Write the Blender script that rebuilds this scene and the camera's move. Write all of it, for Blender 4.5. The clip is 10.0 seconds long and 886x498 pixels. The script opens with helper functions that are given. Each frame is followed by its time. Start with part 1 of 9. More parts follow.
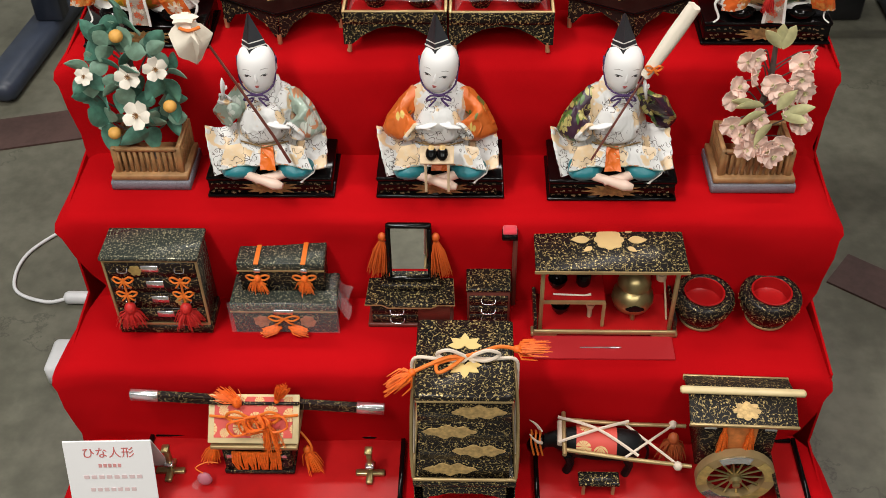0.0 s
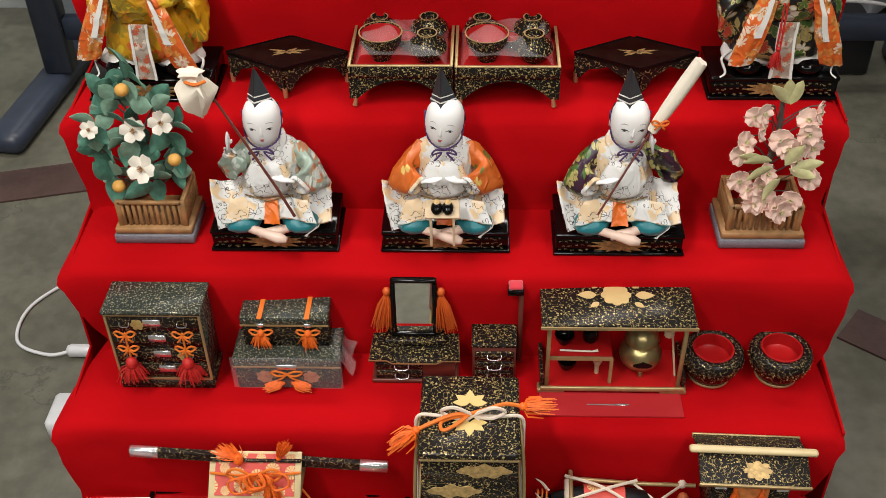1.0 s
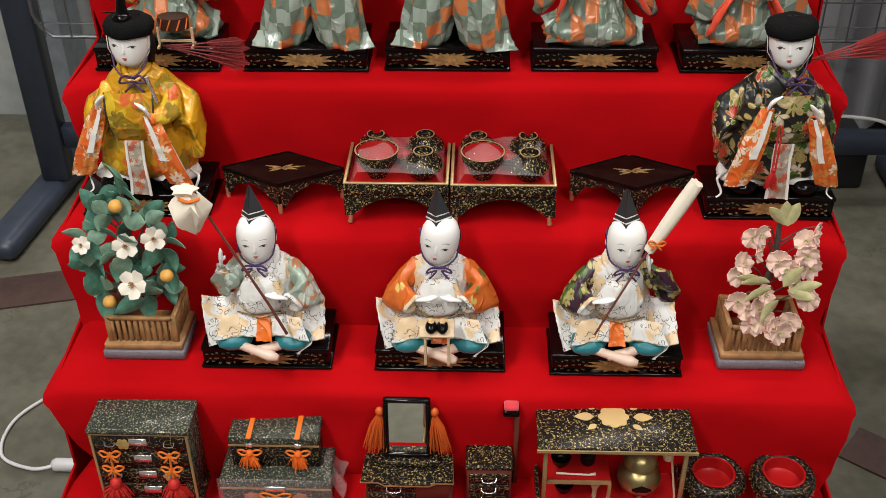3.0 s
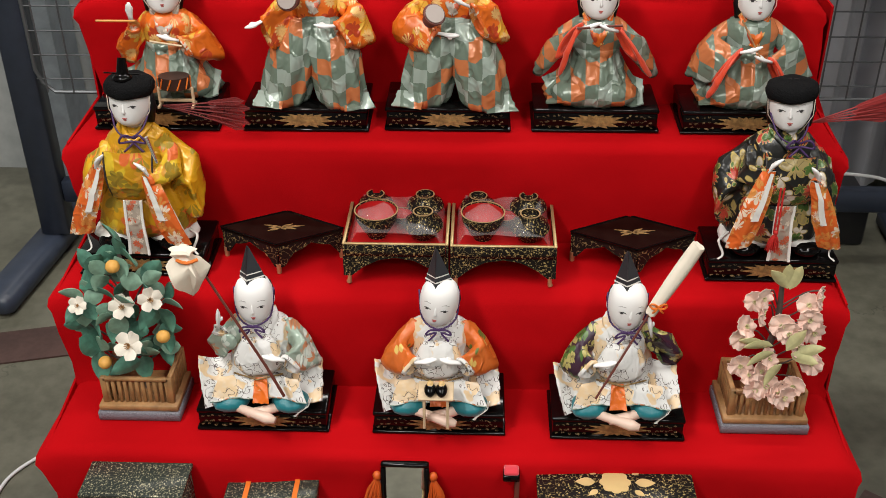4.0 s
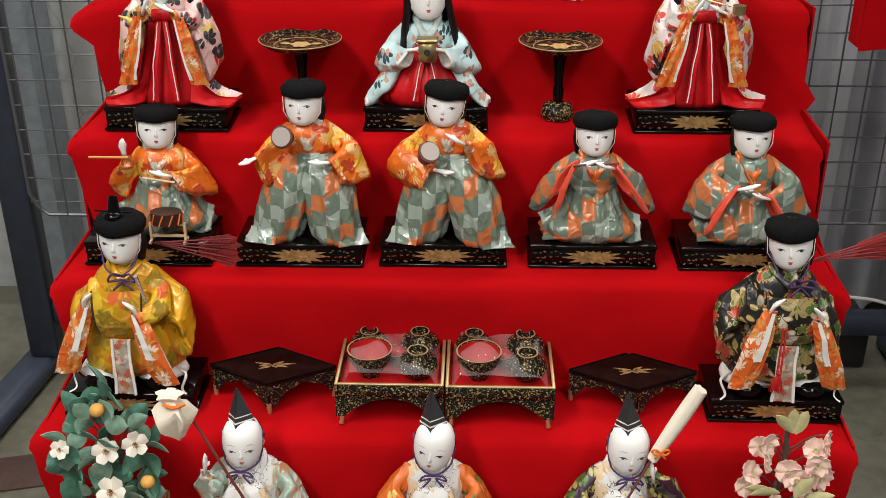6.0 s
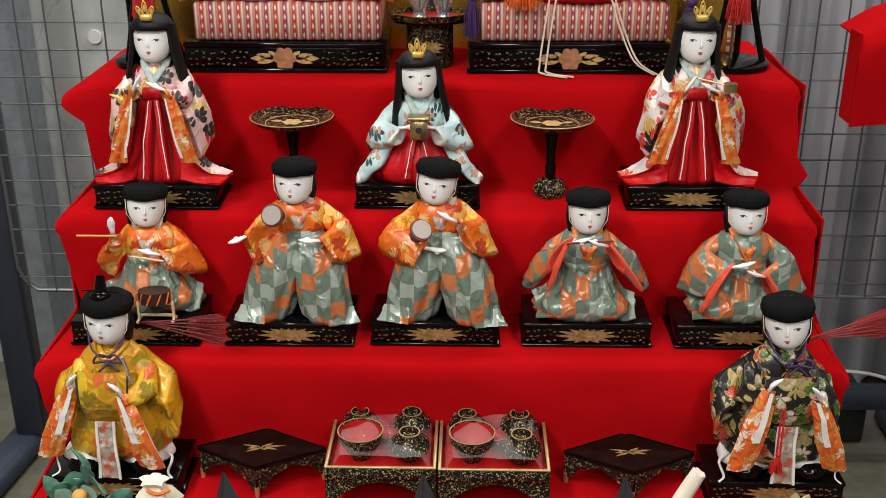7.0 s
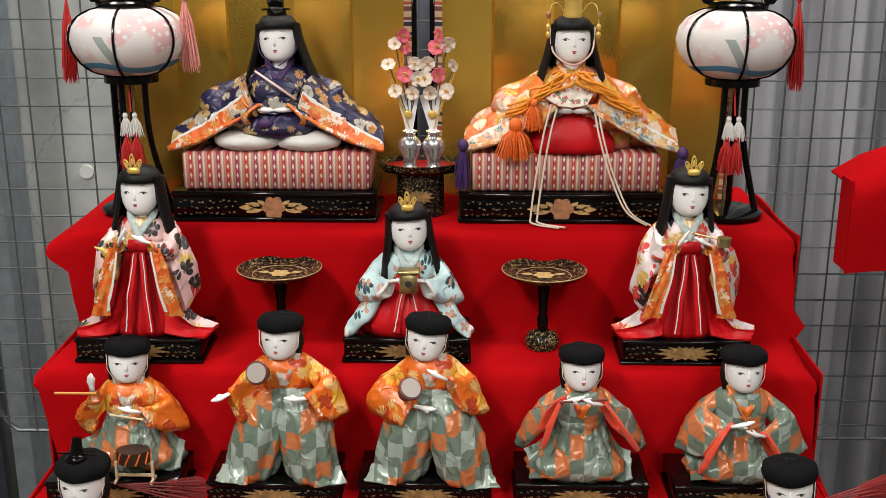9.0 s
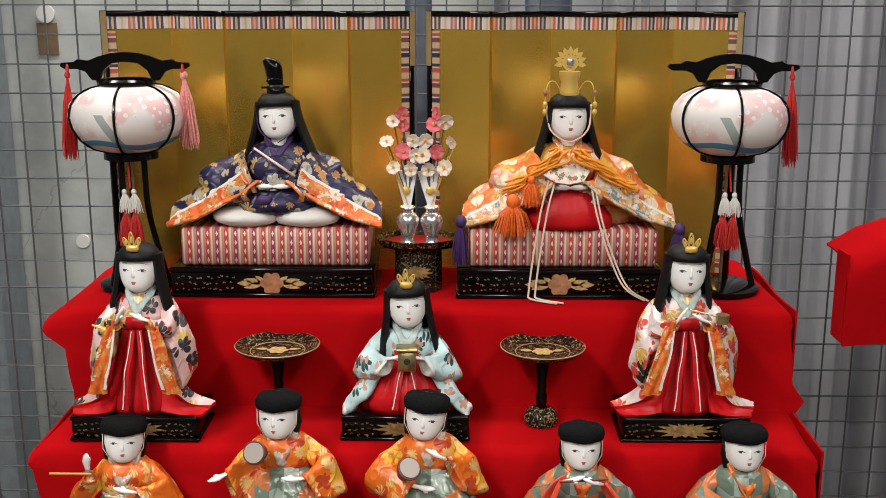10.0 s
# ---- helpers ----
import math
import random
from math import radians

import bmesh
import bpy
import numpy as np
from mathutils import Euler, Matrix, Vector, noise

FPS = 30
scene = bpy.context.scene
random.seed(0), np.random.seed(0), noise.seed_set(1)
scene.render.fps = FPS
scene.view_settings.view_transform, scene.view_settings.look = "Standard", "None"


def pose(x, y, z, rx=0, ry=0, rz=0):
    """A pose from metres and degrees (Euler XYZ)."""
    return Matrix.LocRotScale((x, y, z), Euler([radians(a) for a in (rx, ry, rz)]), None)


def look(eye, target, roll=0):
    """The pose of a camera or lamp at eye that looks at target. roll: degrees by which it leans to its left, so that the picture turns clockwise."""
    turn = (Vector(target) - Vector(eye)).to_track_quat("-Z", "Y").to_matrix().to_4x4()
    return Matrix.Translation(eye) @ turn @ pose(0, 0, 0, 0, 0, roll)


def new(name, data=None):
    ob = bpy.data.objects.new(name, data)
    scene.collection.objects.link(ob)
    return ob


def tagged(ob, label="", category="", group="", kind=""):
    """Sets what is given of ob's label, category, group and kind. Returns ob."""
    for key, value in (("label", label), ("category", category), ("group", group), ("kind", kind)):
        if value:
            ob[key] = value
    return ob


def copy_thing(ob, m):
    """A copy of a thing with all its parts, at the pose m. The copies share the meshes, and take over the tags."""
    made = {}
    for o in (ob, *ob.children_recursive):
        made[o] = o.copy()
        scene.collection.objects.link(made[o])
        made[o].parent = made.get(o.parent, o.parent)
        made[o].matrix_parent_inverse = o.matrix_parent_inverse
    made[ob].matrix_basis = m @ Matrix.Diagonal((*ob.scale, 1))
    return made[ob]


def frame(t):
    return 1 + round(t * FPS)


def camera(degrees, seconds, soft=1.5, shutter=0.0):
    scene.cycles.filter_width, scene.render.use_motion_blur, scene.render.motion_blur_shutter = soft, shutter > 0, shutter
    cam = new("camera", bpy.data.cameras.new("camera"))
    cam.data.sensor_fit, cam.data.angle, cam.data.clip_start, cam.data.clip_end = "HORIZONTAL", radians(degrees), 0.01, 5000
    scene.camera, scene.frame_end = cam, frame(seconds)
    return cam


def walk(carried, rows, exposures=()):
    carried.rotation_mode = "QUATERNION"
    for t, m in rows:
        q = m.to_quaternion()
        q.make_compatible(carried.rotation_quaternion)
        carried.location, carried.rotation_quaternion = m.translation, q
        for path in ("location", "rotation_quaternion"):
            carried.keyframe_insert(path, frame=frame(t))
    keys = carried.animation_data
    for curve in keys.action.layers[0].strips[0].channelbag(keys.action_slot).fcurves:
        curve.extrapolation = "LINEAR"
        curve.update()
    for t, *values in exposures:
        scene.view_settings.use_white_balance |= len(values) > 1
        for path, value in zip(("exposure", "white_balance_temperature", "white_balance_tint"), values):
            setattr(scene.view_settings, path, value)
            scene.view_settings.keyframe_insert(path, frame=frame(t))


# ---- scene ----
cam = camera(45.0, 10.0, soft=0.8)
PATH = [
    (0, (0.044, -1.064, 0.887), (-0.01, 0.412, -0.461), -1.1),
    (0.5, (0.049, -1.061, 0.883), (-0.015, 0.448, -0.428), -1.2),
    (1, (0.046, -1.051, 0.882), (-0.022, 0.487, -0.394), -1.2),
    (1.5, (0.045, -1.045, 0.883), (-0.024, 0.518, -0.362), -1.1),
    (2, (0.048, -1.041, 0.886), (-0.022, 0.552, -0.32), -1.0),
    (2.5, (0.046, -1.032, 0.889), (-0.017, 0.59, -0.28), -0.7),
    (4, (0.047, -1.008, 0.897), (-0.017, 0.693, -0.153), -0.3),
    (4.5, (0.045, -0.996, 0.905), (-0.016, 0.726, -0.11), -0.2),
    (5, (0.039, -0.992, 0.896), (-0.016, 0.767, -0.054), -0.0),
    (5.5, (0.044, -0.977, 0.916), (-0.016, 0.797, -0.006), -0.1),
    (7, (0.047, -0.944, 0.926), (0.0, 0.903, 0.162), -0.1),
    (7.5, (0.045, -0.933, 0.934), (0.007, 0.934, 0.218), 0.1),
    (8, (0.047, -0.924, 0.944), (0.011, 0.962, 0.279), 0.0),
    (8.5, (0.05, -0.91, 0.954), (0.012, 0.992, 0.337), 0.1),
    (9, (0.05, -0.899, 0.965), (0.014, 1.019, 0.4), 0.1),
    (9.5, (0.049, -0.9, 0.975), (0.019, 1.034, 0.465), 0.1),
    (10, (0.044, -0.895, 0.987), (0.019, 1.052, 0.529), 0.1),
]
walk(cam, [(t, look(eye, target, roll)) for t, eye, target, roll in PATH])

# ---------------------------------------------------------------- light
H, D = 0.145, 0.131          # rise and going of one step
FLOOR, CEIL = -0.435, 2.35
def tier_z(k): return (5 - k) * H
def tier_y(k): return -0.034 + (5 - k) * D

world = bpy.data.worlds.new("hall_world")
world.use_nodes = True
world.node_tree.nodes["Background"].inputs[0].default_value = (0.75, 0.85, 1.0, 1)
world.node_tree.nodes["Background"].inputs[1].default_value = 0.3
scene.world = world
# Assumed area lamps just under the ceiling; no real fixture is seen.
def unseen_ceiling_lamp(name, x, y, sx, sy, watts, colour=(1, 0.97, 0.92)):
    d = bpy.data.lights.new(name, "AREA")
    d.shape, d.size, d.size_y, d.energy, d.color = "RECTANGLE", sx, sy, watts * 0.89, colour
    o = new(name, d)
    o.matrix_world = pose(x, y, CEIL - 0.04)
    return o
unseen_ceiling_lamp("assumed_area_lamp", -1.0, -1.1, 0.25, 1.4, 66)
unseen_ceiling_lamp("assumed_area_lamp", 1.0, -1.1, 0.25, 1.4, 33)
# added in front to brighten the dolls' faces
unseen_ceiling_lamp("assumed_area_lamp", 0.0, -2.6, 2.8, 0.25, 54)
# added over the back to brighten the rear wall
unseen_ceiling_lamp("assumed_area_lamp", 0.0, 1.05, 2.8, 0.15, 48)

# ---------------------------------------------------------------- materials
def mat(name, base=(0.5, 0.5, 0.5), rough=0.5, metal=0.0, spec=0.5, coat=0.0, sheen=0.0, bump=0.0, bscale=400, vary=0.0, vscale=30, alpha=1.0, trans=0.0, emit=None):
    m = bpy.data.materials.new(name)
    m.use_nodes = True
    nt = m.node_tree
    b = nt.nodes["Principled BSDF"]
    b.inputs["Base Color"].default_value = (*base, 1)
    b.inputs["Roughness"].default_value = rough
    b.inputs["Metallic"].default_value = metal
    b.inputs["Specular IOR Level"].default_value = spec
    b.inputs["Coat Weight"].default_value = coat
    b.inputs["Coat Roughness"].default_value = 0.06
    b.inputs["Sheen Weight"].default_value = sheen
    b.inputs["Transmission Weight"].default_value = trans
    b.inputs["Alpha"].default_value = alpha
    tc = nt.nodes.new("ShaderNodeTexCoord")
    if vary:
        n = nt.nodes.new("ShaderNodeTexNoise"); n.inputs["Scale"].default_value = vscale; n.inputs["Detail"].default_value = 5
        nt.links.new(tc.outputs["Object"], n.inputs["Vector"])
        r = nt.nodes.new("ShaderNodeValToRGB")
        r.color_ramp.elements[0].position, r.color_ramp.elements[1].position = 0.3, 0.7
        r.color_ramp.elements[0].color = (*[c * (1 - vary) for c in base], 1)
        r.color_ramp.elements[1].color = (*[min(1, c * (1 + vary)) for c in base], 1)
        nt.links.new(n.outputs["Fac"], r.inputs["Fac"]); nt.links.new(r.outputs["Color"], b.inputs["Base Color"])
    if bump:
        n = nt.nodes.new("ShaderNodeTexNoise"); n.inputs["Scale"].default_value = bscale; n.inputs["Detail"].default_value = 4
        nt.links.new(tc.outputs["Object"], n.inputs["Vector"])
        p = nt.nodes.new("ShaderNodeBump"); p.inputs["Strength"].default_value = bump; p.inputs["Distance"].default_value = 0.002
        nt.links.new(n.outputs["Fac"], p.inputs["Height"]); nt.links.new(p.outputs["Normal"], b.inputs["Normal"])
    return m

def N(m, kind, **kw):
    n = m.node_tree.nodes.new(kind)
    for k, v in kw.items():
        if k in n.inputs: n.inputs[k].default_value = v
    return n
def L(m, a, b): m.node_tree.links.new(a, b)
def coords(m): return N(m, "ShaderNodeTexCoord").outputs["Object"]
def math_node(m, op, a, b=None):
    n = N(m, "ShaderNodeMath"); n.operation = op
    for i, v in enumerate((a, b)):
        if v is None: continue
        if isinstance(v, (int, float)): n.inputs[i].default_value = v
        else: L(m, v, n.inputs[i])
    return n.outputs[0]
def mix_col(m, fac, a, b):
    n = N(m, "ShaderNodeMix"); n.data_type = "RGBA"
    L(m, fac, n.inputs[0])
    for i, v in ((6, a), (7, b)):
        if isinstance(v, tuple): n.inputs[i].default_value = (*v, 1)
        else: L(m, v, n.inputs[i])
    return n.outputs[2]
def step_node(m, v, lo, hi):
    n = N(m, "ShaderNodeMapRange"); n.interpolation_type = "SMOOTHSTEP"
    L(m, v, n.inputs[0]); n.inputs[1].default_value, n.inputs[2].default_value = lo, hi
    return n.outputs[0]
def bsdf(m): return m.node_tree.nodes["Principled BSDF"]

GOLD_C = (0.55, 0.40, 0.14)
def lacquer(name, ground=(0.012, 0.010, 0.009), dense=1.0, scale=1.0, gold=(0.46, 0.34, 0.14)):
    """Black lacquer with a dense gold arabesque: small paired leaves on curling stems."""
    m = mat(name, ground, 0.25, spec=0.16)
    c = coords(m)
    warp = N(m, "ShaderNodeTexNoise", Scale=90 * scale, Detail=2)
    L(m, c, warp.inputs["Vector"])
    add = N(m, "ShaderNodeVectorMath"); add.operation = "MULTIPLY_ADD"
    L(m, warp.outputs["Color"], add.inputs[0]); add.inputs[1].default_value = (0.008 / scale,) * 3; L(m, c, add.inputs[2])
    v = N(m, "ShaderNodeTexVoronoi", Scale=230 * scale); L(m, add.outputs[0], v.inputs["Vector"])
    leaf = math_node(m, "SUBTRACT", 1.0, step_node(m, v.outputs["Distance"], 0.20 * dense, 0.30 * dense))
    n2 = N(m, "ShaderNodeTexNoise", Scale=150 * scale, Detail=1); L(m, add.outputs[0], n2.inputs["Vector"])
    line = math_node(m, "ABSOLUTE", math_node(m, "SUBTRACT", n2.outputs["Fac"], 0.5))
    stem = math_node(m, "MULTIPLY", math_node(m, "SUBTRACT", 1.0, step_node(m, line, 0.008, 0.02)), 0.55)
    f = math_node(m, "MAXIMUM", leaf, stem)
    L(m, mix_col(m, f, ground, gold), bsdf(m).inputs["Base Color"])
    L(m, math_node(m, "MULTIPLY", f, 0.25), bsdf(m).inputs["Metallic"])
    return m

def brocade(name, ground, motifs, scale=60, amount=0.42, rough=0.38, metal=0.06, sheen=0.0, outline=None):
    """Woven silk: petalled flower figures in several colours over a ground, with a fine weave."""
    m = mat(name, ground, rough, sheen=sheen)
    c = coords(m)
    tone = N(m, "ShaderNodeTexNoise", Scale=scale * 0.9, Detail=2); L(m, c, tone.inputs["Vector"])
    last = mix_col(m, step_node(m, tone.outputs["Fac"], 0.35, 0.65), tuple(x * 0.86 for x in ground), tuple(min(1, x * 1.1) for x in ground))
    for i, mc in enumerate(motifs):
        mp = N(m, "ShaderNodeMapping"); mp.inputs["Location"].default_value = (3.1 * i + 0.7, 1.7 * i, 0.9 * i)
        L(m, c, mp.inputs["Vector"])
        w = N(m, "ShaderNodeTexNoise", Scale=scale * 2.0, Detail=1); L(m, mp.outputs[0], w.inputs["Vector"])
        a = N(m, "ShaderNodeVectorMath"); a.operation = "MULTIPLY_ADD"
        L(m, w.outputs["Color"], a.inputs[0]); a.inputs[1].default_value = (0.16 / scale,) * 3; L(m, mp.outputs[0], a.inputs[2])
        v = N(m, "ShaderNodeTexVoronoi", Scale=scale * (1.0 + 0.40 * i)); v.inputs["Randomness"].default_value = 0.85
        L(m, a.outputs[0], v.inputs["Vector"])
        sub = N(m, "ShaderNodeVectorMath"); sub.operation = "SUBTRACT"; L(m, a.outputs[0], sub.inputs[0]); L(m, v.outputs["Position"], sub.inputs[1])
        sep = N(m, "ShaderNodeSeparateXYZ"); L(m, sub.outputs[0], sep.inputs[0])
        ang = math_node(m, "ARCTAN2", math_node(m, "ADD", sep.outputs[2], math_node(m, "MULTIPLY", sep.outputs[1], -0.5)), sep.outputs[0])
        petal = math_node(m, "ABSOLUTE", math_node(m, "COSINE", math_node(m, "MULTIPLY", ang, (4.0, 2.5, 6.0, 3.0)[i % 4])))
        d = math_node(m, "SUBTRACT", v.outputs["Distance"], math_node(m, "MULTIPLY", petal, amount * 0.55))
        f = math_node(m, "SUBTRACT", 1.0, step_node(m, d, amount * 0.72 - 0.02, amount * 0.72 + 0.02))
        heart = math_node(m, "LESS_THAN", v.outputs["Distance"], amount * 0.28)
        rib = math_node(m, "MULTIPLY", math_node(m, "LESS_THAN", petal, 0.22), 0.55)
        if outline:
            ring = math_node(m, "SUBTRACT", 1.0, step_node(m, math_node(m, "ABSOLUTE", math_node(m, "SUBTRACT", d, amount * 0.78)), 0.012, 0.035))
            last = mix_col(m, ring, last, outline)
        inner = mix_col(m, math_node(m, "MAXIMUM", rib, math_node(m, "MULTIPLY", heart, 0.8)), mc, tuple(0.6 * g + 0.15 * q for g, q in zip(ground, mc)))
        last = mix_col(m, f, last, inner)
    L(m, last, bsdf(m).inputs["Base Color"])
    silk_bump(m, c)
    bsdf(m).inputs["Metallic"].default_value = metal
    return m
def silk_bump(m, c, depth=0.0012):
    """Fine weave and a few sharp creases."""
    wv = N(m, "ShaderNodeTexNoise", Scale=900, Detail=2); L(m, c, wv.inputs["Vector"])
    fold = N(m, "ShaderNodeTexNoise", Scale=42, Detail=1); L(m, c, fold.inputs["Vector"])
    crease = math_node(m, "SUBTRACT", 1.0, step_node(m, math_node(m, "ABSOLUTE", math_node(m, "SUBTRACT", fold.outputs["Fac"], 0.5)), 0.0, 0.10))
    h = math_node(m, "ADD", math_node(m, "MULTIPLY", wv.outputs["Fac"], 0.10), crease)
    p = N(m, "ShaderNodeBump", Strength=0.7, Distance=depth); L(m, h, p.inputs["Height"]); L(m, p.outputs[0], bsdf(m).inputs["Normal"])
def scrolled_white(name):
    """White silk with soft gold patches and fine dark scroll lines."""
    m = mat(name, (0.70, 0.68, 0.65), 0.4)
    c = coords(m)
    n1 = N(m, "ShaderNodeTexNoise", Scale=42, Detail=2); L(m, c, n1.inputs["Vector"])
    n2 = N(m, "ShaderNodeTexNoise", Scale=125, Detail=1); L(m, c, n2.inputs["Vector"])
    n3 = N(m, "ShaderNodeTexNoise", Scale=34, Detail=1)
    mp = N(m, "ShaderNodeMapping"); mp.inputs["Location"].default_value = (2.3, 5.1, 1.7); L(m, c, mp.inputs["Vector"]); L(m, mp.outputs[0], n3.inputs["Vector"])
    patch = math_node(m, "MULTIPLY", step_node(m, n1.outputs["Fac"], 0.52, 0.55), math_node(m, "ADD", 0.45, n2.outputs["Fac"]))
    k = mix_col(m, patch, (0.70, 0.69, 0.67), (0.74, 0.54, 0.32))
    line = math_node(m, "SUBTRACT", 1.0, step_node(m, math_node(m, "ABSOLUTE", math_node(m, "SUBTRACT", n2.outputs["Fac"], 0.5)), 0.012, 0.03))
    k = mix_col(m, math_node(m, "MULTIPLY", line, step_node(m, n3.outputs["Fac"], 0.47, 0.50)), k, (0.11, 0.085, 0.08))
    L(m, k, bsdf(m).inputs["Base Color"])
    silk_bump(m, c, 0.0012)
    return m

def checked(name):
    """Sage green silk with woven squares of coppery orange and silver."""
    m = mat(name, (0.3, 0.34, 0.27), 0.22, metal=0.10)
    c = coords(m)
    w = N(m, "ShaderNodeTexNoise", Scale=30, Detail=2); L(m, c, w.inputs["Vector"])
    a = N(m, "ShaderNodeVectorMath"); a.operation = "MULTIPLY_ADD"
    L(m, w.outputs["Color"], a.inputs[0]); a.inputs[1].default_value = (0.004,) * 3; L(m, c, a.inputs[2])
    sep = N(m, "ShaderNodeSeparateXYZ"); L(m, a.outputs[0], sep.inputs[0])
    S = 0.0175
    ux = math_node(m, "DIVIDE", math_node(m, "ADD", sep.outputs[0], 5.0), S)
    uz = math_node(m, "DIVIDE", math_node(m, "ADD", math_node(m, "ADD", sep.outputs[2], 5.0), math_node(m, "MULTIPLY", sep.outputs[1], -0.6)), S)
    ix, iz = math_node(m, "FLOOR", ux), math_node(m, "FLOOR", uz)
    par = math_node(m, "MODULO", math_node(m, "ADD", ix, iz), 2.0)
    row = math_node(m, "MODULO", math_node(m, "ADD", ix, math_node(m, "MULTIPLY", iz, 3.0)), 4.0)
    orange = math_node(m, "MULTIPLY", math_node(m, "LESS_THAN", par, 0.5), math_node(m, "LESS_THAN", row, 1.5))
    silver = math_node(m, "MULTIPLY", math_node(m, "LESS_THAN", par, 0.5), math_node(m, "GREATER_THAN", row, 1.5))
    k = mix_col(m, orange, (0.155, 0.20, 0.155), (0.52, 0.165, 0.06))
    k = mix_col(m, silver, k, (0.33, 0.39, 0.34))
    L(m, k, bsdf(m).inputs["Base Color"])
    silk_bump(m, c, 0.0012)
    return m

def red_felt(name):
    m = mat(name, (0.40, 0.004, 0.006), 0.95, spec=0.04)
    c = coords(m)
    n = N(m, "ShaderNodeTexNoise", Scale=4, Detail=4); L(m, c, n.inputs["Vector"])
    f = N(m, "ShaderNodeTexNoise", Scale=900, Detail=2); L(m, c, f.inputs["Vector"])
    k = math_node(m, "ADD", math_node(m, "MULTIPLY", n.outputs["Fac"], 0.5), math_node(m, "MULTIPLY", f.outputs["Fac"], 0.5))
    L(m, mix_col(m, step_node(m, k, 0.3, 0.7), (0.37, 0.0025, 0.0045), (0.47, 0.004, 0.007)), bsdf(m).inputs["Base Color"])
    p = N(m, "ShaderNodeBump", Strength=0.25, Distance=0.001); L(m, f.outputs["Fac"], p.inputs["Height"])
    wr = N(m, "ShaderNodeTexNoise", Scale=9, Detail=3); L(m, c, wr.inputs["Vector"])
    q = N(m, "ShaderNodeBump", Strength=0.6, Distance=0.012); L(m, wr.outputs["Fac"], q.inputs["Height"]); L(m, p.outputs[0], q.inputs["Normal"]); L(m, q.outputs[0], bsdf(m).inputs["Normal"])
    bsdf(m).inputs["Sheen Tint"].default_value = (1, 0.15, 0.1, 1)
    return m

RED = red_felt("red_felt")
BLACK = mat("black_lacquer", (0.003, 0.0025, 0.0025), 0.10, spec=0.22)
BLACKWORN = mat("aged_dark_lacquer", (0.008, 0.004, 0.003), 0.30, spec=0.10, vary=0.4, vscale=60)
BLACKSOFT = mat("black_silk_hair", (0.004, 0.004, 0.0045), 0.5, spec=0.25, bump=0.3, bscale=700)
WOOL = mat("black_fluffy_hair", (0.005, 0.005, 0.0055), 0.9, spec=0.12, bump=1.0, bscale=500)
GOLD = mat("gold_paint", GOLD_C, 0.38, metal=0.5, vary=0.25, vscale=120)
OLDGOLD = mat("dull_gold_paint", (0.50, 0.33, 0.13), 0.5, metal=0.2, vary=0.35, vscale=200)
MUTEGOLD = mat("faded_gold_paint", (0.27, 0.165, 0.06), 0.5, metal=0.15, vary=0.5, vscale=220)
BRIGHTGOLD = mat("bright_gold", (0.78, 0.52, 0.13), 0.35, metal=0.35)
BRASS = mat("brass", (0.42, 0.33, 0.15), 0.32, metal=0.85, vary=0.25, vscale=60)
BRASSEDGE = mat("brass_edge", (0.42, 0.30, 0.14), 0.4, metal=0.5, vary=0.2)
SILVER = mat("silver_metal", (0.80, 0.80, 0.82), 0.24, metal=0.9, vary=0.08)
MAKIE = lacquer("arabesque_lacquer")
MAKIE_FINE = lacquer("fine_arabesque_lacquer", (0.03, 0.035, 0.03), 1.0, 1.25, (0.40, 0.37, 0.24))
MAKIE_DARK = lacquer("sparse_arabesque_lacquer", (0.014, 0.010, 0.009), 0.62, 0.85, (0.42, 0.30, 0.13))
REDLAC = mat("red_lacquer", (0.40, 0.008, 0.009), 0.35, spec=0.3, vary=0.12)
FACE = mat("white_gofun", (0.84, 0.825, 0.81), 0.45, spec=0.25)
SKIN = mat("pink_gofun", (0.80, 0.58, 0.47), 0.4)
MOUTH = mat("red_pigment", (0.42, 0.09, 0.08), 0.5)
INK = mat("ink", (0.03, 0.025, 0.025), 0.5)
WHITESILK = mat("white_silk", (0.72, 0.70, 0.66), 0.5, sheen=0.2, bump=0.3, bscale=120)
PAPER = mat("cream_paper", (0.76, 0.68, 0.56), 0.7, vary=0.06, bump=0.3, bscale=80)
WOODPALE = mat("pale_wood", (0.62, 0.46, 0.29), 0.55, vary=0.15, vscale=90)
WOOD = mat("brown_wood", (0.36, 0.20, 0.09), 0.55, vary=0.25, vscale=60)
REDBROWN = mat("red_brown_wood", (0.13, 0.03, 0.02), 0.4)
TEAL = mat("teal_silk", (0.008, 0.17, 0.20), 0.45, sheen=0.2, bump=0.5, bscale=90)
PURPLE = mat("purple_cord", (0.055, 0.02, 0.10), 0.6)
ORANGE = mat("orange_silk_thread", (0.80, 0.14, 0.010), 0.6, vary=0.25, vscale=300)
REDTHREAD = mat("red_silk_thread", (0.50, 0.015, 0.012), 0.6, vary=0.25, vscale=300)
PINKTHREAD = mat("pink_silk_thread", (0.78, 0.30, 0.27), 0.55, sheen=0.3, vary=0.3, vscale=300)
CORD = mat("white_cord", (0.74, 0.62, 0.50), 0.6, bump=0.5, bscale=600)
REDSILK = mat("red_silk", (0.50, 0.006, 0.010), 0.42, spec=0.25, bump=0.5, bscale=70, vary=0.15)
VERMILION = mat("vermilion_silk", (0.70, 0.06, 0.02), 0.42, sheen=0.2, bump=0.4, bscale=80)
CHECK = checked("checked_sage_silk")
WHITEBROC = scrolled_white("white_brocade")
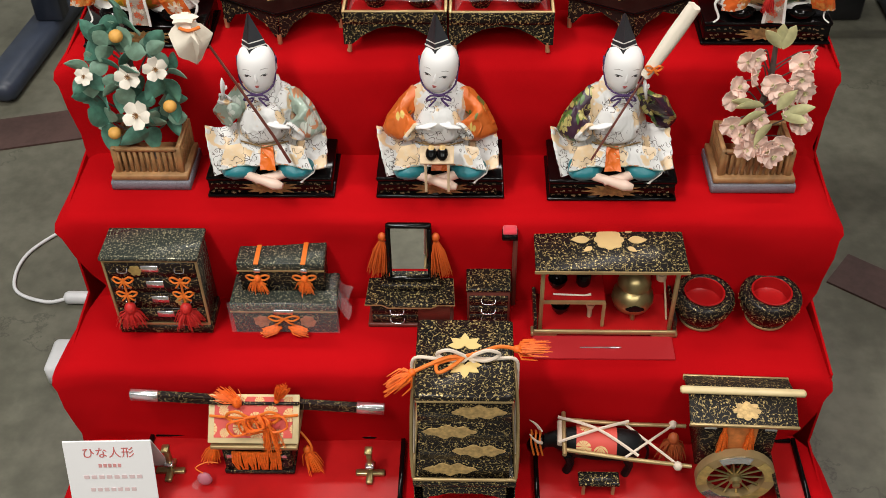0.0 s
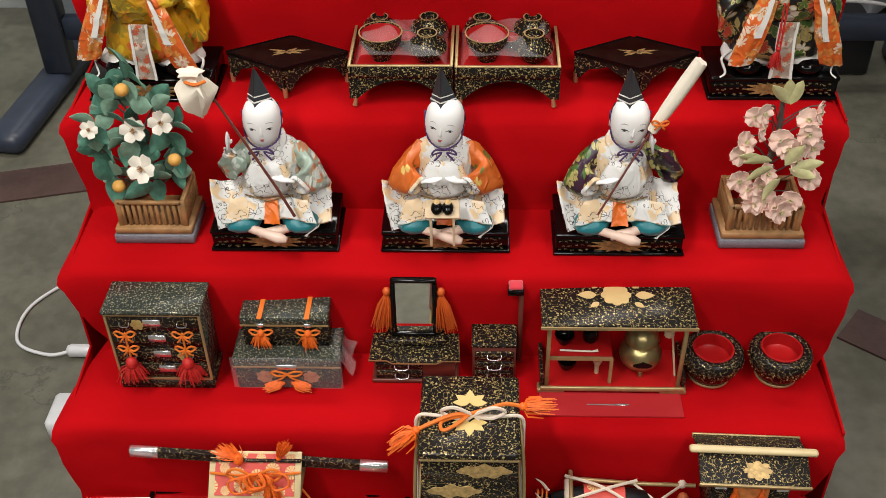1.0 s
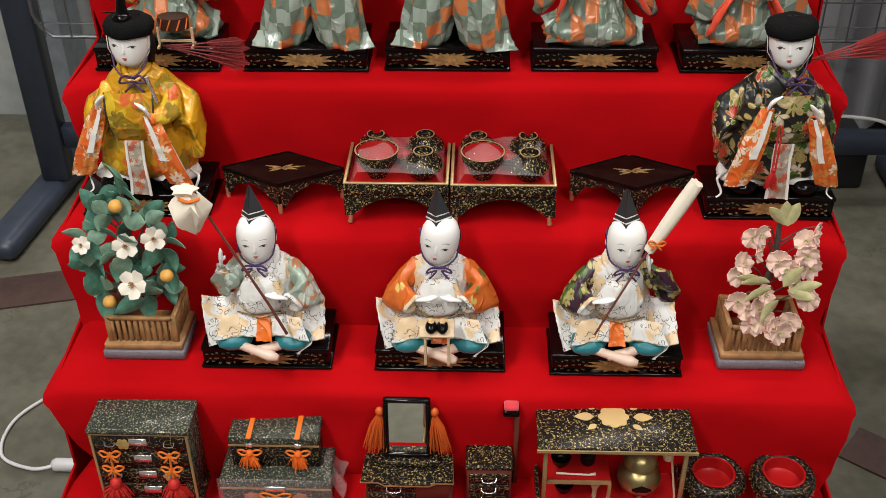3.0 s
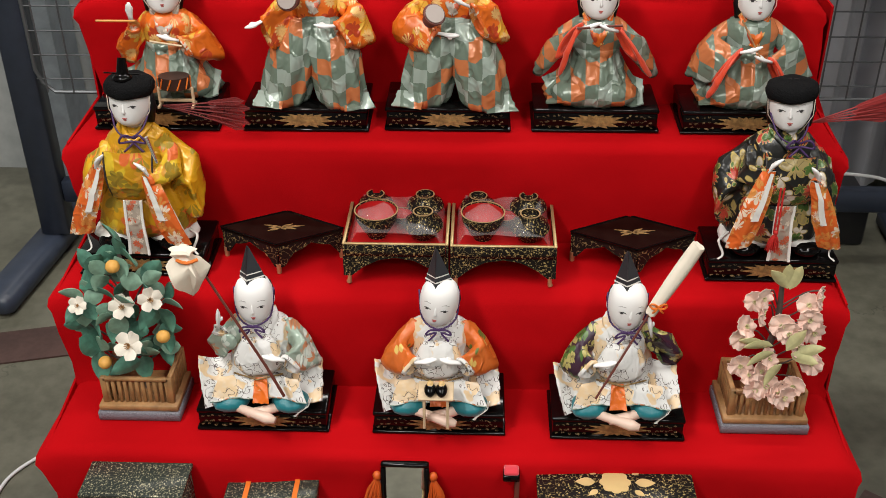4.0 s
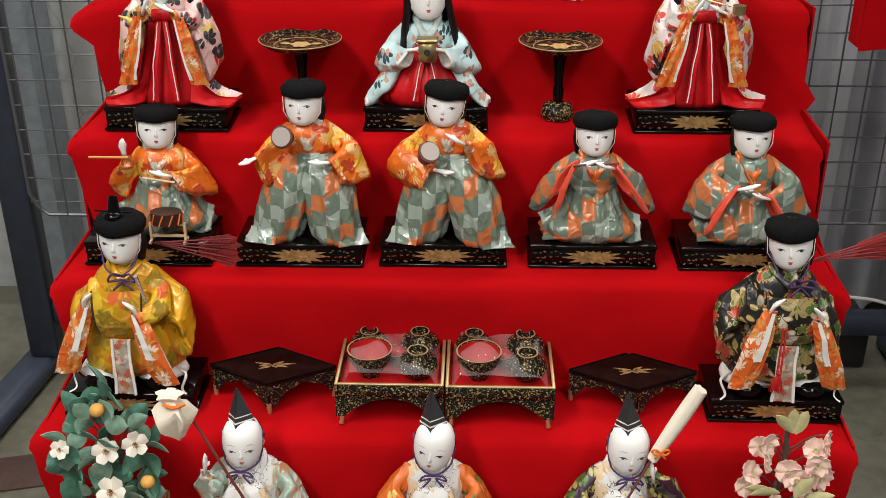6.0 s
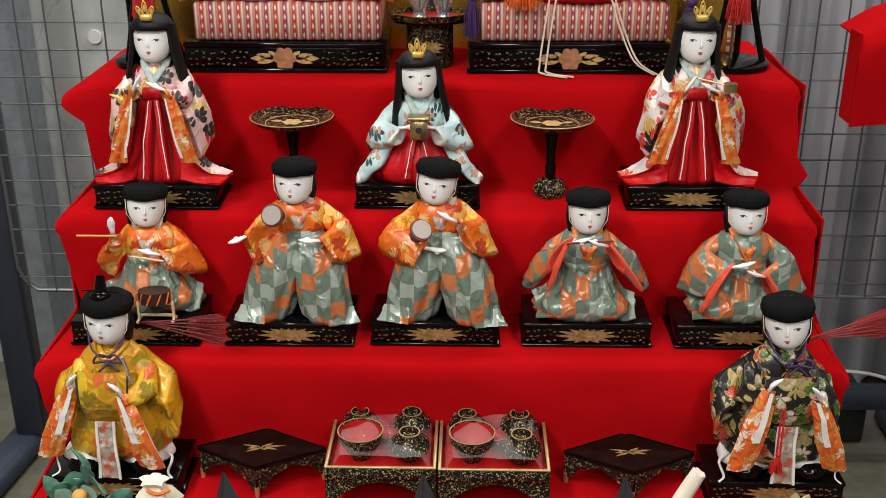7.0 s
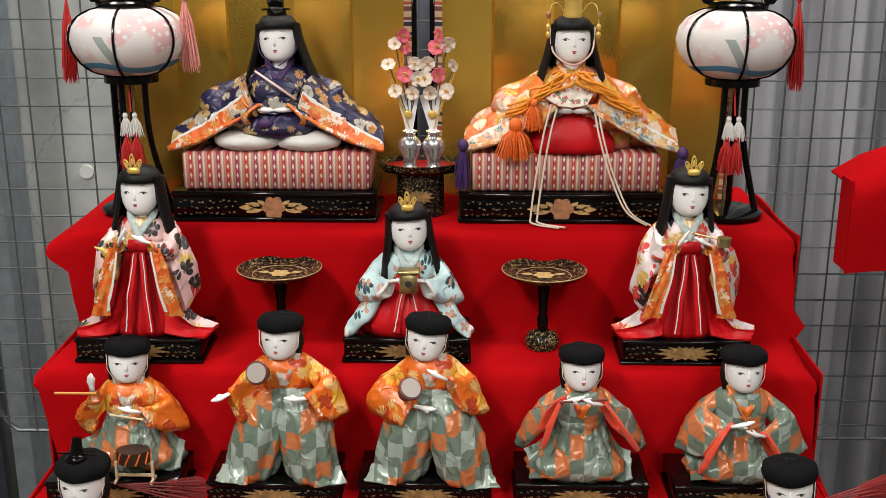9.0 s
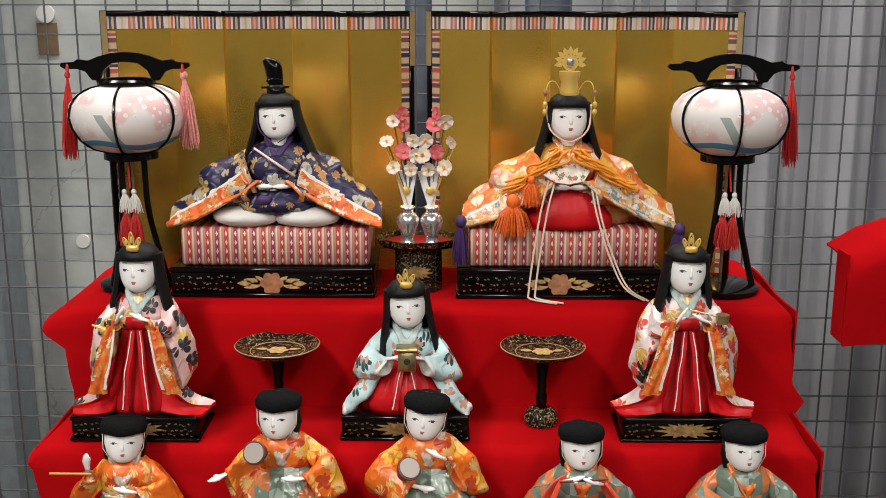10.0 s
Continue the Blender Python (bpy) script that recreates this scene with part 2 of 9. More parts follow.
SAGEBROC = brocade("sage_brocade", (0.27, 0.34, 0.28), [(0.46, 0.20, 0.10), (0.50, 0.54, 0.48)], 34, 0.36, 0.28)
ORANGEBROC = brocade("orange_brocade", (0.70, 0.14, 0.012), [(0.74, 0.40, 0.05), (0.44, 0.05, 0.015), (0.72, 0.44, 0.16)], 24, 0.30, 0.30)
ORANGEWHITE = brocade("orange_white_brocade", (0.70, 0.13, 0.02), [(0.76, 0.62, 0.48), (0.66, 0.26, 0.06)], 46, 0.38)
ORANGEGREEN = brocade("orange_green_brocade", (0.60, 0.13, 0.02), [(0.10, 0.14, 0.03), (0.62, 0.44, 0.12)], 26, 0.24)
DARKGREEN = brocade("dark_purple_green_brocade", (0.035, 0.015, 0.03), [(0.07, 0.14, 0.03), (0.40, 0.35, 0.12)], 42, 0.38)
YELLOW = brocade("yellow_brocade", (0.62, 0.31, 0.012), [(0.70, 0.47, 0.03), (0.64, 0.13, 0.03), (0.66, 0.30, 0.03), (0.30, 0.20, 0.02)], 14, 0.33, 0.30)
BLACKBROC = brocade("black_gold_brocade", (0.014, 0.014, 0.013), [(0.34, 0.26, 0.11), (0.62, 0.55, 0.46), (0.46, 0.05, 0.03), (0.07, 0.14, 0.03)], 20, 0.30, 0.32, outline=(0.42, 0.31, 0.10))
PINKBROC = brocade("pink_brocade", (0.70, 0.46, 0.44), [(0.56, 0.02, 0.02), (0.76, 0.70, 0.62), (0.60, 0.38, 0.08), (0.03, 0.03, 0.03)], 17, 0.33)
CRANEBROC = brocade("crane_brocade", (0.66, 0.56, 0.54), [(0.02, 0.02, 0.02), (0.72, 0.70, 0.68), (0.62, 0.38, 0.08), (0.56, 0.05, 0.03)], 17, 0.33)
BLUEBROC = brocade("pale_blue_brocade", (0.47, 0.63, 0.64), [(0.025, 0.06, 0.07), (0.50, 0.28, 0.20)], 34, 0.30, 0.5, 0.0)
NAVYBROC = brocade("navy_gold_brocade", (0.018, 0.014, 0.055), [(0.52, 0.34, 0.13), (0.40, 0.38, 0.34), (0.48, 0.20, 0.06)], 24, 0.24, outline=(0.5, 0.38, 0.16))
EMPBROC = brocade("orange_pink_brocade", (0.70, 0.17, 0.03), [(0.72, 0.30, 0.22), (0.76, 0.56, 0.40), (0.62, 0.36, 0.06)], 22, 0.34)
MULTIBROC = brocade("many_coloured_brocade", (0.62, 0.42, 0.22), [(0.10, 0.22, 0.30), (0.60, 0.22, 0.05), (0.66, 0.62, 0.56)], 55, 0.36)
STRIP = brocade("grey_red_brocade", (0.40, 0.33, 0.27), [(0.55, 0.10, 0.04), (0.60, 0.50, 0.40)], 90, 0.35)

# ---------------------------------------------------------------- mesh building
class Mesh:
    """Collects vertices and faces with a material each, and becomes one mesh object."""
    def __init__(self):
        self.v, self.f, self.m, self.s, self.mats = [], [], [], [], []
    def slot(self, material):
        if material not in self.mats: self.mats.append(material)
        return self.mats.index(material)
    def add(self, verts, faces, material, smooth=True):
        o, k = len(self.v), self.slot(material)
        self.v += [tuple(p) for p in verts]
        for f in faces:
            self.f.append([o + i for i in f]); self.m.append(k); self.s.append(smooth)
        return self
    def loft(self, rings, material, smooth=True, caps=(True, True), closed=True):
        n = len(rings[0])
        faces = []
        for a in range(len(rings) - 1):
            for i in range(n if closed else n - 1):
                j = (i + 1) % n
                faces.append((a * n + i, a * n + j, (a + 1) * n + j, (a + 1) * n + i))
        if caps[0] and closed: faces.append(tuple(range(n - 1, -1, -1)))
        if caps[1] and closed: faces.append(tuple((len(rings) - 1) * n + i for i in range(n)))
        return self.add([p for r in rings for p in r], faces, material, smooth)
    def rings(self, spec, material, n=24, folds=0, depth=0.0, phase=0.0, caps=(True, True), smooth=True):
        """spec: rows of (x, y, z, rx, ry). Horizontal ellipses, lofted; folds ripple the later (lower) rows less or more by depth."""
        out = []
        for k, (x, y, z, rx, ry, *fd) in enumerate(spec):
            dd = fd[0] if fd else depth
            ring = []
            for i in range(n):
                a = 2 * math.pi * i / n
                r = 1 + dd * (math.sin(folds * a + phase) + 0.5 * math.sin((folds * 2 + 1) * a + 1.7 * phase)) if folds else 1
                ring.append((x + rx * r * math.cos(a), y + ry * r * math.sin(a), z))
            out.append(ring)
        return self.loft(out, material, smooth, caps)
    def tube(self, pts, radii, material, n=8, smooth=True, flat=1.0):
        pts = [Vector(p) for p in pts]
        if isinstance(radii, (int, float)): radii = [radii] * len(pts)
        out, side = [], None
        for i, p in enumerate(pts):
            d = (pts[min(i + 1, len(pts) - 1)] - pts[max(i - 1, 0)])
            d = d.normalized() if d.length > 1e-9 else Vector((0, 0, 1))
            if side is None:
                side = d.cross(Vector((0, 0, 1)))
                if side.length < 0.1: side = d.cross(Vector((1, 0, 0)))
            side = (side - d * side.dot(d)).normalized()
            up = d.cross(side)
            out.append([p + radii[i] * (math.cos(2 * math.pi * k / n) * side + flat * math.sin(2 * math.pi * k / n) * up) for k in range(n)])
        return self.loft(out, material, smooth)
    def ball(self, c, r, material, n=14, rows=9, turn=None, z0=-1.0, z1=1.0):
        """An ellipsoid, or the slice of it between z0 and z1 of its half height."""
        rx, ry, rz = (r, r, r) if isinstance(r, (int, float)) else r
        rings = []
        a0, a1 = math.asin(z0), math.asin(z1)
        for k in range(rows + 1):
            t = a0 + (a1 - a0) * k / rows
            cc = max(math.cos(t), 0.02)
            ring = []
            for i in range(n):
                a = 2 * math.pi * i / n
                p = Vector((rx * cc * math.cos(a), ry * cc * math.sin(a), rz * math.sin(t)))
                if turn: p = turn @ p
                ring.append(p + Vector(c))
            rings.append(ring)
        return self.loft(rings, material)
    def box(self, c, size, material, turn=None, bevel=0.0, taper=1.0):
        sx, sy, sz = (s / 2 for s in size)
        b = min(bevel, sx * 0.6, sy * 0.6, sz * 0.6)
        def ring(z, ix, iy):
            x, y = sx - ix, sy - iy
            if b: return [(-x + b, -y, z), (x - b, -y, z), (x, -y + b, z), (x, y - b, z), (x - b, y, z), (-x + b, y, z), (-x, y - b, z), (-x, -y + b, z)]
            return [(-x, -y, z), (x, -y, z), (x, y, z), (-x, y, z)]
        tx, ty = sx * (1 - taper), sy * (1 - taper)
        rr = [ring(-sz, b, b), ring(-sz + b, 0, 0), ring(sz - b, tx, ty), ring(sz, tx + b, ty + b)] if b else [ring(-sz, 0, 0), ring(sz, tx, ty)]
        T = turn.to_3x3() if turn else Matrix.Identity(3)
        return self.loft([[T @ Vector(p) + Vector(c) for p in r] for r in rr], material, smooth=False)
    def plate(self, outline, thick, material, m=None, smooth=False):
        """A flat outline (x, z) given thickness along y, at the pose m."""
        m = m or Matrix.Identity(4)
        return self.loft([[m @ Vector((x, -thick / 2, z)) for x, z in outline], [m @ Vector((x, thick / 2, z)) for x, z in outline]], material, smooth)
    def sheet(self, grid, thick, material, material2=None):
        """A grid of points given a thickness: cloth with an inner face."""
        R, C = len(grid), len(grid[0])
        g = [[Vector(p) for p in r] for r in grid]
        def nrm(i, j):
            a = g[min(i + 1, R - 1)][j] - g[max(i - 1, 0)][j]; b = g[i][min(j + 1, C - 1)] - g[i][max(j - 1, 0)]
            v = a.cross(b)
            return v.normalized() if v.length > 1e-12 else Vector((0, -1, 0))
        top = [g[i][j] + nrm(i, j) * thick / 2 for i in range(R) for j in range(C)]
        bot = [g[i][j] - nrm(i, j) * thick / 2 for i in range(R) for j in range(C)]
        fa = [(i * C + j, i * C + j + 1, (i + 1) * C + j + 1, (i + 1) * C + j) for i in range(R - 1) for j in range(C - 1)]
        self.add(top, fa, material)
        self.add(bot, [tuple(reversed(q)) for q in fa], material2 or material)
        rim = [(0, j) for j in range(C)] + [(i, C - 1) for i in range(1, R)] + [(R - 1, j) for j in range(C - 2, -1, -1)] + [(i, 0) for i in range(R - 2, 0, -1)]
        n = len(rim)
        self.add([top[i * C + j] for i, j in rim] + [bot[i * C + j] for i, j in rim], [(k, (k + 1) % n, n + (k + 1) % n, n + k) for k in range(n)], material2 or material)
        return self
    def data(self, name, crumple=False):
        me = bpy.data.meshes.new(name)
        me.from_pydata(self.v, [], self.f)
        for m in self.mats: me.materials.append(m)
        me.polygons.foreach_set("material_index", self.m)
        me.polygons.foreach_set("use_smooth", self.s)
        bm = bmesh.new(); bm.from_mesh(me)
        bmesh.ops.recalc_face_normals(bm, faces=bm.faces)
        if crumple:      # soft creases in the cloth of a doll
            cloth = [("silk" in m.name or "brocade" in m.name) and "hair" not in m.name for m in self.mats]
            fs = [f for f in bm.faces if cloth[f.material_index] and len(f.verts) == 4]
            bmesh.ops.subdivide_edges(bm, edges=list({e for f in fs for e in f.edges}), cuts=1, use_grid_fill=True)
            for v in {v for f in bm.faces if cloth[f.material_index] for v in f.verts}:
                p = v.co.copy()
                low = min(1.0, 0.45 + max(0.0, 0.12 - p.z) * 6)
                a = noise.noise_vector(p * 30 + Vector((9, 2, 5)))
                ridge = max(0.0, 1 - 5 * abs(noise.noise(Vector((p.x * 60 + p.z * 18, p.y * 60, p.z * 24)) + Vector((4, 4, 1)))))
                out = Vector((p.x, p.y, 0)).normalized() if p.xy.length > 1e-6 else Vector((0, -1, 0))
                v.co += low * (0.0022 * a + 0.0022 * ridge * out)
                if v.co.z < 0: v.co.z = 0
        bm.to_mesh(me); bm.free()
        if not crumple: me.set_sharp_from_angle(angle=radians(48))
        return me
    def thing(self, name, m=None, label="", category="", group="", kind="", crumple=False):
        ob = new(name, self.data(name, crumple))
        if m is not None: ob.matrix_world = m
        return tagged(ob, label, category, group, kind)
    def part(self, name, parent, label="", m=None):
        ob = new(name, self.data(name))
        ob.parent = parent
        if m is not None: ob.matrix_basis = m
        return tagged(ob, label)

def thing(name, m, label, category, group="", kind=""):
    ob = new(name)
    ob.empty_display_size = 0.02
    ob.matrix_world = m
    return tagged(ob, label, category, group, kind)
rnd = random.Random(7)
def rot(x=0, y=0, z=0): return Euler([radians(a) for a in (x, y, z)]).to_matrix().to_4x4()
def T(x, y, z): return Matrix.Translation((x, y, z))
def leaf_outline(l, w, n=8):
    up = [(l * k / n, w * math.sin(math.pi * (k / n) ** 0.8)) for k in range(n + 1)]
    return up + [(x, -y) for x, y in reversed(up[1:-1])]
def flower_outline(r, petals=6, deep=0.25, n=48, sx=1.0):
    return [(sx * r * (1 - deep + deep * abs(math.cos(petals * a / 2))) * math.cos(a), r * (1 - deep + deep * abs(math.cos(petals * a / 2))) * math.sin(a)) for a in (2 * math.pi * k / n for k in range(n))]

# ---------------------------------------------------------------- hall
def slab(name, lo, hi, material, label="", kind="structure"):
    c = [(a + b) / 2 for a, b in zip(lo, hi)]
    return Mesh().box((0, 0, 0), [b - a for a, b in zip(lo, hi)], material).thing(name, T(*c), label, "", "", kind)
def concrete(name, a, b, scale=2.5, rough=0.5):
    m = mat(name, a, rough)
    c = coords(m)
    n = N(m, "ShaderNodeTexNoise", Scale=scale, Detail=8, Roughness=0.62); L(m, c, n.inputs["Vector"])
    n2 = N(m, "ShaderNodeTexNoise", Scale=scale * 12, Detail=4); L(m, c, n2.inputs["Vector"])
    f = math_node(m, "ADD", math_node(m, "MULTIPLY", n.outputs["Fac"], 0.75), math_node(m, "MULTIPLY", n2.outputs["Fac"], 0.25))
    col = mix_col(m, step_node(m, f, 0.36, 0.64), a, b)
    v = N(m, "ShaderNodeTexVoronoi", Scale=1.3); v.feature = "DISTANCE_TO_EDGE"
    w = N(m, "ShaderNodeVectorMath"); w.operation = "MULTIPLY_ADD"; L(m, n.outputs["Color"], w.inputs[0]); w.inputs[1].default_value = (0.5, 0.5, 0.5); L(m, c, w.inputs[2])
    L(m, w.outputs[0], v.inputs["Vector"])
    crack = math_node(m, "MULTIPLY", math_node(m, "SUBTRACT", 1.0, step_node(m, v.outputs["Distance"], 0.0, 0.006)), 0.45)
    L(m, mix_col(m, crack, col, tuple(x * 0.4 for x in a)), bsdf(m).inputs["Base Color"])
    p = N(m, "ShaderNodeBump", Strength=0.15, Distance=0.002); L(m, n2.outputs["Fac"], p.inputs["Height"]); L(m, p.outputs[0], bsdf(m).inputs["Normal"])
    return m
CONC = concrete("worn_floor_concrete", (0.085, 0.083, 0.060), (0.17, 0.165, 0.125), 3.0, 0.35)
BAND = concrete("dark_red_floor_band", (0.05, 0.026, 0.022), (0.085, 0.045, 0.038), 8, 0.5)
WALLC = concrete("grey_wall_panel", (0.36, 0.38, 0.375), (0.52, 0.54, 0.53), 2.2, 0.6)
PLAIN = mat("white_paint", (0.72, 0.72, 0.70), 0.6, vary=0.04, vscale=3)
# For the unseen ceiling and walls: dark grey to cut bounced light.
DULL = mat("unseen_dull_grey", (0.20, 0.20, 0.20), 0.8, vary=0.1, vscale=3)
BLUE = mat("navy_steel_paint", (0.035, 0.045, 0.07), 0.4, vary=0.15, vscale=30, bump=0.15, bscale=60)
WIRE = mat("dark_steel_wire", (0.15, 0.16, 0.17), 0.4, metal=0.5)
CURTAIN = mat("grey_curtain", (0.38, 0.385, 0.42), 0.42, sheen=0.1, vary=0.12, vscale=6, bump=0.2, bscale=500)
BROWN = mat("brown_pipe_paint", (0.055, 0.042, 0.03), 0.45, vary=0.2, vscale=12)
MESH_Y, WALL_Y = 1.10, 1.42
slab("floor", (-3, -4, FLOOR - 0.1), (3, 2.2, FLOOR), CONC)
slab("ceiling", (-3, -4, CEIL), (3, 2.2, CEIL + 0.1), DULL)
slab("wall_north", (-3, WALL_Y + 0.12, FLOOR), (3, WALL_Y + 0.22, CEIL), WALLC)
# unseen walls, added like the ceiling to close the room
slab("wall_south", (-3, -4.1, FLOOR), (3, -4, CEIL), DULL)
slab("wall_east", (3, -4, FLOOR), (3.1, 2.2, CEIL), DULL)
slab("wall_west", (-3.1, -4, FLOOR), (-3, 2.2, CEIL), DULL)
Mesh().box((0, 0, 0), (0.5, 0.11, 0.004), BAND).box((0, 0, 0), (0.001, 0.11, 0.004), BAND).thing("floor_band", T(-0.98, 0.72, FLOOR + 0.002) @ rot(0, 0, 14), "dark red painted band across the concrete floor", "floor marking", "", "structure")
Mesh().box((0, 0, 0), (0.9, 0.09, 0.004), BAND).thing("floor_band", T(1.05, 0.06, FLOOR + 0.002) @ rot(0, 0, -38), "dark red painted band across the concrete floor", "floor marking", "", "structure")
slab("trim", (-1.02, WALL_Y - 0.02, FLOOR), (-0.975, WALL_Y + 0.118, CEIL), mat("pale_steel_trim", (0.30, 0.34, 0.38), 0.35, metal=0.4, vary=0.15))
Mesh().tube([(0, 0, 0), (0, 0, CEIL - FLOOR)], 0.032, BROWN, 20).thing("drain_pipe", T(-1.06, WALL_Y + 0.02, FLOOR), "dark brown painted vertical pipe by the grey wall", "pipe")
for x, z, r in ((-0.83, 0.43, 0.016), (-0.875, 0.95, 0.02), (-0.32, 1.0, 0.018)):
    Mesh().tube([(0, -0.004, 0), (0, 0.004, 0)], r, PLAIN, 20).thing("wall_plug", T(x, WALL_Y + 0.117, z), "round pale filler plug in the grey wall", "wall plug", "wall plugs")
Mesh().box((0, 0, 0), (0.045, 0.004, 0.07), mat("brown_tape", (0.17, 0.11, 0.06), 0.5, vary=0.2)).thing("tape_patch", T(-0.875, WALL_Y + 0.118, 0.895), "torn brown tape stuck on the wall", "tape")

# curtain behind the right half
g = []
for i in range(3):
    z = FLOOR + 0.03 + (CEIL - FLOOR - 0.05) * i / 2
    g.append([(0.12 + 2.0 * j / 240, WALL_Y + 0.03 + 0.036 * math.sin(j * 0.40 + 1.9 * math.sin(j * 0.11)) + 0.016 * math.sin(j * 0.93 + i * 0.5), z) for j in range(241)])
Mesh().sheet(g, 0.003, CURTAIN).thing("curtain", T(0, 0, 0), "grey fabric curtain hanging in soft vertical folds", "curtain")

# steel partition frame with wire grid
fr = thing("partition_stand", T(0, MESH_Y + 0.03, FLOOR), "navy painted steel stand that holds the wire grid", "stand")
for x in (-0.938, 1.06): Mesh().box((0, 0, 0), (0.066, 0.05, 1.9), BLUE, bevel=0.004).part("post", fr, m=T(x, 0, 1.0))
for x, a in ((-0.958, -6), (1.06, 0)): Mesh().box((0, -0.06, 0), (0.082, 0.46, 0.05), BLUE, bevel=0.012).part("foot", fr, m=T(x, 0, 0.025) @ rot(0, 0, a))
Mesh().box((0, 0, 0), (1.93, 0.03, 0.055), BLUE, bevel=0.003).part("crossbar", fr, m=T(0.06, 0, 0.16))
for x, w in ((-0.03, 0.05), (0.215, 0.085)): Mesh().box((0, 0, 0), (w, 0.035, 1.75), BLUE, bevel=0.004).part("post", fr, m=T(x, 0.06, 0.875))
grid = thing("wire_grid_panel", T(0, MESH_Y, 0), "dark steel wire grid panel with square openings", "wire grid")
vm = Mesh().tube([(0, 0, -0.02), (0, 0, 1.45)], 0.0018, WIRE, 6).data("wire")
hm = Mesh().tube([(-0.9, 0, 0), (1.02, 0, 0)], 0.0018, WIRE, 6).data("wire")
for me, num, step in ((vm, 34, 0.0565), (hm, 27, 0.0535)):
    for i in range(num):
        o = new("wire", me); o.parent = grid
        o.location = (-0.88 + step * i, -0.0042, 0) if me is vm else (0, 0, 0.01 + step * i)
Mesh().tube([(-0.9, 0, 1.45), (-0.9, 0, 0.03), (-0.888, 0, 0.0), (-0.865, 0, -0.02), (1.02, 0, -0.02), (1.02, 0, 1.45)], 0.0045, WIRE, 8).part("grid_frame", grid, "thicker bent rim rod")

# cable, adapter
def smooth_path(pts, n=8):
    out = []
    P = [Vector(p) for p in pts]
    for i in range(len(P) - 1):
        a, b, c, d = P[max(i - 1, 0)], P[i], P[i + 1], P[min(i + 2, len(P) - 1)]
        for k in range(n):
            t = k / n
            out.append(0.5 * ((2 * b) + (c - a) * t + (2 * a - 5 * b + 4 * c - d) * t * t + (3 * b - a - 3 * c + d) * t ** 3))
    out.append(P[-1])
    return out
WHITEPL = mat("white_plastic", (0.72, 0.73, 0.74), 0.35, vary=0.05)
cb = thing("power_cable", T(0, 0, FLOOR), "white mains cable with a plug lying on the floor", "cable")
Mesh().tube(smooth_path([(-0.62, 0.52, 0.004), (-0.70, 0.45, 0.004), (-0.77, 0.36, 0.004), (-0.765, 0.27, 0.004), (-0.70, 0.235, 0.006), (-0.655, 0.24, 0.012)]), 0.0032, WHITEPL, 8).part("cord", cb)
Mesh().box((-0.64, 0.24, 0.012), (0.05, 0.02, 0.022), WHITEPL, bevel=0.005).part("plug", cb)
Mesh().box((0, 0, 0), (0.05, 0.07, 0.04), WHITEPL, bevel=0.005).thing("power_adapter", T(-0.615, 0.085, FLOOR + 0.02), "white plastic box on the floor beside the stand", "adapter")
Mesh().tube(smooth_path([(0.72, 0, 0.0), (0.80, 0, 0.035), (0.92, 0, 0.03), (1.0, 0, 0.0)]), 0.004, WHITEPL, 8).thing("loose_cable", T(0, MESH_Y + 0.02, FLOOR + 0.192), "grey cable looped over the crossbar", "cable")
eq = thing("equipment_box", T(0.86, MESH_Y + 0.16, FLOOR), "black equipment box behind the stand", "box")
Mesh().box((0, 0, 0.06), (0.2, 0.14, 0.12), mat("black_plastic", (0.02, 0.02, 0.022), 0.5), bevel=0.006).part("case", eq)

# neighbouring red draped shelf
sh = thing("draped_side_shelf", T(0.640, 0.69, 0.0), "shelf draped with bright red felt cloth", "shelf")
g = [[(0.62 * j / 14, y + 0.006 * math.sin(j * 0.9) * (z < 0.6), z + 0.004 * math.sin(j * 0.7) - ((0.045 if j == 0 else 0.020 if j == 1 else 0.006 if j == 2 else 0) if z > 0.6 else 0)) for j in range(15)] for y, z in ((0.10, 0.646), (0.07, 0.646), (0.03, 0.642), (0.006, 0.632), (-0.004, 0.605), (-0.004, 0.54), (-0.002, 0.463))]
Mesh().sheet(g, 0.004, RED).part("cloth", sh)
Mesh().sheet([[(0.0 - 0.012 * (1 - k / 3) * 0, 0.0 + 0.045 * j / 5, 0.608 - 0.14 * k / 3) for j in range(6)] for k in range(4)], 0.004, RED).part("side_cloth", sh)
Mesh().box((0.36, 0.052, 0.622), (0.50, 0.085, 0.02), WOOD).part("board", sh)
for x, y in ((0.5, 0.03), (0.5, 0.08)): Mesh().box((x, y, (0.612 + FLOOR) / 2), (0.03, 0.03, 0.612 - FLOOR), WOOD).part("leg", sh)

# ---------------------------------------------------------------- stepped stand and its cloth
stand = thing("tiered_doll_stand", T(0.01, 0, 0), "seven-step display stand covered with bright red felt", "display stand")
for k in range(1, 8):
    zt, y0 = tier_z(k), tier_y(k)
    y1 = tier_y(1) + 0.26
    Mesh().box((0, (y0 + y1) / 2 + 0.006, (zt + max(FLOOR, zt - H)) / 2 - 0.005), (0.93, y1 - y0, H - 0.004), WOOD).part("step", stand)
# profile from the top's back to the floor: y, z, half width, wrinkle
prof = []
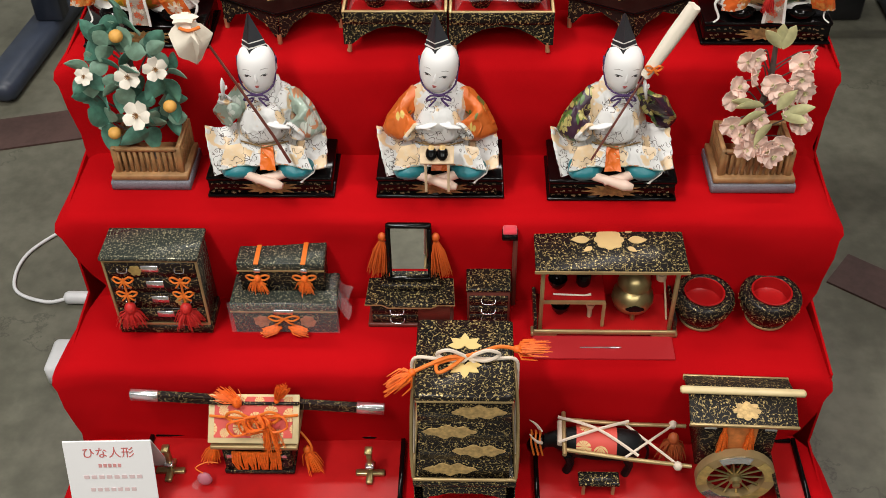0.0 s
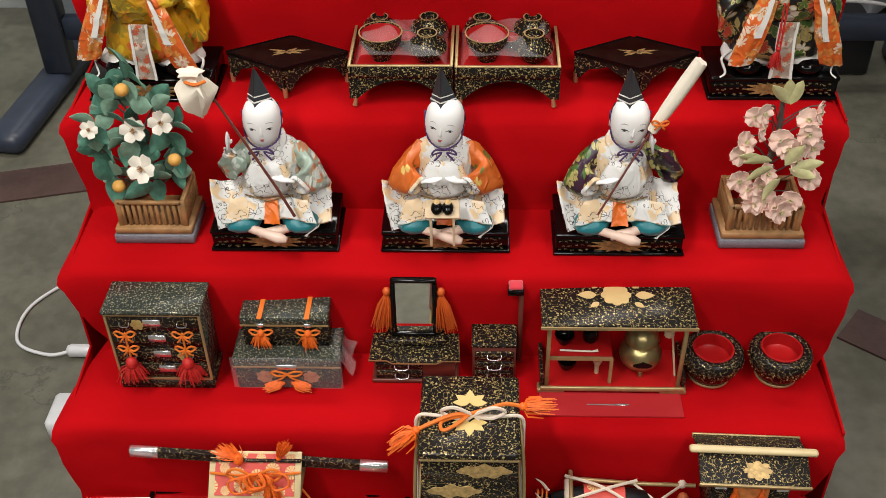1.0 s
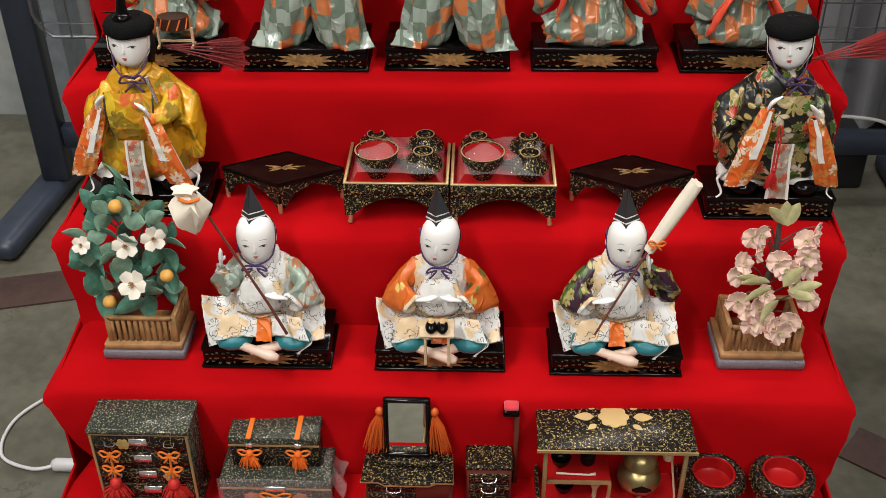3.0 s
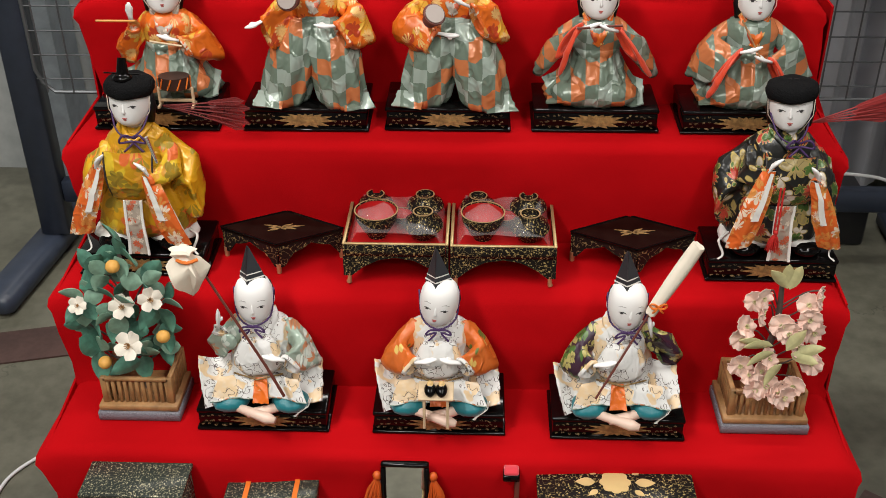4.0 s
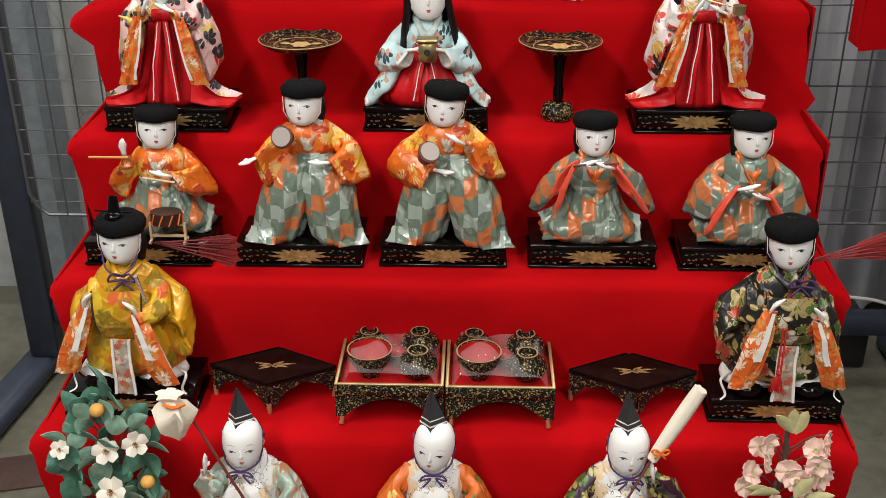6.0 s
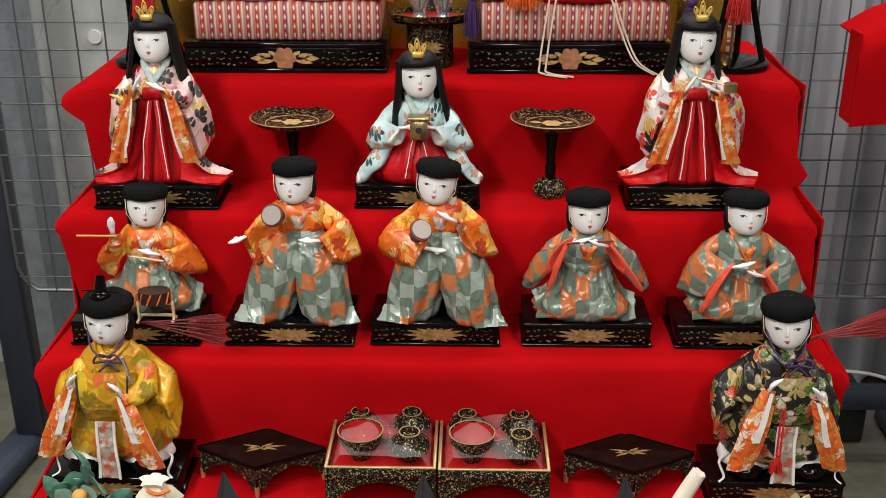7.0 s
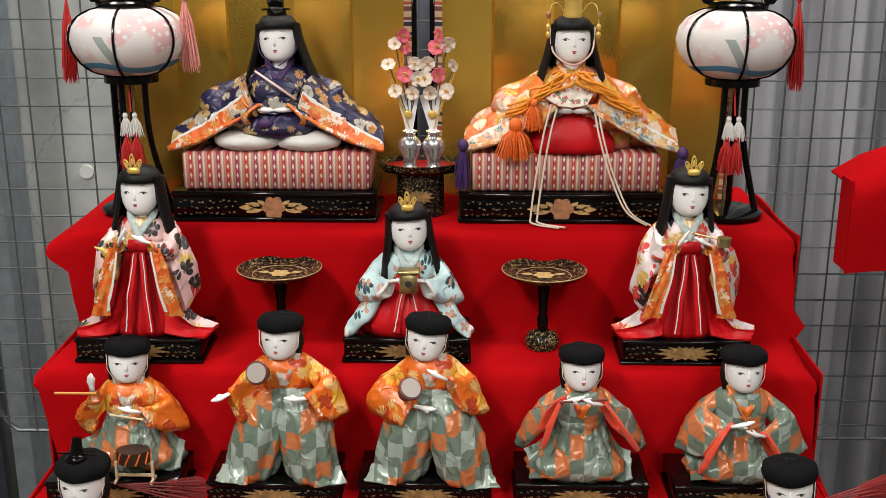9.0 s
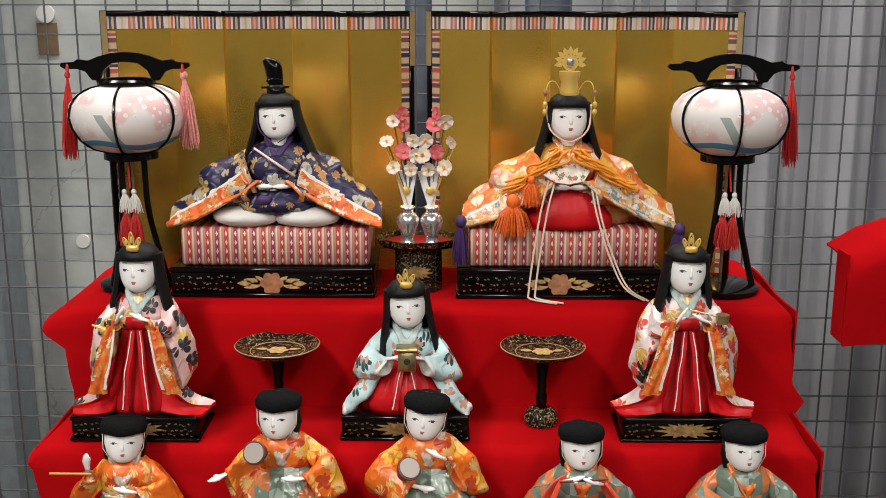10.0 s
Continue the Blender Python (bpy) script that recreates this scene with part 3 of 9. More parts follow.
for k in range(1, 8):
    zt, y0 = tier_z(k), tier_y(k)
    back = 0.26 if k == 1 else D
    prof += [(y0 + back - 0.004, zt + 0.004, 0.503, 0.2), (y0 + back * 0.75, zt + 0.002, 0.503, 0.15), (y0 + back * 0.4, zt + 0.001, 0.503, 0.1), (y0 + 0.012, zt + 0.001, 0.503, 0.15)]
    prof += [(y0 + 0.002, zt - 0.002, 0.505, 0.3), (y0 - 0.003, zt - 0.010, 0.506, 0.5), (y0 - 0.002, zt - 0.03, 0.503, 0.9), (y0 - 0.001, zt - 0.06, 0.503, 1.3), (y0 - 0.001, zt - 0.10, 0.502, 1.2), (y0 - 0.001, zt - H + 0.018, 0.502, 0.7)]
W = 120
LEFT_PULL = {1: 0.012, 2: 0.016, 3: 0.018, 4: 0.012, 5: 0.038, 6: 0.008, 7: 0.0}
RIGHT_PULL = {1: -0.014, 2: -0.006, 3: 0.004, 4: 0.008, 5: 0.008, 6: 0.028, 7: 0.0}
RIGHT_OVER = {1: -0.026, 2: -0.012, 3: -0.004, 5: -0.008, 6: -0.008}
g = []
for i, (y, z, hw, wr) in enumerate(prof):
    row = []
    k, q = i // 10 + 1, i % 10
    # how far this row lies towards the foot of a riser (its own, or the one behind it)
    foot = (0.55, 0.3, 0.1, 0, 0, 0, 0.12, 0.35, 0.65, 1.0)[q]
    kk = k if q > 5 else k - 1
    for j in range(W + 1):
        u = 2 * j / W - 1
        pull = (LEFT_PULL if u < 0 else RIGHT_PULL).get(kk, 0.0) * foot
        over = (0.020 if k == 1 and q <= 6 else 0.0) if u < 0 else RIGHT_OVER.get(k, 0.0) * (1 if q <= 8 else 0.5)
        e = max(0.0, abs(u) - 0.80) / 0.20
        x = u * (hw + 0.006 * math.sin(3.1 * k - 3.1 + 2 * (u > 0))) + (over * e ** 3 - pull * e) * (1 if u > 0 else -1)
        sag = 0.0125 * wr * (noise.noise((x * 4 + 7 * k, z * 9 + x * 2, k * 3.3)) + 0.45 * noise.noise((x * 11, z * 16, k * 5.1)))
        swag = 0.006 * (q in (6, 7, 8)) * max(0.0, noise.noise((x * 3.2 + 2.0 * k, k * 1.7, 0.0)))
        edge = max(0, abs(u) - 0.94) / 0.06
        back = 0.2 * pull * e if q > 5 or q < 2 else 0.0
        row.append((x, y - abs(sag) - swag - 0.001 + back, z + 0.5 * sag * (wr > 0.25) - 0.012 * edge ** 2 * (wr < 0.6) - 0.5 * max(over, 0.0) * e ** 3))
    g.append(row)
Mesh().sheet(g, 0.003, RED).part("red_cloth", stand)
for sx in (-1, 1):
    g2 = []
    for k in range(1, 8):
        zt, y0 = tier_z(k), tier_y(k)
        g2 += [[(sx * (0.494 + 0.004 * math.sin(5 * t + k) + (0.020 * (1 - t) * (zz < zt - 0.05) if sx > 0 else 0)), tier_y(1) + 0.25 - (tier_y(1) + 0.25 - y0 - 0.004) * t, zz) for t in (i / 12 for i in range(13))] for zz in (zt - 0.004, zt - H + 0.004)]
    Mesh().sheet(g2, 0.003, RED).part("side_cloth", stand)

# ---------------------------------------------------------------- doll stands
DIMGOLD = mat("dim_gold_paint", (0.34, 0.24, 0.12), 0.5, metal=0.2)
def gold_spray(w, h, m0):
    """Chrysanthemum seen from the side: a fan of leaves both ways."""
    me = Mesh()
    for a, l in ((0, 0.50), (20, 0.47), (40, 0.37), (64, 0.28), (90, 0.25), (116, 0.28), (140, 0.37), (160, 0.47), (180, 0.5), (205, 0.42), (230, 0.31), (270, 0.22), (310, 0.31), (335, 0.42)):
        ll = l * w
        q = [(x, z) for x, z in leaf_outline(ll, 0.062 * w, 6)]
        r = math.radians(a)
        me.plate([(x * math.cos(r) - z * math.sin(r), (x * math.sin(r) + z * math.cos(r)) * h / w * 1.7) for x, z in q], 0.0006, MUTEGOLD, m0 @ T(0, -0.00004 * (a // 20), 0))
    return me
def scatter_marks(w, h, n, seed, m0, gap):
    me, r = Mesh(), random.Random(seed)
    for s in (-1, 1):
        for i in range(n):
            for row in range(3):
                x = s * (gap + (w / 2 - gap) * (i + 0.5) / n) + r.uniform(-1, 1) * 0.003
                z = (row - 1) * h * 0.27 + r.uniform(-1, 1) * 0.002
                for dx, dz in ((-0.0011, 0.0007), (0.0011, 0.0007), (0, -0.001)):
                    me.plate([(x + dx * 1.2 + 0.00048 * math.cos(t), z + dz * r.choice((-1, 1)) + 0.00034 * math.sin(t)) for t in (0, 1.26, 2.5, 3.77, 5.0)], 0.0006, DIMGOLD, m0)
    return me
def doll_stand(w=0.165, d=0.092, h=0.032):
    ob = thing("doll_stand", T(0, 0, 0), "glossy black lacquer doll stand with gold flower on the front", "doll stand", "black doll stands")
    Mesh().box((0, 0, 0.002), (w, d, 0.004), BLACK, bevel=0.001).part("plinth", ob)
    Mesh().box((0, 0, (h + 0.001) / 2), (w - 0.006, d - 0.006, h - 0.005), BLACK, bevel=0.0006).part("body", ob)
    Mesh().box((0, 0, h - 0.003), (w - 0.003, d - 0.003, 0.006), BLACK, bevel=0.0012).part("top_board", ob)
    m0 = T(0, -(d - 0.006) / 2 - 0.0003, h * 0.46)
    gold_spray(0.080, 0.023, m0).part("gold_flower", ob, "painted gold spray")
    scatter_marks(w - 0.014, h * 0.78, 6, 3, m0, 0.036).part("gold_scroll", ob, "tiny gold scroll marks")["kind"] = "stuff"
    return ob
first = doll_stand()
STANDS = [(5, -0.2165, 0.0), (5, 0.0025, 0.0), (5, 0.2225, -0.004), (4, -0.380, 0.030), (4, 0.4185, 0.038), (3, -0.375, 0.026), (3, -0.179, 0.028), (3, 0.006, 0.033), (3, 0.198, 0.034), (3, 0.390, 0.032), (2, -0.3625, 0.004), (2, -0.0205, 0.011), (2, 0.335, 0.012)]
# (tier, x of the middle, inset of the front from y of tier 5's row)
for i, (k, x, dy) in enumerate(STANDS):
    yf = {5: 0.0, 4: 0.098, 3: 0.229, 2: 0.359}[k] + dy
    m = T(x, yf + 0.046, tier_z(k) + 0.0035)
    if i == 0: first.matrix_world = m
    else: copy_thing(first, m)

# ---------------------------------------------------------------- dolls: one mesh each
FACE_RINGS = ((-0.0275, 0.0050, 0.0045, -0.0075), (-0.0258, 0.0108, 0.0092, -0.0068), (-0.0215, 0.0162, 0.0146, -0.0045), (-0.014, 0.0206, 0.0188, -0.0020), (-0.005, 0.0230, 0.0212, -0.0005), (0.005, 0.0232, 0.0220, 0.0), (0.014, 0.0220, 0.0216, 0.001), (0.0215, 0.0184, 0.0185, 0.002), (0.0268, 0.0124, 0.0125, 0.003), (0.0295, 0.0040, 0.0045, 0.003))
def face_front(x, z):
    """y of the face's surface at x, z of the head."""
    for a, b in zip(FACE_RINGS, FACE_RINGS[1:]):
        if z <= b[0]:
            f = (z - a[0]) / (b[0] - a[0])
            rx, ry, yc = (a[k] + (b[k] - a[k]) * f for k in (1, 2, 3))
            return yc - ry * math.sqrt(max(0.0, 1 - (x / rx) ** 2))
    return 0.0
def head(me, c, s=1.0, hair="bob", tilt=8, yaw=0, roll=0, flare=0.014, length=0.072):
    """White doll's head with hair; c: centre of the face ball."""
    t = (rot(0, 0, yaw) @ rot(0, roll, 0) @ rot(tilt - 13, 0, 0)).to_3x3()
    c = Vector(c)
    def P(x, y, z): return c + t @ Vector((x * s, y * s, z * s))
    def F(x, z, out=0.0): return P(x, face_front(x, z) - out, z)
    n = 28
    fine = []
    for a, b in zip(FACE_RINGS, FACE_RINGS[1:]):
        fine += [tuple(a[k] + (b[k] - a[k]) * f for k in range(4)) for f in (0, 0.5)]
    fine.append(FACE_RINGS[-1])
    me.loft([[P(rx * math.cos(q), yc + ry * math.sin(q), z) for q in (2 * math.pi * i / n for i in range(n))] for z, rx, ry, yc in fine if hair != "bob" or z < 0.022], FACE)
    me.loft([[F(0, z, -0.002) + t @ Vector((w * s * math.cos(q), d * s * math.sin(q) - 0.0012 * s, 0)) for q in (2 * math.pi * i / 10 for i in range(10))] for z, w, d in ((0.004, 0.0008, 0.0008), (-0.001, 0.0014, 0.0014), (-0.0055, 0.0022, 0.0027), (-0.0080, 0.0024, 0.0028), (-0.0098, 0.0012, 0.0010))], FACE)
    me.tube([P(0, 0.004, -0.022), P(0, 0.006, -0.044)], [0.0098 * s, 0.0118 * s], FACE, 14)
    for sx in (-1, 1):
        me.tube([F(sx * 0.0142, -0.0006), F(sx * 0.0118, 0.0006, 0.0001), F(sx * 0.0090, 0.0008, 0.0001), F(sx * 0.0052, -0.0008)], [0.0002 * s, 0.0006 * s, 0.0006 * s, 0.0002 * s], INK, 6)
        me.ball(F(sx * 0.0098, -0.0008, -0.0003), (0.0030 * s, 0.0006 * s, 0.0012 * s), INK, 10, 6, t)
        me.tube([F(sx * 0.0152, 0.0062), F(sx * 0.0115, 0.0080), F(sx * 0.0066, 0.0076)], [0.0002 * s, 0.0005 * s, 0.0003 * s], mat_soft, 6)
        me.ball(P(sx * 0.0212, 0.004, -0.003), (0.0028 * s, 0.0042 * s, 0.0064 * s), FACE, 8, 6, t)
    me.ball(F(0, -0.0146, -0.0002), (0.0030 * s, 0.0009 * s, 0.0010 * s), MOUTH, 10, 6, t)
    me.ball(F(0, -0.0164, -0.0002), (0.0021 * s, 0.0009 * s, 0.0011 * s), MOUTH, 10, 6, t)
    k = BLACKSOFT
    if hair == "bob":
        me.ball(P(0, 0.0075, -0.001), (0.0238 * s, 0.0185 * s, 0.0285 * s), k, 22, 12, t)
        rr = []
        for z, rx, ry, y in ((0.0098, 0.0236, 0.0240, 0.0), (0.0100, 0.0262, 0.0262, 0.0005), (0.0135, 0.0282, 0.0276, 0.001), (0.0180, 0.0285, 0.0278, 0.002), (0.0222, 0.0268, 0.0262, 0.003), (0.0252, 0.0225, 0.0222, 0.003), (0.0268, 0.015, 0.015, 0.003), (0.0272, 0.002, 0.002, 0.003)):
            rr.append([P(rx * math.cos(a) * (1 + 0.016 * math.sin(7 * a + z * 900)), y + ry * math.sin(a), z + 0.0007 * math.sin(5 * a)) for a in (2 * math.pi * i / 30 for i in range(30))])
        me.loft(rr, WOOL)
        for sx in (-1, 1):
            me.tube([P(sx * 0.0200, 0.006, 0.012), P(sx * 0.0215, 0.006, -0.008), P(sx * 0.0195, 0.006, -0.027)], [0.0045 * s, 0.0058 * s, 0.0040 * s], k, 10)
            me.tube([P(sx * 0.0250, -0.005, 0.010), P(sx * 0.0240, -0.007, -0.010), P(sx * 0.012, -0.010, -0.029)], 0.0005 * s, CORD, 5)
    elif hair == "long":
        me.ball(P(0, 0.0065, 0.003), (0.0255 * s, 0.0225 * s, 0.0285 * s), k, 22, 12, t, z0=-0.75)
        rr = []
        for z, rx, ry, y in ((0.0105, 0.0236, 0.0238, -0.001), (0.0108, 0.0246, 0.0250, -0.001), (0.016, 0.0248, 0.0250, -0.001), (0.022, 0.0225, 0.023, 0.0), (0.0275, 0.0165, 0.017, 0.002), (0.0305, 0.008, 0.009, 0.003), (0.031, 0.001, 0.001, 0.003)):
            rr.append([P(rx * math.cos(a), y + ry * math.sin(a), z) for a in (2 * math.pi * i / 30 for i in range(30))])
        me.loft(rr, k)
        back = []
        for i in range(11):
            u = i / 10
            w = 0.0250 + flare * u ** 1.5
            back.append([P(w * math.cos(a), 0.0015 + (0.0235 - 0.003 * u) * math.sin(a) + 0.006 * u, 0.018 - length * u - 0.006 * u * math.sin(a) + 0.0012 * math.sin(9 * a) * u) for a in (math.radians(-34 + 248 * j / 24) for j in range(25))])
        me.sheet(back, 0.005 * s, k)
    elif hair == "bald":
        for sx in (-1, 1):
            me.tube([P(sx * 0.0165, 0.010, 0.018), P(sx * 0.0205, 0.007, 0.004), P(sx * 0.0196, 0.006, -0.012)], [0.003 * s, 0.0040 * s, 0.0020 * s], k, 10)
        me.ball(P(0, 0.0095, -0.003), (0.0212 * s, 0.0160 * s, 0.0225 * s), k, 18, 9, t)
mat_soft = mat("grey_brow_pigment", (0.40, 0.38, 0.36), 0.6)

def sleeve(me, pts, wide, thick, material, lining, down=(0, 0, -1), hand=True, palm=(0, -1, 0.1), cuff=0.006):
    """A kimono sleeve: from shoulder to wrist through pts; wide: how deep it hangs at each; thick: its thickness at each."""
    pts = [Vector(p) for p in pts]
    dn = Vector(down).normalized()
    out = []
    n = 18
    def ring(p, d, w, t):
        side = d.cross(dn).normalized()
        return [p + side * (t * math.cos(a) * (1 + 0.25 * math.sin(3 * a + w * 90))) + dn * (w * (0.5 - 0.5 * math.copysign(abs(math.sin(a)) ** 0.6, math.sin(a))) - t * 0.5) for a in (2 * math.pi * k / n for k in range(n))]
    # finer stations
    P = smooth_path(pts, 4)
    for i, p in enumerate(P):
        u = i / (len(P) - 1) * (len(pts) - 1)
        k = min(int(u), len(pts) - 2); f = u - k
        w = wide[k] * (1 - f) + wide[k + 1] * f; t = thick[k] * (1 - f) + thick[k + 1] * f
        d = (P[min(i + 1, len(P) - 1)] - P[max(i - 1, 0)]).normalized()
        out.append(ring(p, d, w * (1 + 0.03 * math.sin(i * 2.1)), t * (1 + 0.10 * math.sin(i * 1.7))))
    me.loft(out, material, caps=(True, False))
    d = (P[-1] - P[-2]).normalized()
    a = out[-1]
    cc = sum(a, Vector()) / n
    b = [q + (q - cc) * 0.05 + d * cuff * 0.4 for q in a]
    c2 = [q - (q - cc) * 0.16 + d * cuff for q in a]
    d2 = [q - (q - cc) * 0.5 - d * 0.004 for q in a]
    me.loft([a, b, c2, d2], lining, caps=(False, True))
    if hand:
        h = P[-1] + d * 0.004
        pv = Vector(palm).normalized()
        me.tube([h - pv * 0.004, h + pv * 0.006, h + pv * 0.013, h + pv * 0.020], [0.0045, 0.0062, 0.0058, 0.0022], FACE, 10, flat=0.6)

def panel(me, pts, width, material, thick=0.0015, ripple=0.0):
    """A strip of cloth along pts."""
    P = smooth_path(pts, 4)
    g = []
    for i, p in enumerate(P):
        u = i / (len(P) - 1)
        w = width[0] * (1 - u) + width[1] * u
        g.append([p + Vector((w * (j / 6 - 0.5), ripple * math.sin(j * 1.9 + i), 0)) for j in range(7)])
    me.sheet(g, thick, material)

def collar(me, c, z, material, spread=0.018, drop=0.032):
    """Crossed neck bands."""
    x, y = c
    for s in (-1, 1):
        me.tube(smooth_path([(x + s * 0.012, y + 0.012, z + 0.006), (x + s * spread, y - 0.004, z + 0.001), (x + s * 0.004, y - 0.021, z - drop * 0.55), (x - s * 0.003, y - 0.024, z - drop * 0.9)], 4), 0.0048, material, 8, flat=0.35)

def pleats(me, spec, material, count=9, depth=0.06, n=72, phase=0.0):
    """Horizontal ellipses (x, y, z, rx, ry, share of the pleats) lofted with sharp pleats."""
    out = []
    for x, y, z, rx, ry, k in spec:
        ring = []
        for i in range(n):
            a = 2 * math.pi * i / n
            w = (count * a / (2 * math.pi) + phase) % 1.0
            r = 1 + depth * k * (1 - 2 * (w / 0.75 if w < 0.75 else (1 - w) / 0.25))
            ring.append((x + rx * r * math.cos(a), y + ry * r * math.sin(a), z))
        out.append(ring)
    me.loft(out, material)
def flap(me, corners, material, lining=None, thick=0.0022, curl=0.0, wave=0.0, n=7):
    """A four-cornered piece of cloth, curled between its edges: corners in order round it."""
    a, b, c, d = (Vector(q) for q in corners)
    nor = (b - a).cross(d - a).normalized()
    g = [[a.lerp(b, u).lerp(d.lerp(c, u), v) + nor * (curl * math.sin(math.pi * u) + wave * math.sin(7 * u + 3 * v)) for u in (j / n for j in range(n + 1))] for v in (i / n for i in range(n + 1))]
    me.sheet(g, thick, material, lining)
def doll_palm(me, at, way, bend=(0, -0.2, 0.3)):
    """A small white hand with fingers together and a thumb."""
    p, d, b = Vector(at), Vector(way).normalized(), Vector(bend)
    me.tube([p - d * 0.008, p, p + d * 0.007, p + d * 0.013 + b * 0.004, p + d * 0.019 + b * 0.009], [0.0036, 0.0040, 0.0058, 0.0050, 0.0018], FACE, 10, flat=0.5)
    side = d.cross(b).normalized() if d.cross(b).length > 0.01 else Vector((0, 0, 1))
    me.tube([p + d * 0.004, p + d * 0.008 + side * 0.0045, p + d * 0.011 + side * 0.0045], [0.0022, 0.0018, 0.0011], FACE, 6)

def place_doll(me, name, k, x, y, label, yaw=0, dz=0.0):
    return me.thing(name, T(x, y, tier_z(k) + 0.0355 + dz) @ rot(0, 0, yaw), label, "doll", "festival dolls", crumple=True)

# -- the three seated servants
def servant(x, label, sl, sr, lean):
    me = Mesh()
    me.rings([(0, 0.010, 0.0, 0.052, 0.032), (0, 0.010, 0.012, 0.057, 0.036, 0.03), (0, 0.006, 0.028, 0.050, 0.038, 0.03), (0, 0.004, 0.046, 0.040, 0.035, 0.03), (0, 0.006, 0.068, 0.035, 0.027, 0.02), (0, 0.008, 0.088, 0.036, 0.023, 0.01), (0, 0.009, 0.101, 0.032, 0.017), (0, 0.009, 0.108, 0.013, 0.012)], WHITEBROC, 40, 5, 0.02, lean)
    # lap cloth and orange underskirt
    g = []
    for i in range(7):
        u = i / 6
        g.append([(0.046 * (1 + 0.26 * u) * (j / 10 - 0.5) * 2, -0.036 - 0.017 * u - 0.003 * math.cos(j * 1.3), 0.046 - 0.019 * u ** 1.4 - 0.008 * abs(j / 10 - 0.5) * u) for j in range(11)])
    me.sheet(g, 0.002, WHITEBROC)
    me.tube([Vector(q) + Vector((0, -0.0006, -0.0006)) for q in g[-1]], 0.0011, SAGEBROC, 6)
    panel(me, [(-0.004 * lean, -0.0405, 0.048), (-0.004 * lean, -0.050, 0.036), (-0.004 * lean, -0.060, 0.022)], (0.014, 0.022), ORANGEBROC)
    me.loft([[(0.029 * k * (1 - 0.12 * abs(q)) * math.cos(a), -0.026 + 0.004 * q + 0.016 * k * math.sin(a), 0.073 + 0.0225 * q) for a in (2 * math.pi * i / 20 for i in range(20))] for q, k in ((-1, 0.55), (-0.86, 0.95), (-0.5, 1.08), (0, 1.0), (0.5, 0.86), (0.9, 0.7), (1, 0.5))], WHITEBROC, caps=(True, True))
    me.tube([(-0.030, -0.036, 0.0505), (0, -0.0475, 0.0495), (0.030, -0.036, 0.0505)], 0.0010, MUTEGOLD, 6)
    for s in (-1, 1):
        me.ball((s * 0.036, -0.038, 0.013), (0.023, 0.022, 0.0135), TEAL, 16, 8)
    me.tube([(0.030, -0.046, 0.010), (0.008, -0.056, 0.009), (-0.014, -0.060, 0.007)], [0.006, 0.0066, 0.0055], SKIN, 10)
    me.tube([(-0.036, -0.048, 0.010), (-0.008, -0.060, 0.0085), (0.012, -0.068, 0.007), (0.022, -0.071, 0.006)], [0.0055, 0.006, 0.0075, 0.004], SKIN, 10)
    # turned-up flap, spread skirt and trailing cords
    flap(me, [(-0.038, 0.010, 0.048), (-0.080, -0.008, 0.054), (-0.066, -0.054, 0.010), (-0.034, -0.044, 0.026)], WHITEBROC, WHITEBROC, 0.003, -0.010, 0.0015)
    flap(me, [(0.034, 0.010, 0.052), (0.072, 0.004, 0.046), (0.076, -0.040, 0.012), (0.040, -0.050, 0.020)], WHITEBROC, None, 0.003, 0.006, 0.0012)
    for dx in (0.0, 0.003):
        me.tube(smooth_path([(0.060 + dx, -0.040, 0.016), (0.054 + dx, -0.048, 0.010), (0.046, -0.053 - dx, 0.004), (0.038 + 2 * dx, -0.054, -0.004 - dx)], 4), 0.0010, WHITESILK, 6)
    collar(me, (0, 0.006), 0.106, WHITEBROC)
    for s, m in ((-1, sl), (1, sr)):
        if lean == -1 and s < 0:     # raised arm
            sleeve(me, [(-0.028, 0.006, 0.098), (-0.048, -0.008, 0.086), (-0.046, -0.018, 0.102)], (0.026, 0.036, 0.016), (0.014, 0.015, 0.008), m, WHITEBROC, (-0.3, 0, -1), hand=False)
            me.ball((-0.034, -0.026, 0.090), (0.010, 0.006, 0.011), SAGEBROC, 12, 8)
            doll_palm(me, (-0.046, -0.020, 0.112), (0.1, 0, 1))
        elif lean == 1 and s > 0:
            sleeve(me, [(0.028, 0.006, 0.098), (0.052, -0.004, 0.088), (0.034, -0.018, 0.106)], (0.026, 0.048, 0.020), (0.014, 0.014, 0.009), m, DARKGREEN, (0.5, 0, -1), hand=False)
            doll_palm(me, (0.031, -0.022, 0.114), (-0.2, 0, 1))
        else:
            inward = 0.016 if lean == 0 else 0.024
            sleeve(me, [(s * 0.030, 0.006, 0.098), (s * 0.048, -0.010, 0.078), (s * (inward + 0.012), -0.038, 0.078)], (0.026, 0.046, 0.030), (0.011, 0.011, 0.008), m, WHITEBROC, (s * 0.50, 0, -1), hand=False)
            doll_palm(me, (s * (inward + 0.004), -0.046, 0.080), (-s, -0.2, 0.3))
    hx = 0.004 * lean
    head(me, (hx, 0.000, 0.137), 1.02, "bald", 12, (4, -10, 6)[lean + 1], (0, 7, 4)[lean + 1])
    # folded black cap with pale bands
    for z0, z1, m in ((0.157, 0.167, INKCLOTH), (0.167, 0.1685, WHITESILK), (0.1685, 0.173, INKCLOTH), (0.173, 0.1742, WHITESILK), (0.1742, 0.205, INKCLOTH)):
        def sec(z):
            u = (z - 0.156) / 0.049
            w = 0.0180 * (1 - 0.9 * max(u, 0.0) ** 1.2)
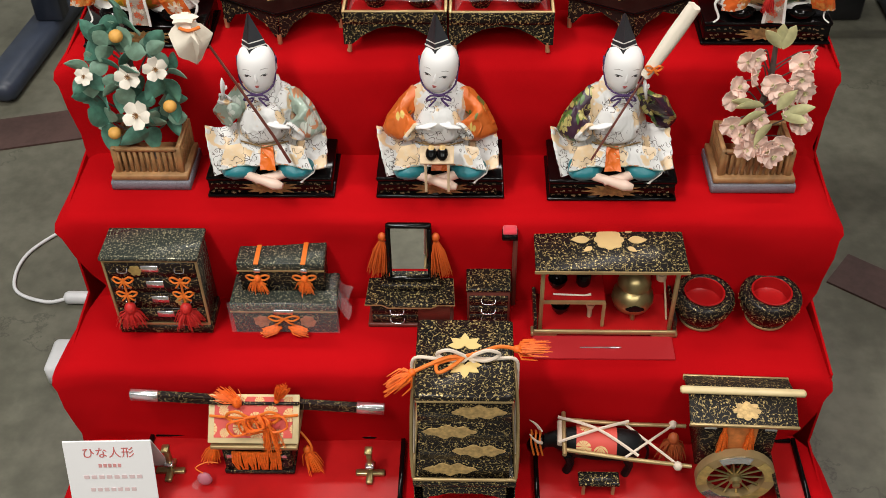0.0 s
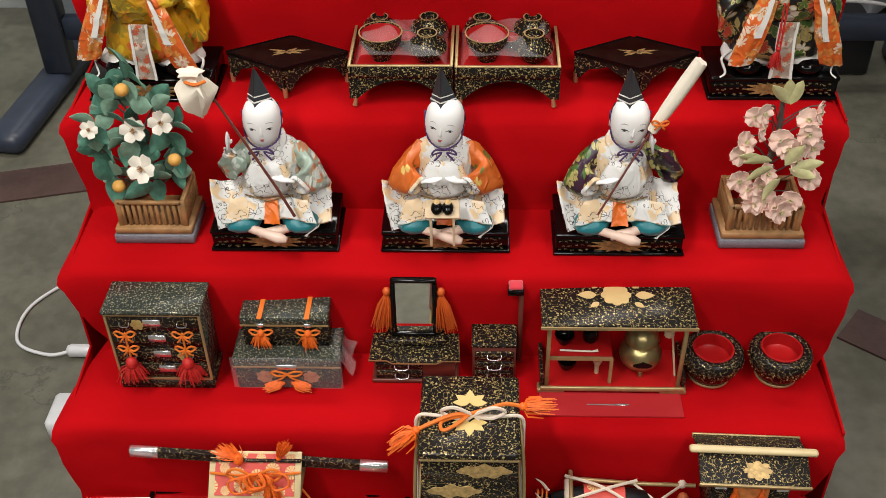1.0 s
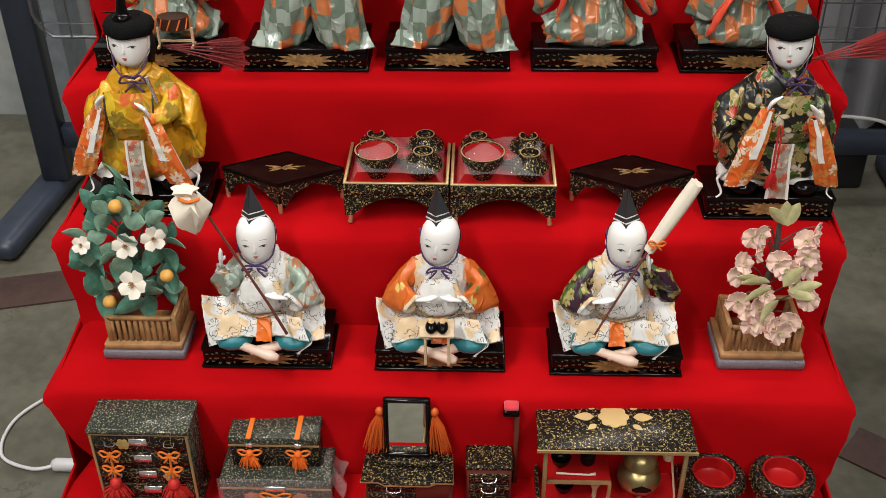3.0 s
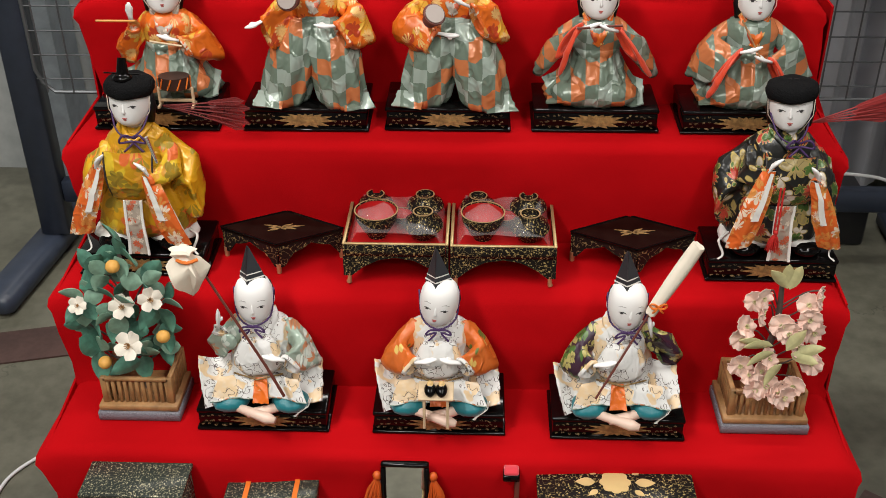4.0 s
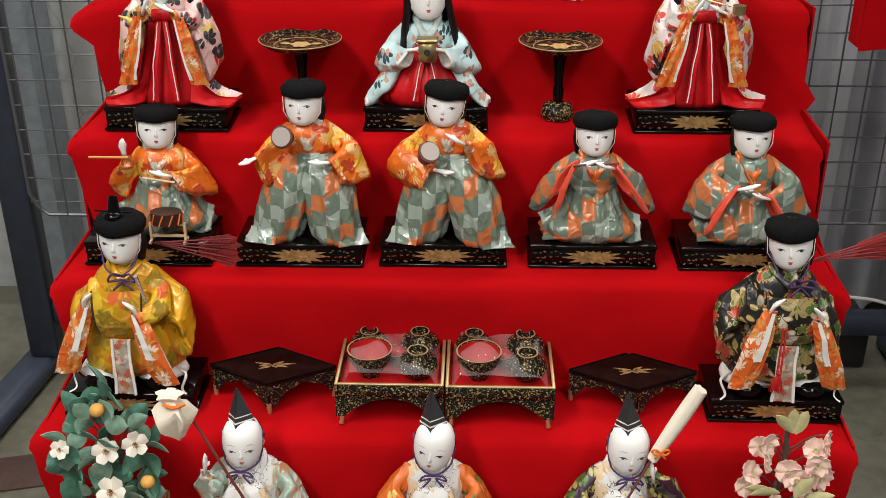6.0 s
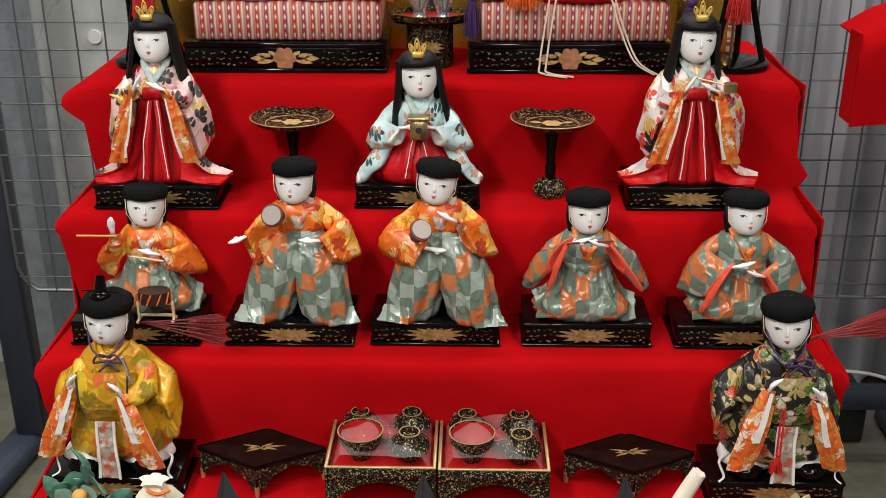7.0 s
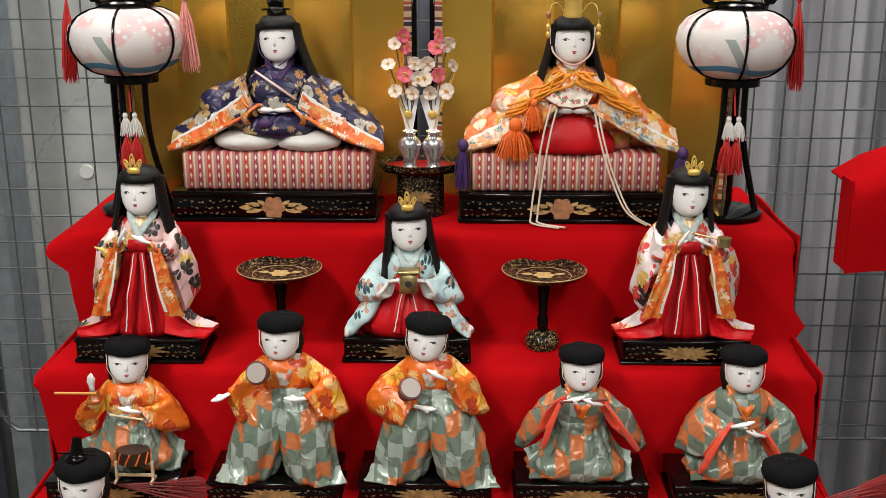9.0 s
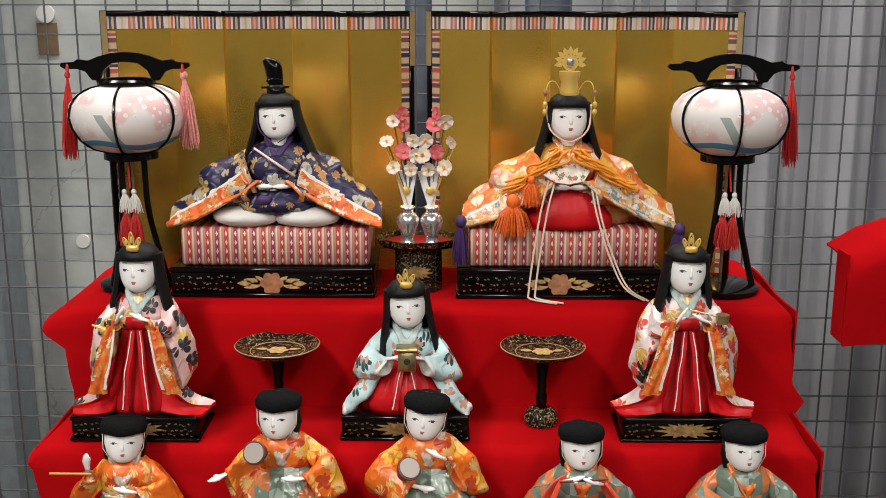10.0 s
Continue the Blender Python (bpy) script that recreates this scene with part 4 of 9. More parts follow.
            cx, cy = hx - 0.004 * u, 0.002 + 0.006 * u
            return [(cx - w, cy + 0.004, z - 0.004), (cx - w * 0.2, cy - w * 0.9, z), (cx + w, cy + 0.002, z - 0.002), (cx, cy + w * 0.9, z)]
        me.loft([sec(z0), sec(z1)], m, smooth=False)
    me.tube(smooth_path([(hx - 0.024, 0.004, 0.150), (hx - 0.020, -0.010, 0.118), (hx, -0.024, 0.112), (hx + 0.020, -0.010, 0.118), (hx + 0.024, 0.004, 0.150)], 4), 0.0011, PURPLE, 6)
    for s in (-1, 1): me.tube(smooth_path([(hx, -0.025, 0.111), (hx + s * 0.010, -0.029, 0.114), (hx + s * 0.015, -0.029, 0.107), (hx + s * 0.003, -0.027, 0.109), (hx + s * 0.012, -0.030, 0.099)], 4), 0.0012, PURPLE, 6)
    return place_doll(me, "servant_doll", 5, x, 0.048, label)
INKCLOTH = mat("black_stiff_cloth", (0.025, 0.027, 0.032), 0.5, bump=0.2)
servant(-0.2165, "seated doll in white and sage brocade with a pointed black cap", SAGEBROC, SAGEBROC, -1)
servant(0.0025, "seated doll in white and orange brocade with a pointed black cap", ORANGEGREEN, ORANGEGREEN, 0)
servant(0.2225, "seated doll in white and dark green brocade, pointed black cap", DARKGREEN, DARKGREEN, 1)

# -- the two archers
def archer(x, y, robe, inner, label, yaw, strips, turn, wing):
    """strips: top and bottom of the two hanging linings; wing: the side of the wide outer sleeve."""
    me = Mesh()
    for s in (-1, 1):
        me.ball((s * 0.038, -0.026, 0.010), (0.022, 0.024, 0.011), BLACK, 14, 7)
        me.rings([(s * 0.032, -0.010, 0.008, 0.030, 0.024), (s * 0.034, -0.012, 0.015, 0.034, 0.028, 0.03), (s * 0.034, -0.008, 0.022, 0.030, 0.026)], WHITESILK, 24, 6, 0.03)
    me.rings([(0, 0.002, 0.016, 0.060, 0.037, 0.02), (0, 0.000, 0.026, 0.062, 0.043, 0.03), (0, 0.001, 0.046, 0.059, 0.044, 0.04), (0, 0.003, 0.066, 0.052, 0.039, 0.04), (0, 0.005, 0.080, 0.042, 0.033, 0.03), (0, 0.007, 0.094, 0.041, 0.029, 0.02), (0, 0.008, 0.120, 0.042, 0.026, 0.01), (0, 0.010, 0.140, 0.038, 0.022), (0, 0.011, 0.150, 0.026, 0.018), (0, 0.011, 0.156, 0.013, 0.012)], robe, 56, 7, 0.02, 1.0)
    # breast panel, gathered over the belt
    g = [[(0.030 * (j / 8 - 0.5) * 2 * (1 - 0.06 * i / 6), -0.026 - 0.016 * math.sin(math.pi * (i + 1.2) / 8) - 0.007 * math.cos((j / 8 - 0.5) * 3), 0.138 - 0.062 * i / 6) for j in range(9)] for i in range(7)]
    me.sheet(g, 0.005, robe)
    for sx in (-1, 1): me.tube([Vector(r[0 if sx < 0 else -1]) + Vector((0, -0.003, 0)) for r in g], 0.0012, INK, 6)
    panel(me, [(0, -0.046, 0.078), (0, -0.0505, 0.046), (0.001, -0.0535, 0.004)], (0.020, 0.024), STRIP, 0.002)
    for s in (-1, 1): panel(me, [(s * 0.0100, -0.0475, 0.078), (s * 0.0105, -0.052, 0.046), (s * 0.0130, -0.055, 0.004)], (0.0030, 0.0034), WHITESILK, 0.002)
    for s, (a, b) in zip((-1, 1), strips):
        a, b = Vector(a), Vector(b)
        big = 0.88 if s == wing else 0.70
        sleeve(me, [(s * 0.030, 0.010, 0.142), (s * (0.038 + 0.016 * big), 0.004, 0.112), (s * (0.034 + 0.022 * big), -0.016, 0.086)], (0.040, 0.070 * big, 0.066 * big), (0.014, 0.022 * big, 0.018 * big), robe, robe, (s * 0.30, 0.0, -1), hand=False)
        sleeve(me, [(s * 0.036, 0.0, 0.130), (s * 0.042, -0.022, 0.116), a], (0.020, 0.028, 0.020), (0.011, 0.012, 0.008), robe, inner, (s * 0.2, 0, -1), hand=False)
        # hanging lining of the sleeve mouth, with its white edge
        g, e = [], []
        for i in range(11):
            u = i / 10
            q = a.lerp(b, u) + Vector((0, -0.005 * math.sin(math.pi * u), 0))
            wd = 0.007 + 0.009 * math.sin(math.pi * min(1, u * 0.62 + 0.05))
            g.append([q + Vector((wd * (j / 6 - 0.5) * 2, -0.005 * math.cos((j / 6 - 0.5) * 3.0) + 0.0012 * math.sin(2.4 * j + 5 * u), -0.003 * (j / 6) * s)) for j in range(7)])
            e.append(q + Vector((-s * wd * 0.25, -0.007, 0)))
        me.sheet(g, 0.003, inner, WHITESILK)
        panel(me, [e[0], e[3], e[6]], (0.004, 0.009), WHITESILK, 0.0015)
        doll_palm(me, a + Vector((0, -0.004, 0.004)), (-s * 0.35, -0.2, 1), (-s * 0.6, -0.3, 0))
        me.tube(smooth_path([(s * 0.058, -0.020, 0.024), (s * 0.070, -0.032, 0.018), (s * 0.066, -0.042, 0.006), (s * 0.072, -0.048, 0.0015)], 4), 0.0018, WHITESILK, 6, flat=0.5)
    collar(me, (0, 0.008), 0.156, robe, 0.017, 0.02)
    head(me, (0, 0.004, 0.1895), 1.08, "bob", 12, *turn)
    me.tube(smooth_path([(-0.024, 0.0, 0.180), (-0.016, -0.018, 0.160), (0, -0.026, 0.152), (0.016, -0.018, 0.160), (0.024, 0.0, 0.180)], 4), 0.0011, PURPLE, 6)
    for s in (-1, 1): me.tube(smooth_path([(0.008, -0.027, 0.152), (s * 0.010 + 0.008, -0.036, 0.160), (s * 0.016 + 0.008, -0.036, 0.150), (0.008, -0.032, 0.150), (s * 0.012 + 0.008, -0.036, 0.138)], 4), 0.0014, PURPLE, 6)
    return place_doll(me, "archer_doll", 4, x, y, label, yaw)
archer(-0.378, 0.178, YELLOW, ORANGEWHITE, "doll in yellow flowered brocade with orange sleeves and black hair", 0, (((-0.040, -0.034, 0.116), (-0.074, -0.040, 0.026)), ((0.024, -0.046, 0.112), (0.052, -0.050, 0.020))), (-6, 2), 1)
archer(0.4205, 0.184, BLACKBROC, ORANGEWHITE, "doll in black and gold brocade with orange sleeves and black hair", 0, (((-0.026, -0.042, 0.122), (-0.052, -0.050, 0.022)), ((0.032, -0.044, 0.112), (0.064, -0.040, 0.018))), (-14, -5), -1)
# hair knot ornament of the elder archer
Mesh().tube([(0, 0, -0.002), (0, 0.003, 0.010), (0, 0.008, 0.024)], [0.009, 0.007, 0.005], BLACK, 12).tube([(-0.022, 0, 0.008), (0.022, 0, 0.006)], 0.0009, BLACK, 6).ball((0, -0.002, 0.002), (0.012, 0.010, 0.006), BLACK, 12, 7).thing("black_court_cap", T(-0.381, 0.178, 0.3985) @ rot(4, 0, 0), "small glossy black court cap on a doll's hair", "hat")

# -- the five musicians
def upper(me, dz, top, inner=CHECK, lean=0.0):
    me.rings([(0, 0.004, 0.062 + dz, 0.031, 0.023), (lean, 0.004, 0.078 + dz, 0.034, 0.024, 0.02), (lean, 0.006, 0.095 + dz, 0.036, 0.023, 0.02), (lean, 0.007, 0.106 + dz, 0.027, 0.018), (lean, 0.008, 0.112 + dz, 0.012, 0.011)], top, 30, 5, 0.02)
    me.rings([(0, 0.002, 0.060 + dz, 0.030, 0.0255), (0, 0.002, 0.072 + dz, 0.0305, 0.0255)], CHECK, 28)
    collar(me, (lean, 0.004), 0.111 + dz, STRIP if top == ORANGEBROC else ORANGEBROC, 0.015, 0.036)
def seated(x, y, label, top, lining, arms, yaw=0, turn=(0, 0), sleeves_wide=True, skew=0.0):
    me = Mesh()
    pleats(me, [(0, 0.0, 0.0, 0.060, 0.036, 0.6), (0, -0.002, 0.010, 0.064, 0.041, 1.0), (0, -0.002, 0.026, 0.052, 0.040, 1.0), (0, 0.0, 0.044, 0.037, 0.034, 0.9), (0, 0.002, 0.062, 0.031, 0.026, 0.5), (0, 0.003, 0.070, 0.029, 0.024, 0.2)], CHECK, 13, 0.07)
    for s in (-1, 1): me.ball((s * 0.026, -0.020, 0.016), (0.031, 0.026, 0.018), CHECK, 18, 9)
    flap(me, [(0.030, 0.004, 0.050), (0.066, 0.0, 0.026), (0.062, -0.034, 0.006), (0.034, -0.044, 0.012)], CHECK, CHECK, 0.0025, 0.010, 0.001)
    flap(me, [(-0.030, 0.004, 0.050), (-0.034, -0.044, 0.012), (-0.062, -0.034, 0.006), (-0.066, 0.0, 0.026)], CHECK, CHECK, 0.0025, 0.010, 0.001)
    upper(me, 0, top)
    for s, (hx, hy, hz, raised) in zip((-1, 1), arms):
        if raised:
            sleeve(me, [(s * 0.026, 0.006, 0.100), (s * 0.046, -0.004, 0.080), (hx, hy + 0.008, hz - 0.014)], (0.030, 0.046, 0.020), (0.012, 0.014, 0.008), top, lining, (s * 0.3, 0, -1), hand=False)
            doll_palm(me, (hx, hy, hz), (0.05 * s, -0.1, 1), (-0.4 * s, -0.4, 0))
            continue
        wide = (0.034, 0.064, 0.056) if sleeves_wide else (0.030, 0.050, 0.034)
        ex = 0.046
        sleeve(me, [(s * 0.026, 0.006, 0.100), (s * ex, -0.010, 0.082), (hx + s * 0.012, hy + 0.006, hz)], wide, (0.011, 0.012, 0.006), top, lining, (s * (0.62 if sleeves_wide else 0.50), 0.05, -1), hand=False)
        if sleeves_wide:     # bright edge of the open sleeve
            a, b = Vector((hx + s * 0.014, hy - 0.004, hz + 0.002)), Vector((hx + s * (0.046 + skew * s), hy + 0.002, hz - 0.062))
            me.tube(smooth_path([a, a.lerp(b, 0.4) + Vector((s * 0.002, -0.006, 0)), a.lerp(b, 0.8) + Vector((0, -0.004, 0)), b], 4), [0.003, 0.0035, 0.004, 0.0045, 0.005, 0.0055, 0.006, 0.006, 0.0058, 0.0052, 0.0046, 0.0036, 0.002], lining, 10, flat=0.5)
        doll_palm(me, (hx + s * 0.004, hy - 0.002, hz + 0.001), (-s * 0.8, -0.3, 0.3))
    head(me, (0, 0.004, 0.135), 0.99, "bob", 7, *turn)
    return place_doll(me, "musician_doll", 3, x, y, label, yaw)
def standing(x, y, label, raised, yaw, turn, step):
    """step: x of the two feet; raised: hand at the chin."""
    me = Mesh()
    for bx, by in ((step[0], -0.012), (step[1], -0.022)):
        pleats(me, [(bx * 1.08, by - 0.004, 0.0, 0.028, 0.026, 0.9), (bx * 1.04, by - 0.002, 0.008, 0.032, 0.029, 1.0), (bx * 0.92, by, 0.030, 0.033, 0.031, 1.0), (bx * 0.72, by * 0.7, 0.056, 0.035, 0.032, 0.8), (bx * 0.45, by * 0.4, 0.082, 0.034, 0.029, 0.5), (bx * 0.2, 0, 0.108, 0.024, 0.023, 0.2)], CHECK, 9, 0.10, 54, 0.3)
        o = -1 if bx < 0 else 1
        flap(me, [(bx * 1.0, by - 0.026, 0.020), (bx + o * 0.034, by - 0.012, 0.016), (bx + o * 0.044, by - 0.030, 0.003), (bx + o * 0.004, by - 0.036, 0.001)], CHECK, CHECK, 0.0025, 0.006, 0.001)
    pleats(me, [(0, 0.002, 0.046, 0.050, 0.030, 0.8), (0, 0.002, 0.070, 0.047, 0.031, 0.9), (0, 0.002, 0.090, 0.038, 0.029, 0.8), (0, 0.003, 0.106, 0.031, 0.026, 0.4), (0, 0.003, 0.114, 0.029, 0.023, 0.1)], CHECK, 11, 0.06)
    upper(me, 0.039, ORANGEBROC)
    if not raised:
        sleeve(me, [(-0.026, 0.006, 0.140), (-0.046, -0.006, 0.126), (-0.062, -0.024, 0.114)], (0.030, 0.044, 0.046), (0.011, 0.011, 0.007), ORANGEBROC, ORANGEBROC, (0.30, 0, -1), hand=False)
        doll_palm(me, (-0.068, -0.028, 0.110), (-0.9, -0.3, -0.35))
        sleeve(me, [(0.026, 0.006, 0.140), (0.050, -0.006, 0.118), (0.030, -0.030, 0.108)], (0.030, 0.058, 0.040), (0.011, 0.014, 0.008), ORANGEBROC, ORANGEWHITE, (0.42, 0, -1), hand=False)
        doll_palm(me, (0.020, -0.036, 0.107), (-0.9, -0.3, 0.1))
    else:
        sleeve(me, [(-0.026, 0.006, 0.140), (-0.052, -0.004, 0.116), (-0.022, -0.030, 0.100)], (0.030, 0.052, 0.036), (0.011, 0.015, 0.009), ORANGEBROC, ORANGEWHITE, (-0.42, 0, -1), hand=False)
        doll_palm(me, (-0.010, -0.036, 0.098), (0.9, -0.2, -0.1))
        sleeve(me, [(0.026, 0.006, 0.140), (0.046, -0.008, 0.122), (0.026, -0.030, 0.132)], (0.030, 0.056, 0.050), (0.011, 0.012, 0.007), ORANGEBROC, ORANGEWHITE, (0.40, 0, -1), hand=False)
        doll_palm(me, (0.014, -0.038, 0.138), (-0.8, -0.2, 0.45))
    head(me, (-0.004, 0.003, 0.173), 1.0, "bob", 8, *turn)
    return place_doll(me, "musician_doll", 3, x, y, label, yaw)
MY = 0.306
seated(-0.362, MY + 0.012, "seated drummer doll in orange jacket and checked sage trousers", ORANGEBROC, ORANGEWHITE, ((-0.038, -0.026, 0.112, True), (0.010, -0.038, 0.084, False)), 4, (8, 3), False)
standing(-0.165, MY, "standing doll with shoulder drum, orange jacket, checked trousers", False, 4, (-12, 0), (-0.041, 0.031))
standing(0.012, MY, "standing doll with hand drum, orange jacket, checked trousers", True, 0, (-6, 6), (-0.034, 0.041))
seated(0.196, MY, "seated flute player doll in checked sage silk with red lining", CHECK, VERMILION, ((-0.014, -0.036, 0.108, False), (0.010, -0.038, 0.106, False)), 0, (2, 0), True, 0.012)
seated(0.392, MY, "seated singer doll in checked sage silk holding a fan", CHECK, VERMILION, ((-0.010, -0.040, 0.080, False), (0.008, -0.040, 0.068, False)), 0, (4, 0))

# -- the three ladies
def lady(x, y, label, outer, inner, tall, turn=(0, 0), hair=0.012):
    me = Mesh()
    dz = 0.046 if tall else 0.0
    if tall:
        pleats(me, [(0, 0.002, 0.0, 0.056, 0.036, 0.8), (0, 0.0, 0.008, 0.058, 0.038, 1.0), (0, 0.0, 0.030, 0.046, 0.033, 1.0), (0, 0.002, 0.070, 0.034, 0.027, 0.8), (0, 0.004, 0.100, 0.028, 0.023, 0.3), (0, 0.006, 0.120, 0.028, 0.021, 0.0)], REDSILK, 15, 0.05)
        for s in (-1, 1):     # trailing corners of the skirt
            flap(me, [(s * 0.026, -0.012, 0.046), (s * 0.092, -0.012, 0.006), (s * 0.080, -0.042, 0.003), (s * 0.030, -0.044, 0.008)][:: 1 if s > 0 else -1], REDSILK, REDSILK, 0.003, 0.006, 0.001)
            flap(me, [(s * 0.044, -0.010, 0.044), (s * 0.092, -0.012, 0.009), (s * 0.086, -0.026, 0.008), (s * 0.046, -0.034, 0.030)][:: 1 if s > 0 else -1], outer, REDSILK, 0.003, 0.008, 0.001)
    else:
        pleats(me, [(0, 0.0, 0.0, 0.062, 0.040, 0.6), (0, -0.002, 0.014, 0.062, 0.043, 0.8), (0, -0.002, 0.034, 0.048, 0.038, 0.9), (0, 0.002, 0.058, 0.032, 0.027, 0.6), (0, 0.005, 0.076, 0.030, 0.022, 0.1)], REDSILK, 13, 0.05)
    me.rings([(0, 0.006, 0.062 + dz, 0.034, 0.024), (0, 0.006, 0.085 + dz, 0.036, 0.0235), (0, 0.007, 0.099 + dz, 0.027, 0.018), (0, 0.008, 0.107 + dz, 0.012, 0.011)], outer, 28, 5, 0.02)
    me.rings([(0, -0.001, 0.062 + dz, 0.022, 0.0225), (0, -0.001, 0.078 + dz, 0.020, 0.0225)], REDSILK, 24)
    collar(me, (0, 0.006), 0.108 + dz, PALECOLLAR, 0.015, 0.030)
    for s in (-1, 1):
        if tall:
            sleeve(me, [(s * 0.026, 0.008, 0.144), (s * 0.041, -0.002, 0.114), (s * 0.036, -0.026, 0.092)], (0.040, 0.074, 0.066), (0.012, 0.015, 0.010), outer, outer, (s * 0.34, 0, -1), hand=False)
            sleeve(me, [(s * 0.034, 0.0, 0.132), (s * 0.036, -0.024, 0.120), (s * 0.022, -0.038, 0.124)], (0.018, 0.026, 0.018), (0.009, 0.010, 0.007), outer, inner, (s * 0.2, 0, -1), hand=False)
            panel(me, [(s * 0.026, -0.042, 0.120), (s * 0.036, -0.048, 0.080), (s * 0.046, -0.047, 0.034)], (0.012, 0.022), inner, 0.003, 0.0018)
            panel(me, [(s * 0.0215, -0.045, 0.116), (s * 0.0265, -0.050, 0.080), (s * 0.036, -0.050, 0.040)], (0.002, 0.0035), WHITESILK, 0.0015)
            doll_palm(me, (s * 0.017, -0.042, 0.128), (-s * 0.5, -0.2, 0.8) if s < 0 else (-0.9, -0.2, 0.4))
        else:
            sleeve(me, [(s * 0.026, 0.006, 0.097), (s * 0.044, -0.008, 0.072), (s * 0.022, -0.036, 0.074)], (0.036, 0.048, 0.030), (0.013, 0.013, 0.008), outer, inner, (s * 0.5, 0, -1), hand=False)
            sleeve(me, [(s * 0.034, -0.010, 0.064), (s * 0.056, -0.020, 0.036), (s * 0.078, -0.026, 0.008)], (0.022, 0.028, 0.016), (0.012, 0.014, 0.009), outer, inner, (s * -0.25, -0.1, -1), hand=False)
            doll_palm(me, (s * 0.016, -0.042, 0.078), (-s * 0.8, -0.2, 0.2))
        panel(me, [(s * 0.004, -0.027, 0.064 + dz), (s * 0.010, -0.040, 0.038 + dz * 0.45), (s * 0.015, -0.0475, 0.010)], (0.0065, 0.0085), REDSILK, 0.002)
        panel(me, [(s * 0.005, -0.029, 0.063 + dz), (s * 0.0115, -0.042, 0.038 + dz * 0.45), (s * 0.017, -0.0495, 0.012)], (0.0010, 0.0014), WHITESILK, 0.0010)
    head(me, (0, 0.004, 0.136 + dz * 1.02), 1.06, "long", 7, *turn, flare=hair, length=0.080 + hair)
    # gold comb crown: pierced plate with upright loops
    cz = 0.163 + dz * 1.02
    for a, l in ((-22, 0.013), (-2, 0.019), (20, 0.013)):
        r = math.radians(a)
        b = Vector((0.014 * math.sin(r), -0.0185, cz + 0.005))
        e = b + Vector((l * math.sin(r), -0.001, l * math.cos(r)))
        me.tube(smooth_path([b + Vector((-0.0018, 0, 0)), b.lerp(e, 0.6) + Vector((-0.0028, 0, 0)), e, b.lerp(e, 0.6) + Vector((0.0028, 0, 0)), b + Vector((0.0018, 0, 0))], 4), 0.0009, BRIGHTGOLD, 6)
        me.ball(b.lerp(e, 0.5), (0.0020, 0.0006, 0.0045), BRIGHTGOLD, 8, 5)
    me.rings([(0, -0.018, cz - 0.001, 0.0066, 0.0025), (0, -0.0185, cz + 0.003, 0.0082, 0.0026), (0, -0.0185, cz + 0.007, 0.0068, 0.0022)], BRIGHTGOLD, 16, 6, 0.08)
    return place_doll(me, "lady_doll", 2, x, y, label)
PALECOLLAR = mat("pale_collar_silk", (0.42, 0.50, 0.48), 0.5, vary=0.3, vscale=120)
lady(-0.357, 0.408, "standing lady doll with long black hair, pink robe, red skirt", PINKBROC, ORANGEWHITE, True, (-4, 0), 0.024)
lady(-0.0185, 0.415, "seated lady doll with long black hair and pale blue robe", BLUEBROC, WHITESILK, False, (5, -3), 0.016)
lady(0.335, 0.416, "standing lady doll with long black hair, crane robe, red skirt", CRANEBROC, ORANGEWHITE, True, (4, 2), 0.015)

# -- the imperial pair on their patterned mats
CUSH = mat("mat_brocade", (0.5, 0.06, 0.05), 0.6)
def mat_edge():
    m = CUSH
    c = coords(m)
    sep = N(m, "ShaderNodeSeparateXYZ"); L(m, c, sep.inputs[0])
    u = math_node(m, "FRACT", math_node(m, "DIVIDE", math_node(m, "ADD", sep.outputs[0], 3.0), 0.0128))
    uz = math_node(m, "FRACT", math_node(m, "DIVIDE", math_node(m, "ADD", sep.outputs[2], 3.0), 0.0125))
    stripe = math_node(m, "LESS_THAN", u, 0.42)
    cream = math_node(m, "LESS_THAN", math_node(m, "ABSOLUTE", math_node(m, "SUBTRACT", u, 0.62)), 0.09)
    dia = math_node(m, "LESS_THAN", math_node(m, "ADD", math_node(m, "MULTIPLY", math_node(m, "ABSOLUTE", math_node(m, "SUBTRACT", u, 0.21)), 2.6), math_node(m, "ABSOLUTE", math_node(m, "SUBTRACT", uz, 0.5))), 0.34)
    cell = math_node(m, "FRACT", math_node(m, "DIVIDE", math_node(m, "ADD", sep.outputs[0], 3.0), 0.0256))
    k = mix_col(m, stripe, (0.46, 0.20, 0.15), mix_col(m, math_node(m, "LESS_THAN", cell, 0.5), (0.46, 0.035, 0.03), (0.30, 0.03, 0.07)))
    k = mix_col(m, cream, k, (0.62, 0.52, 0.38))
    k = mix_col(m, dia, k, (0.66, 0.58, 0.48))
    L(m, k, bsdf(m).inputs["Base Color"])
    w = N(m, "ShaderNodeTexNoise", Scale=900); L(m, c, w.inputs["Vector"])
    p = N(m, "ShaderNodeBump", Strength=0.4, Distance=0.001); L(m, w.outputs["Fac"], p.inputs["Height"]); L(m, p.outputs[0], bsdf(m).inputs["Normal"])
mat_edge()
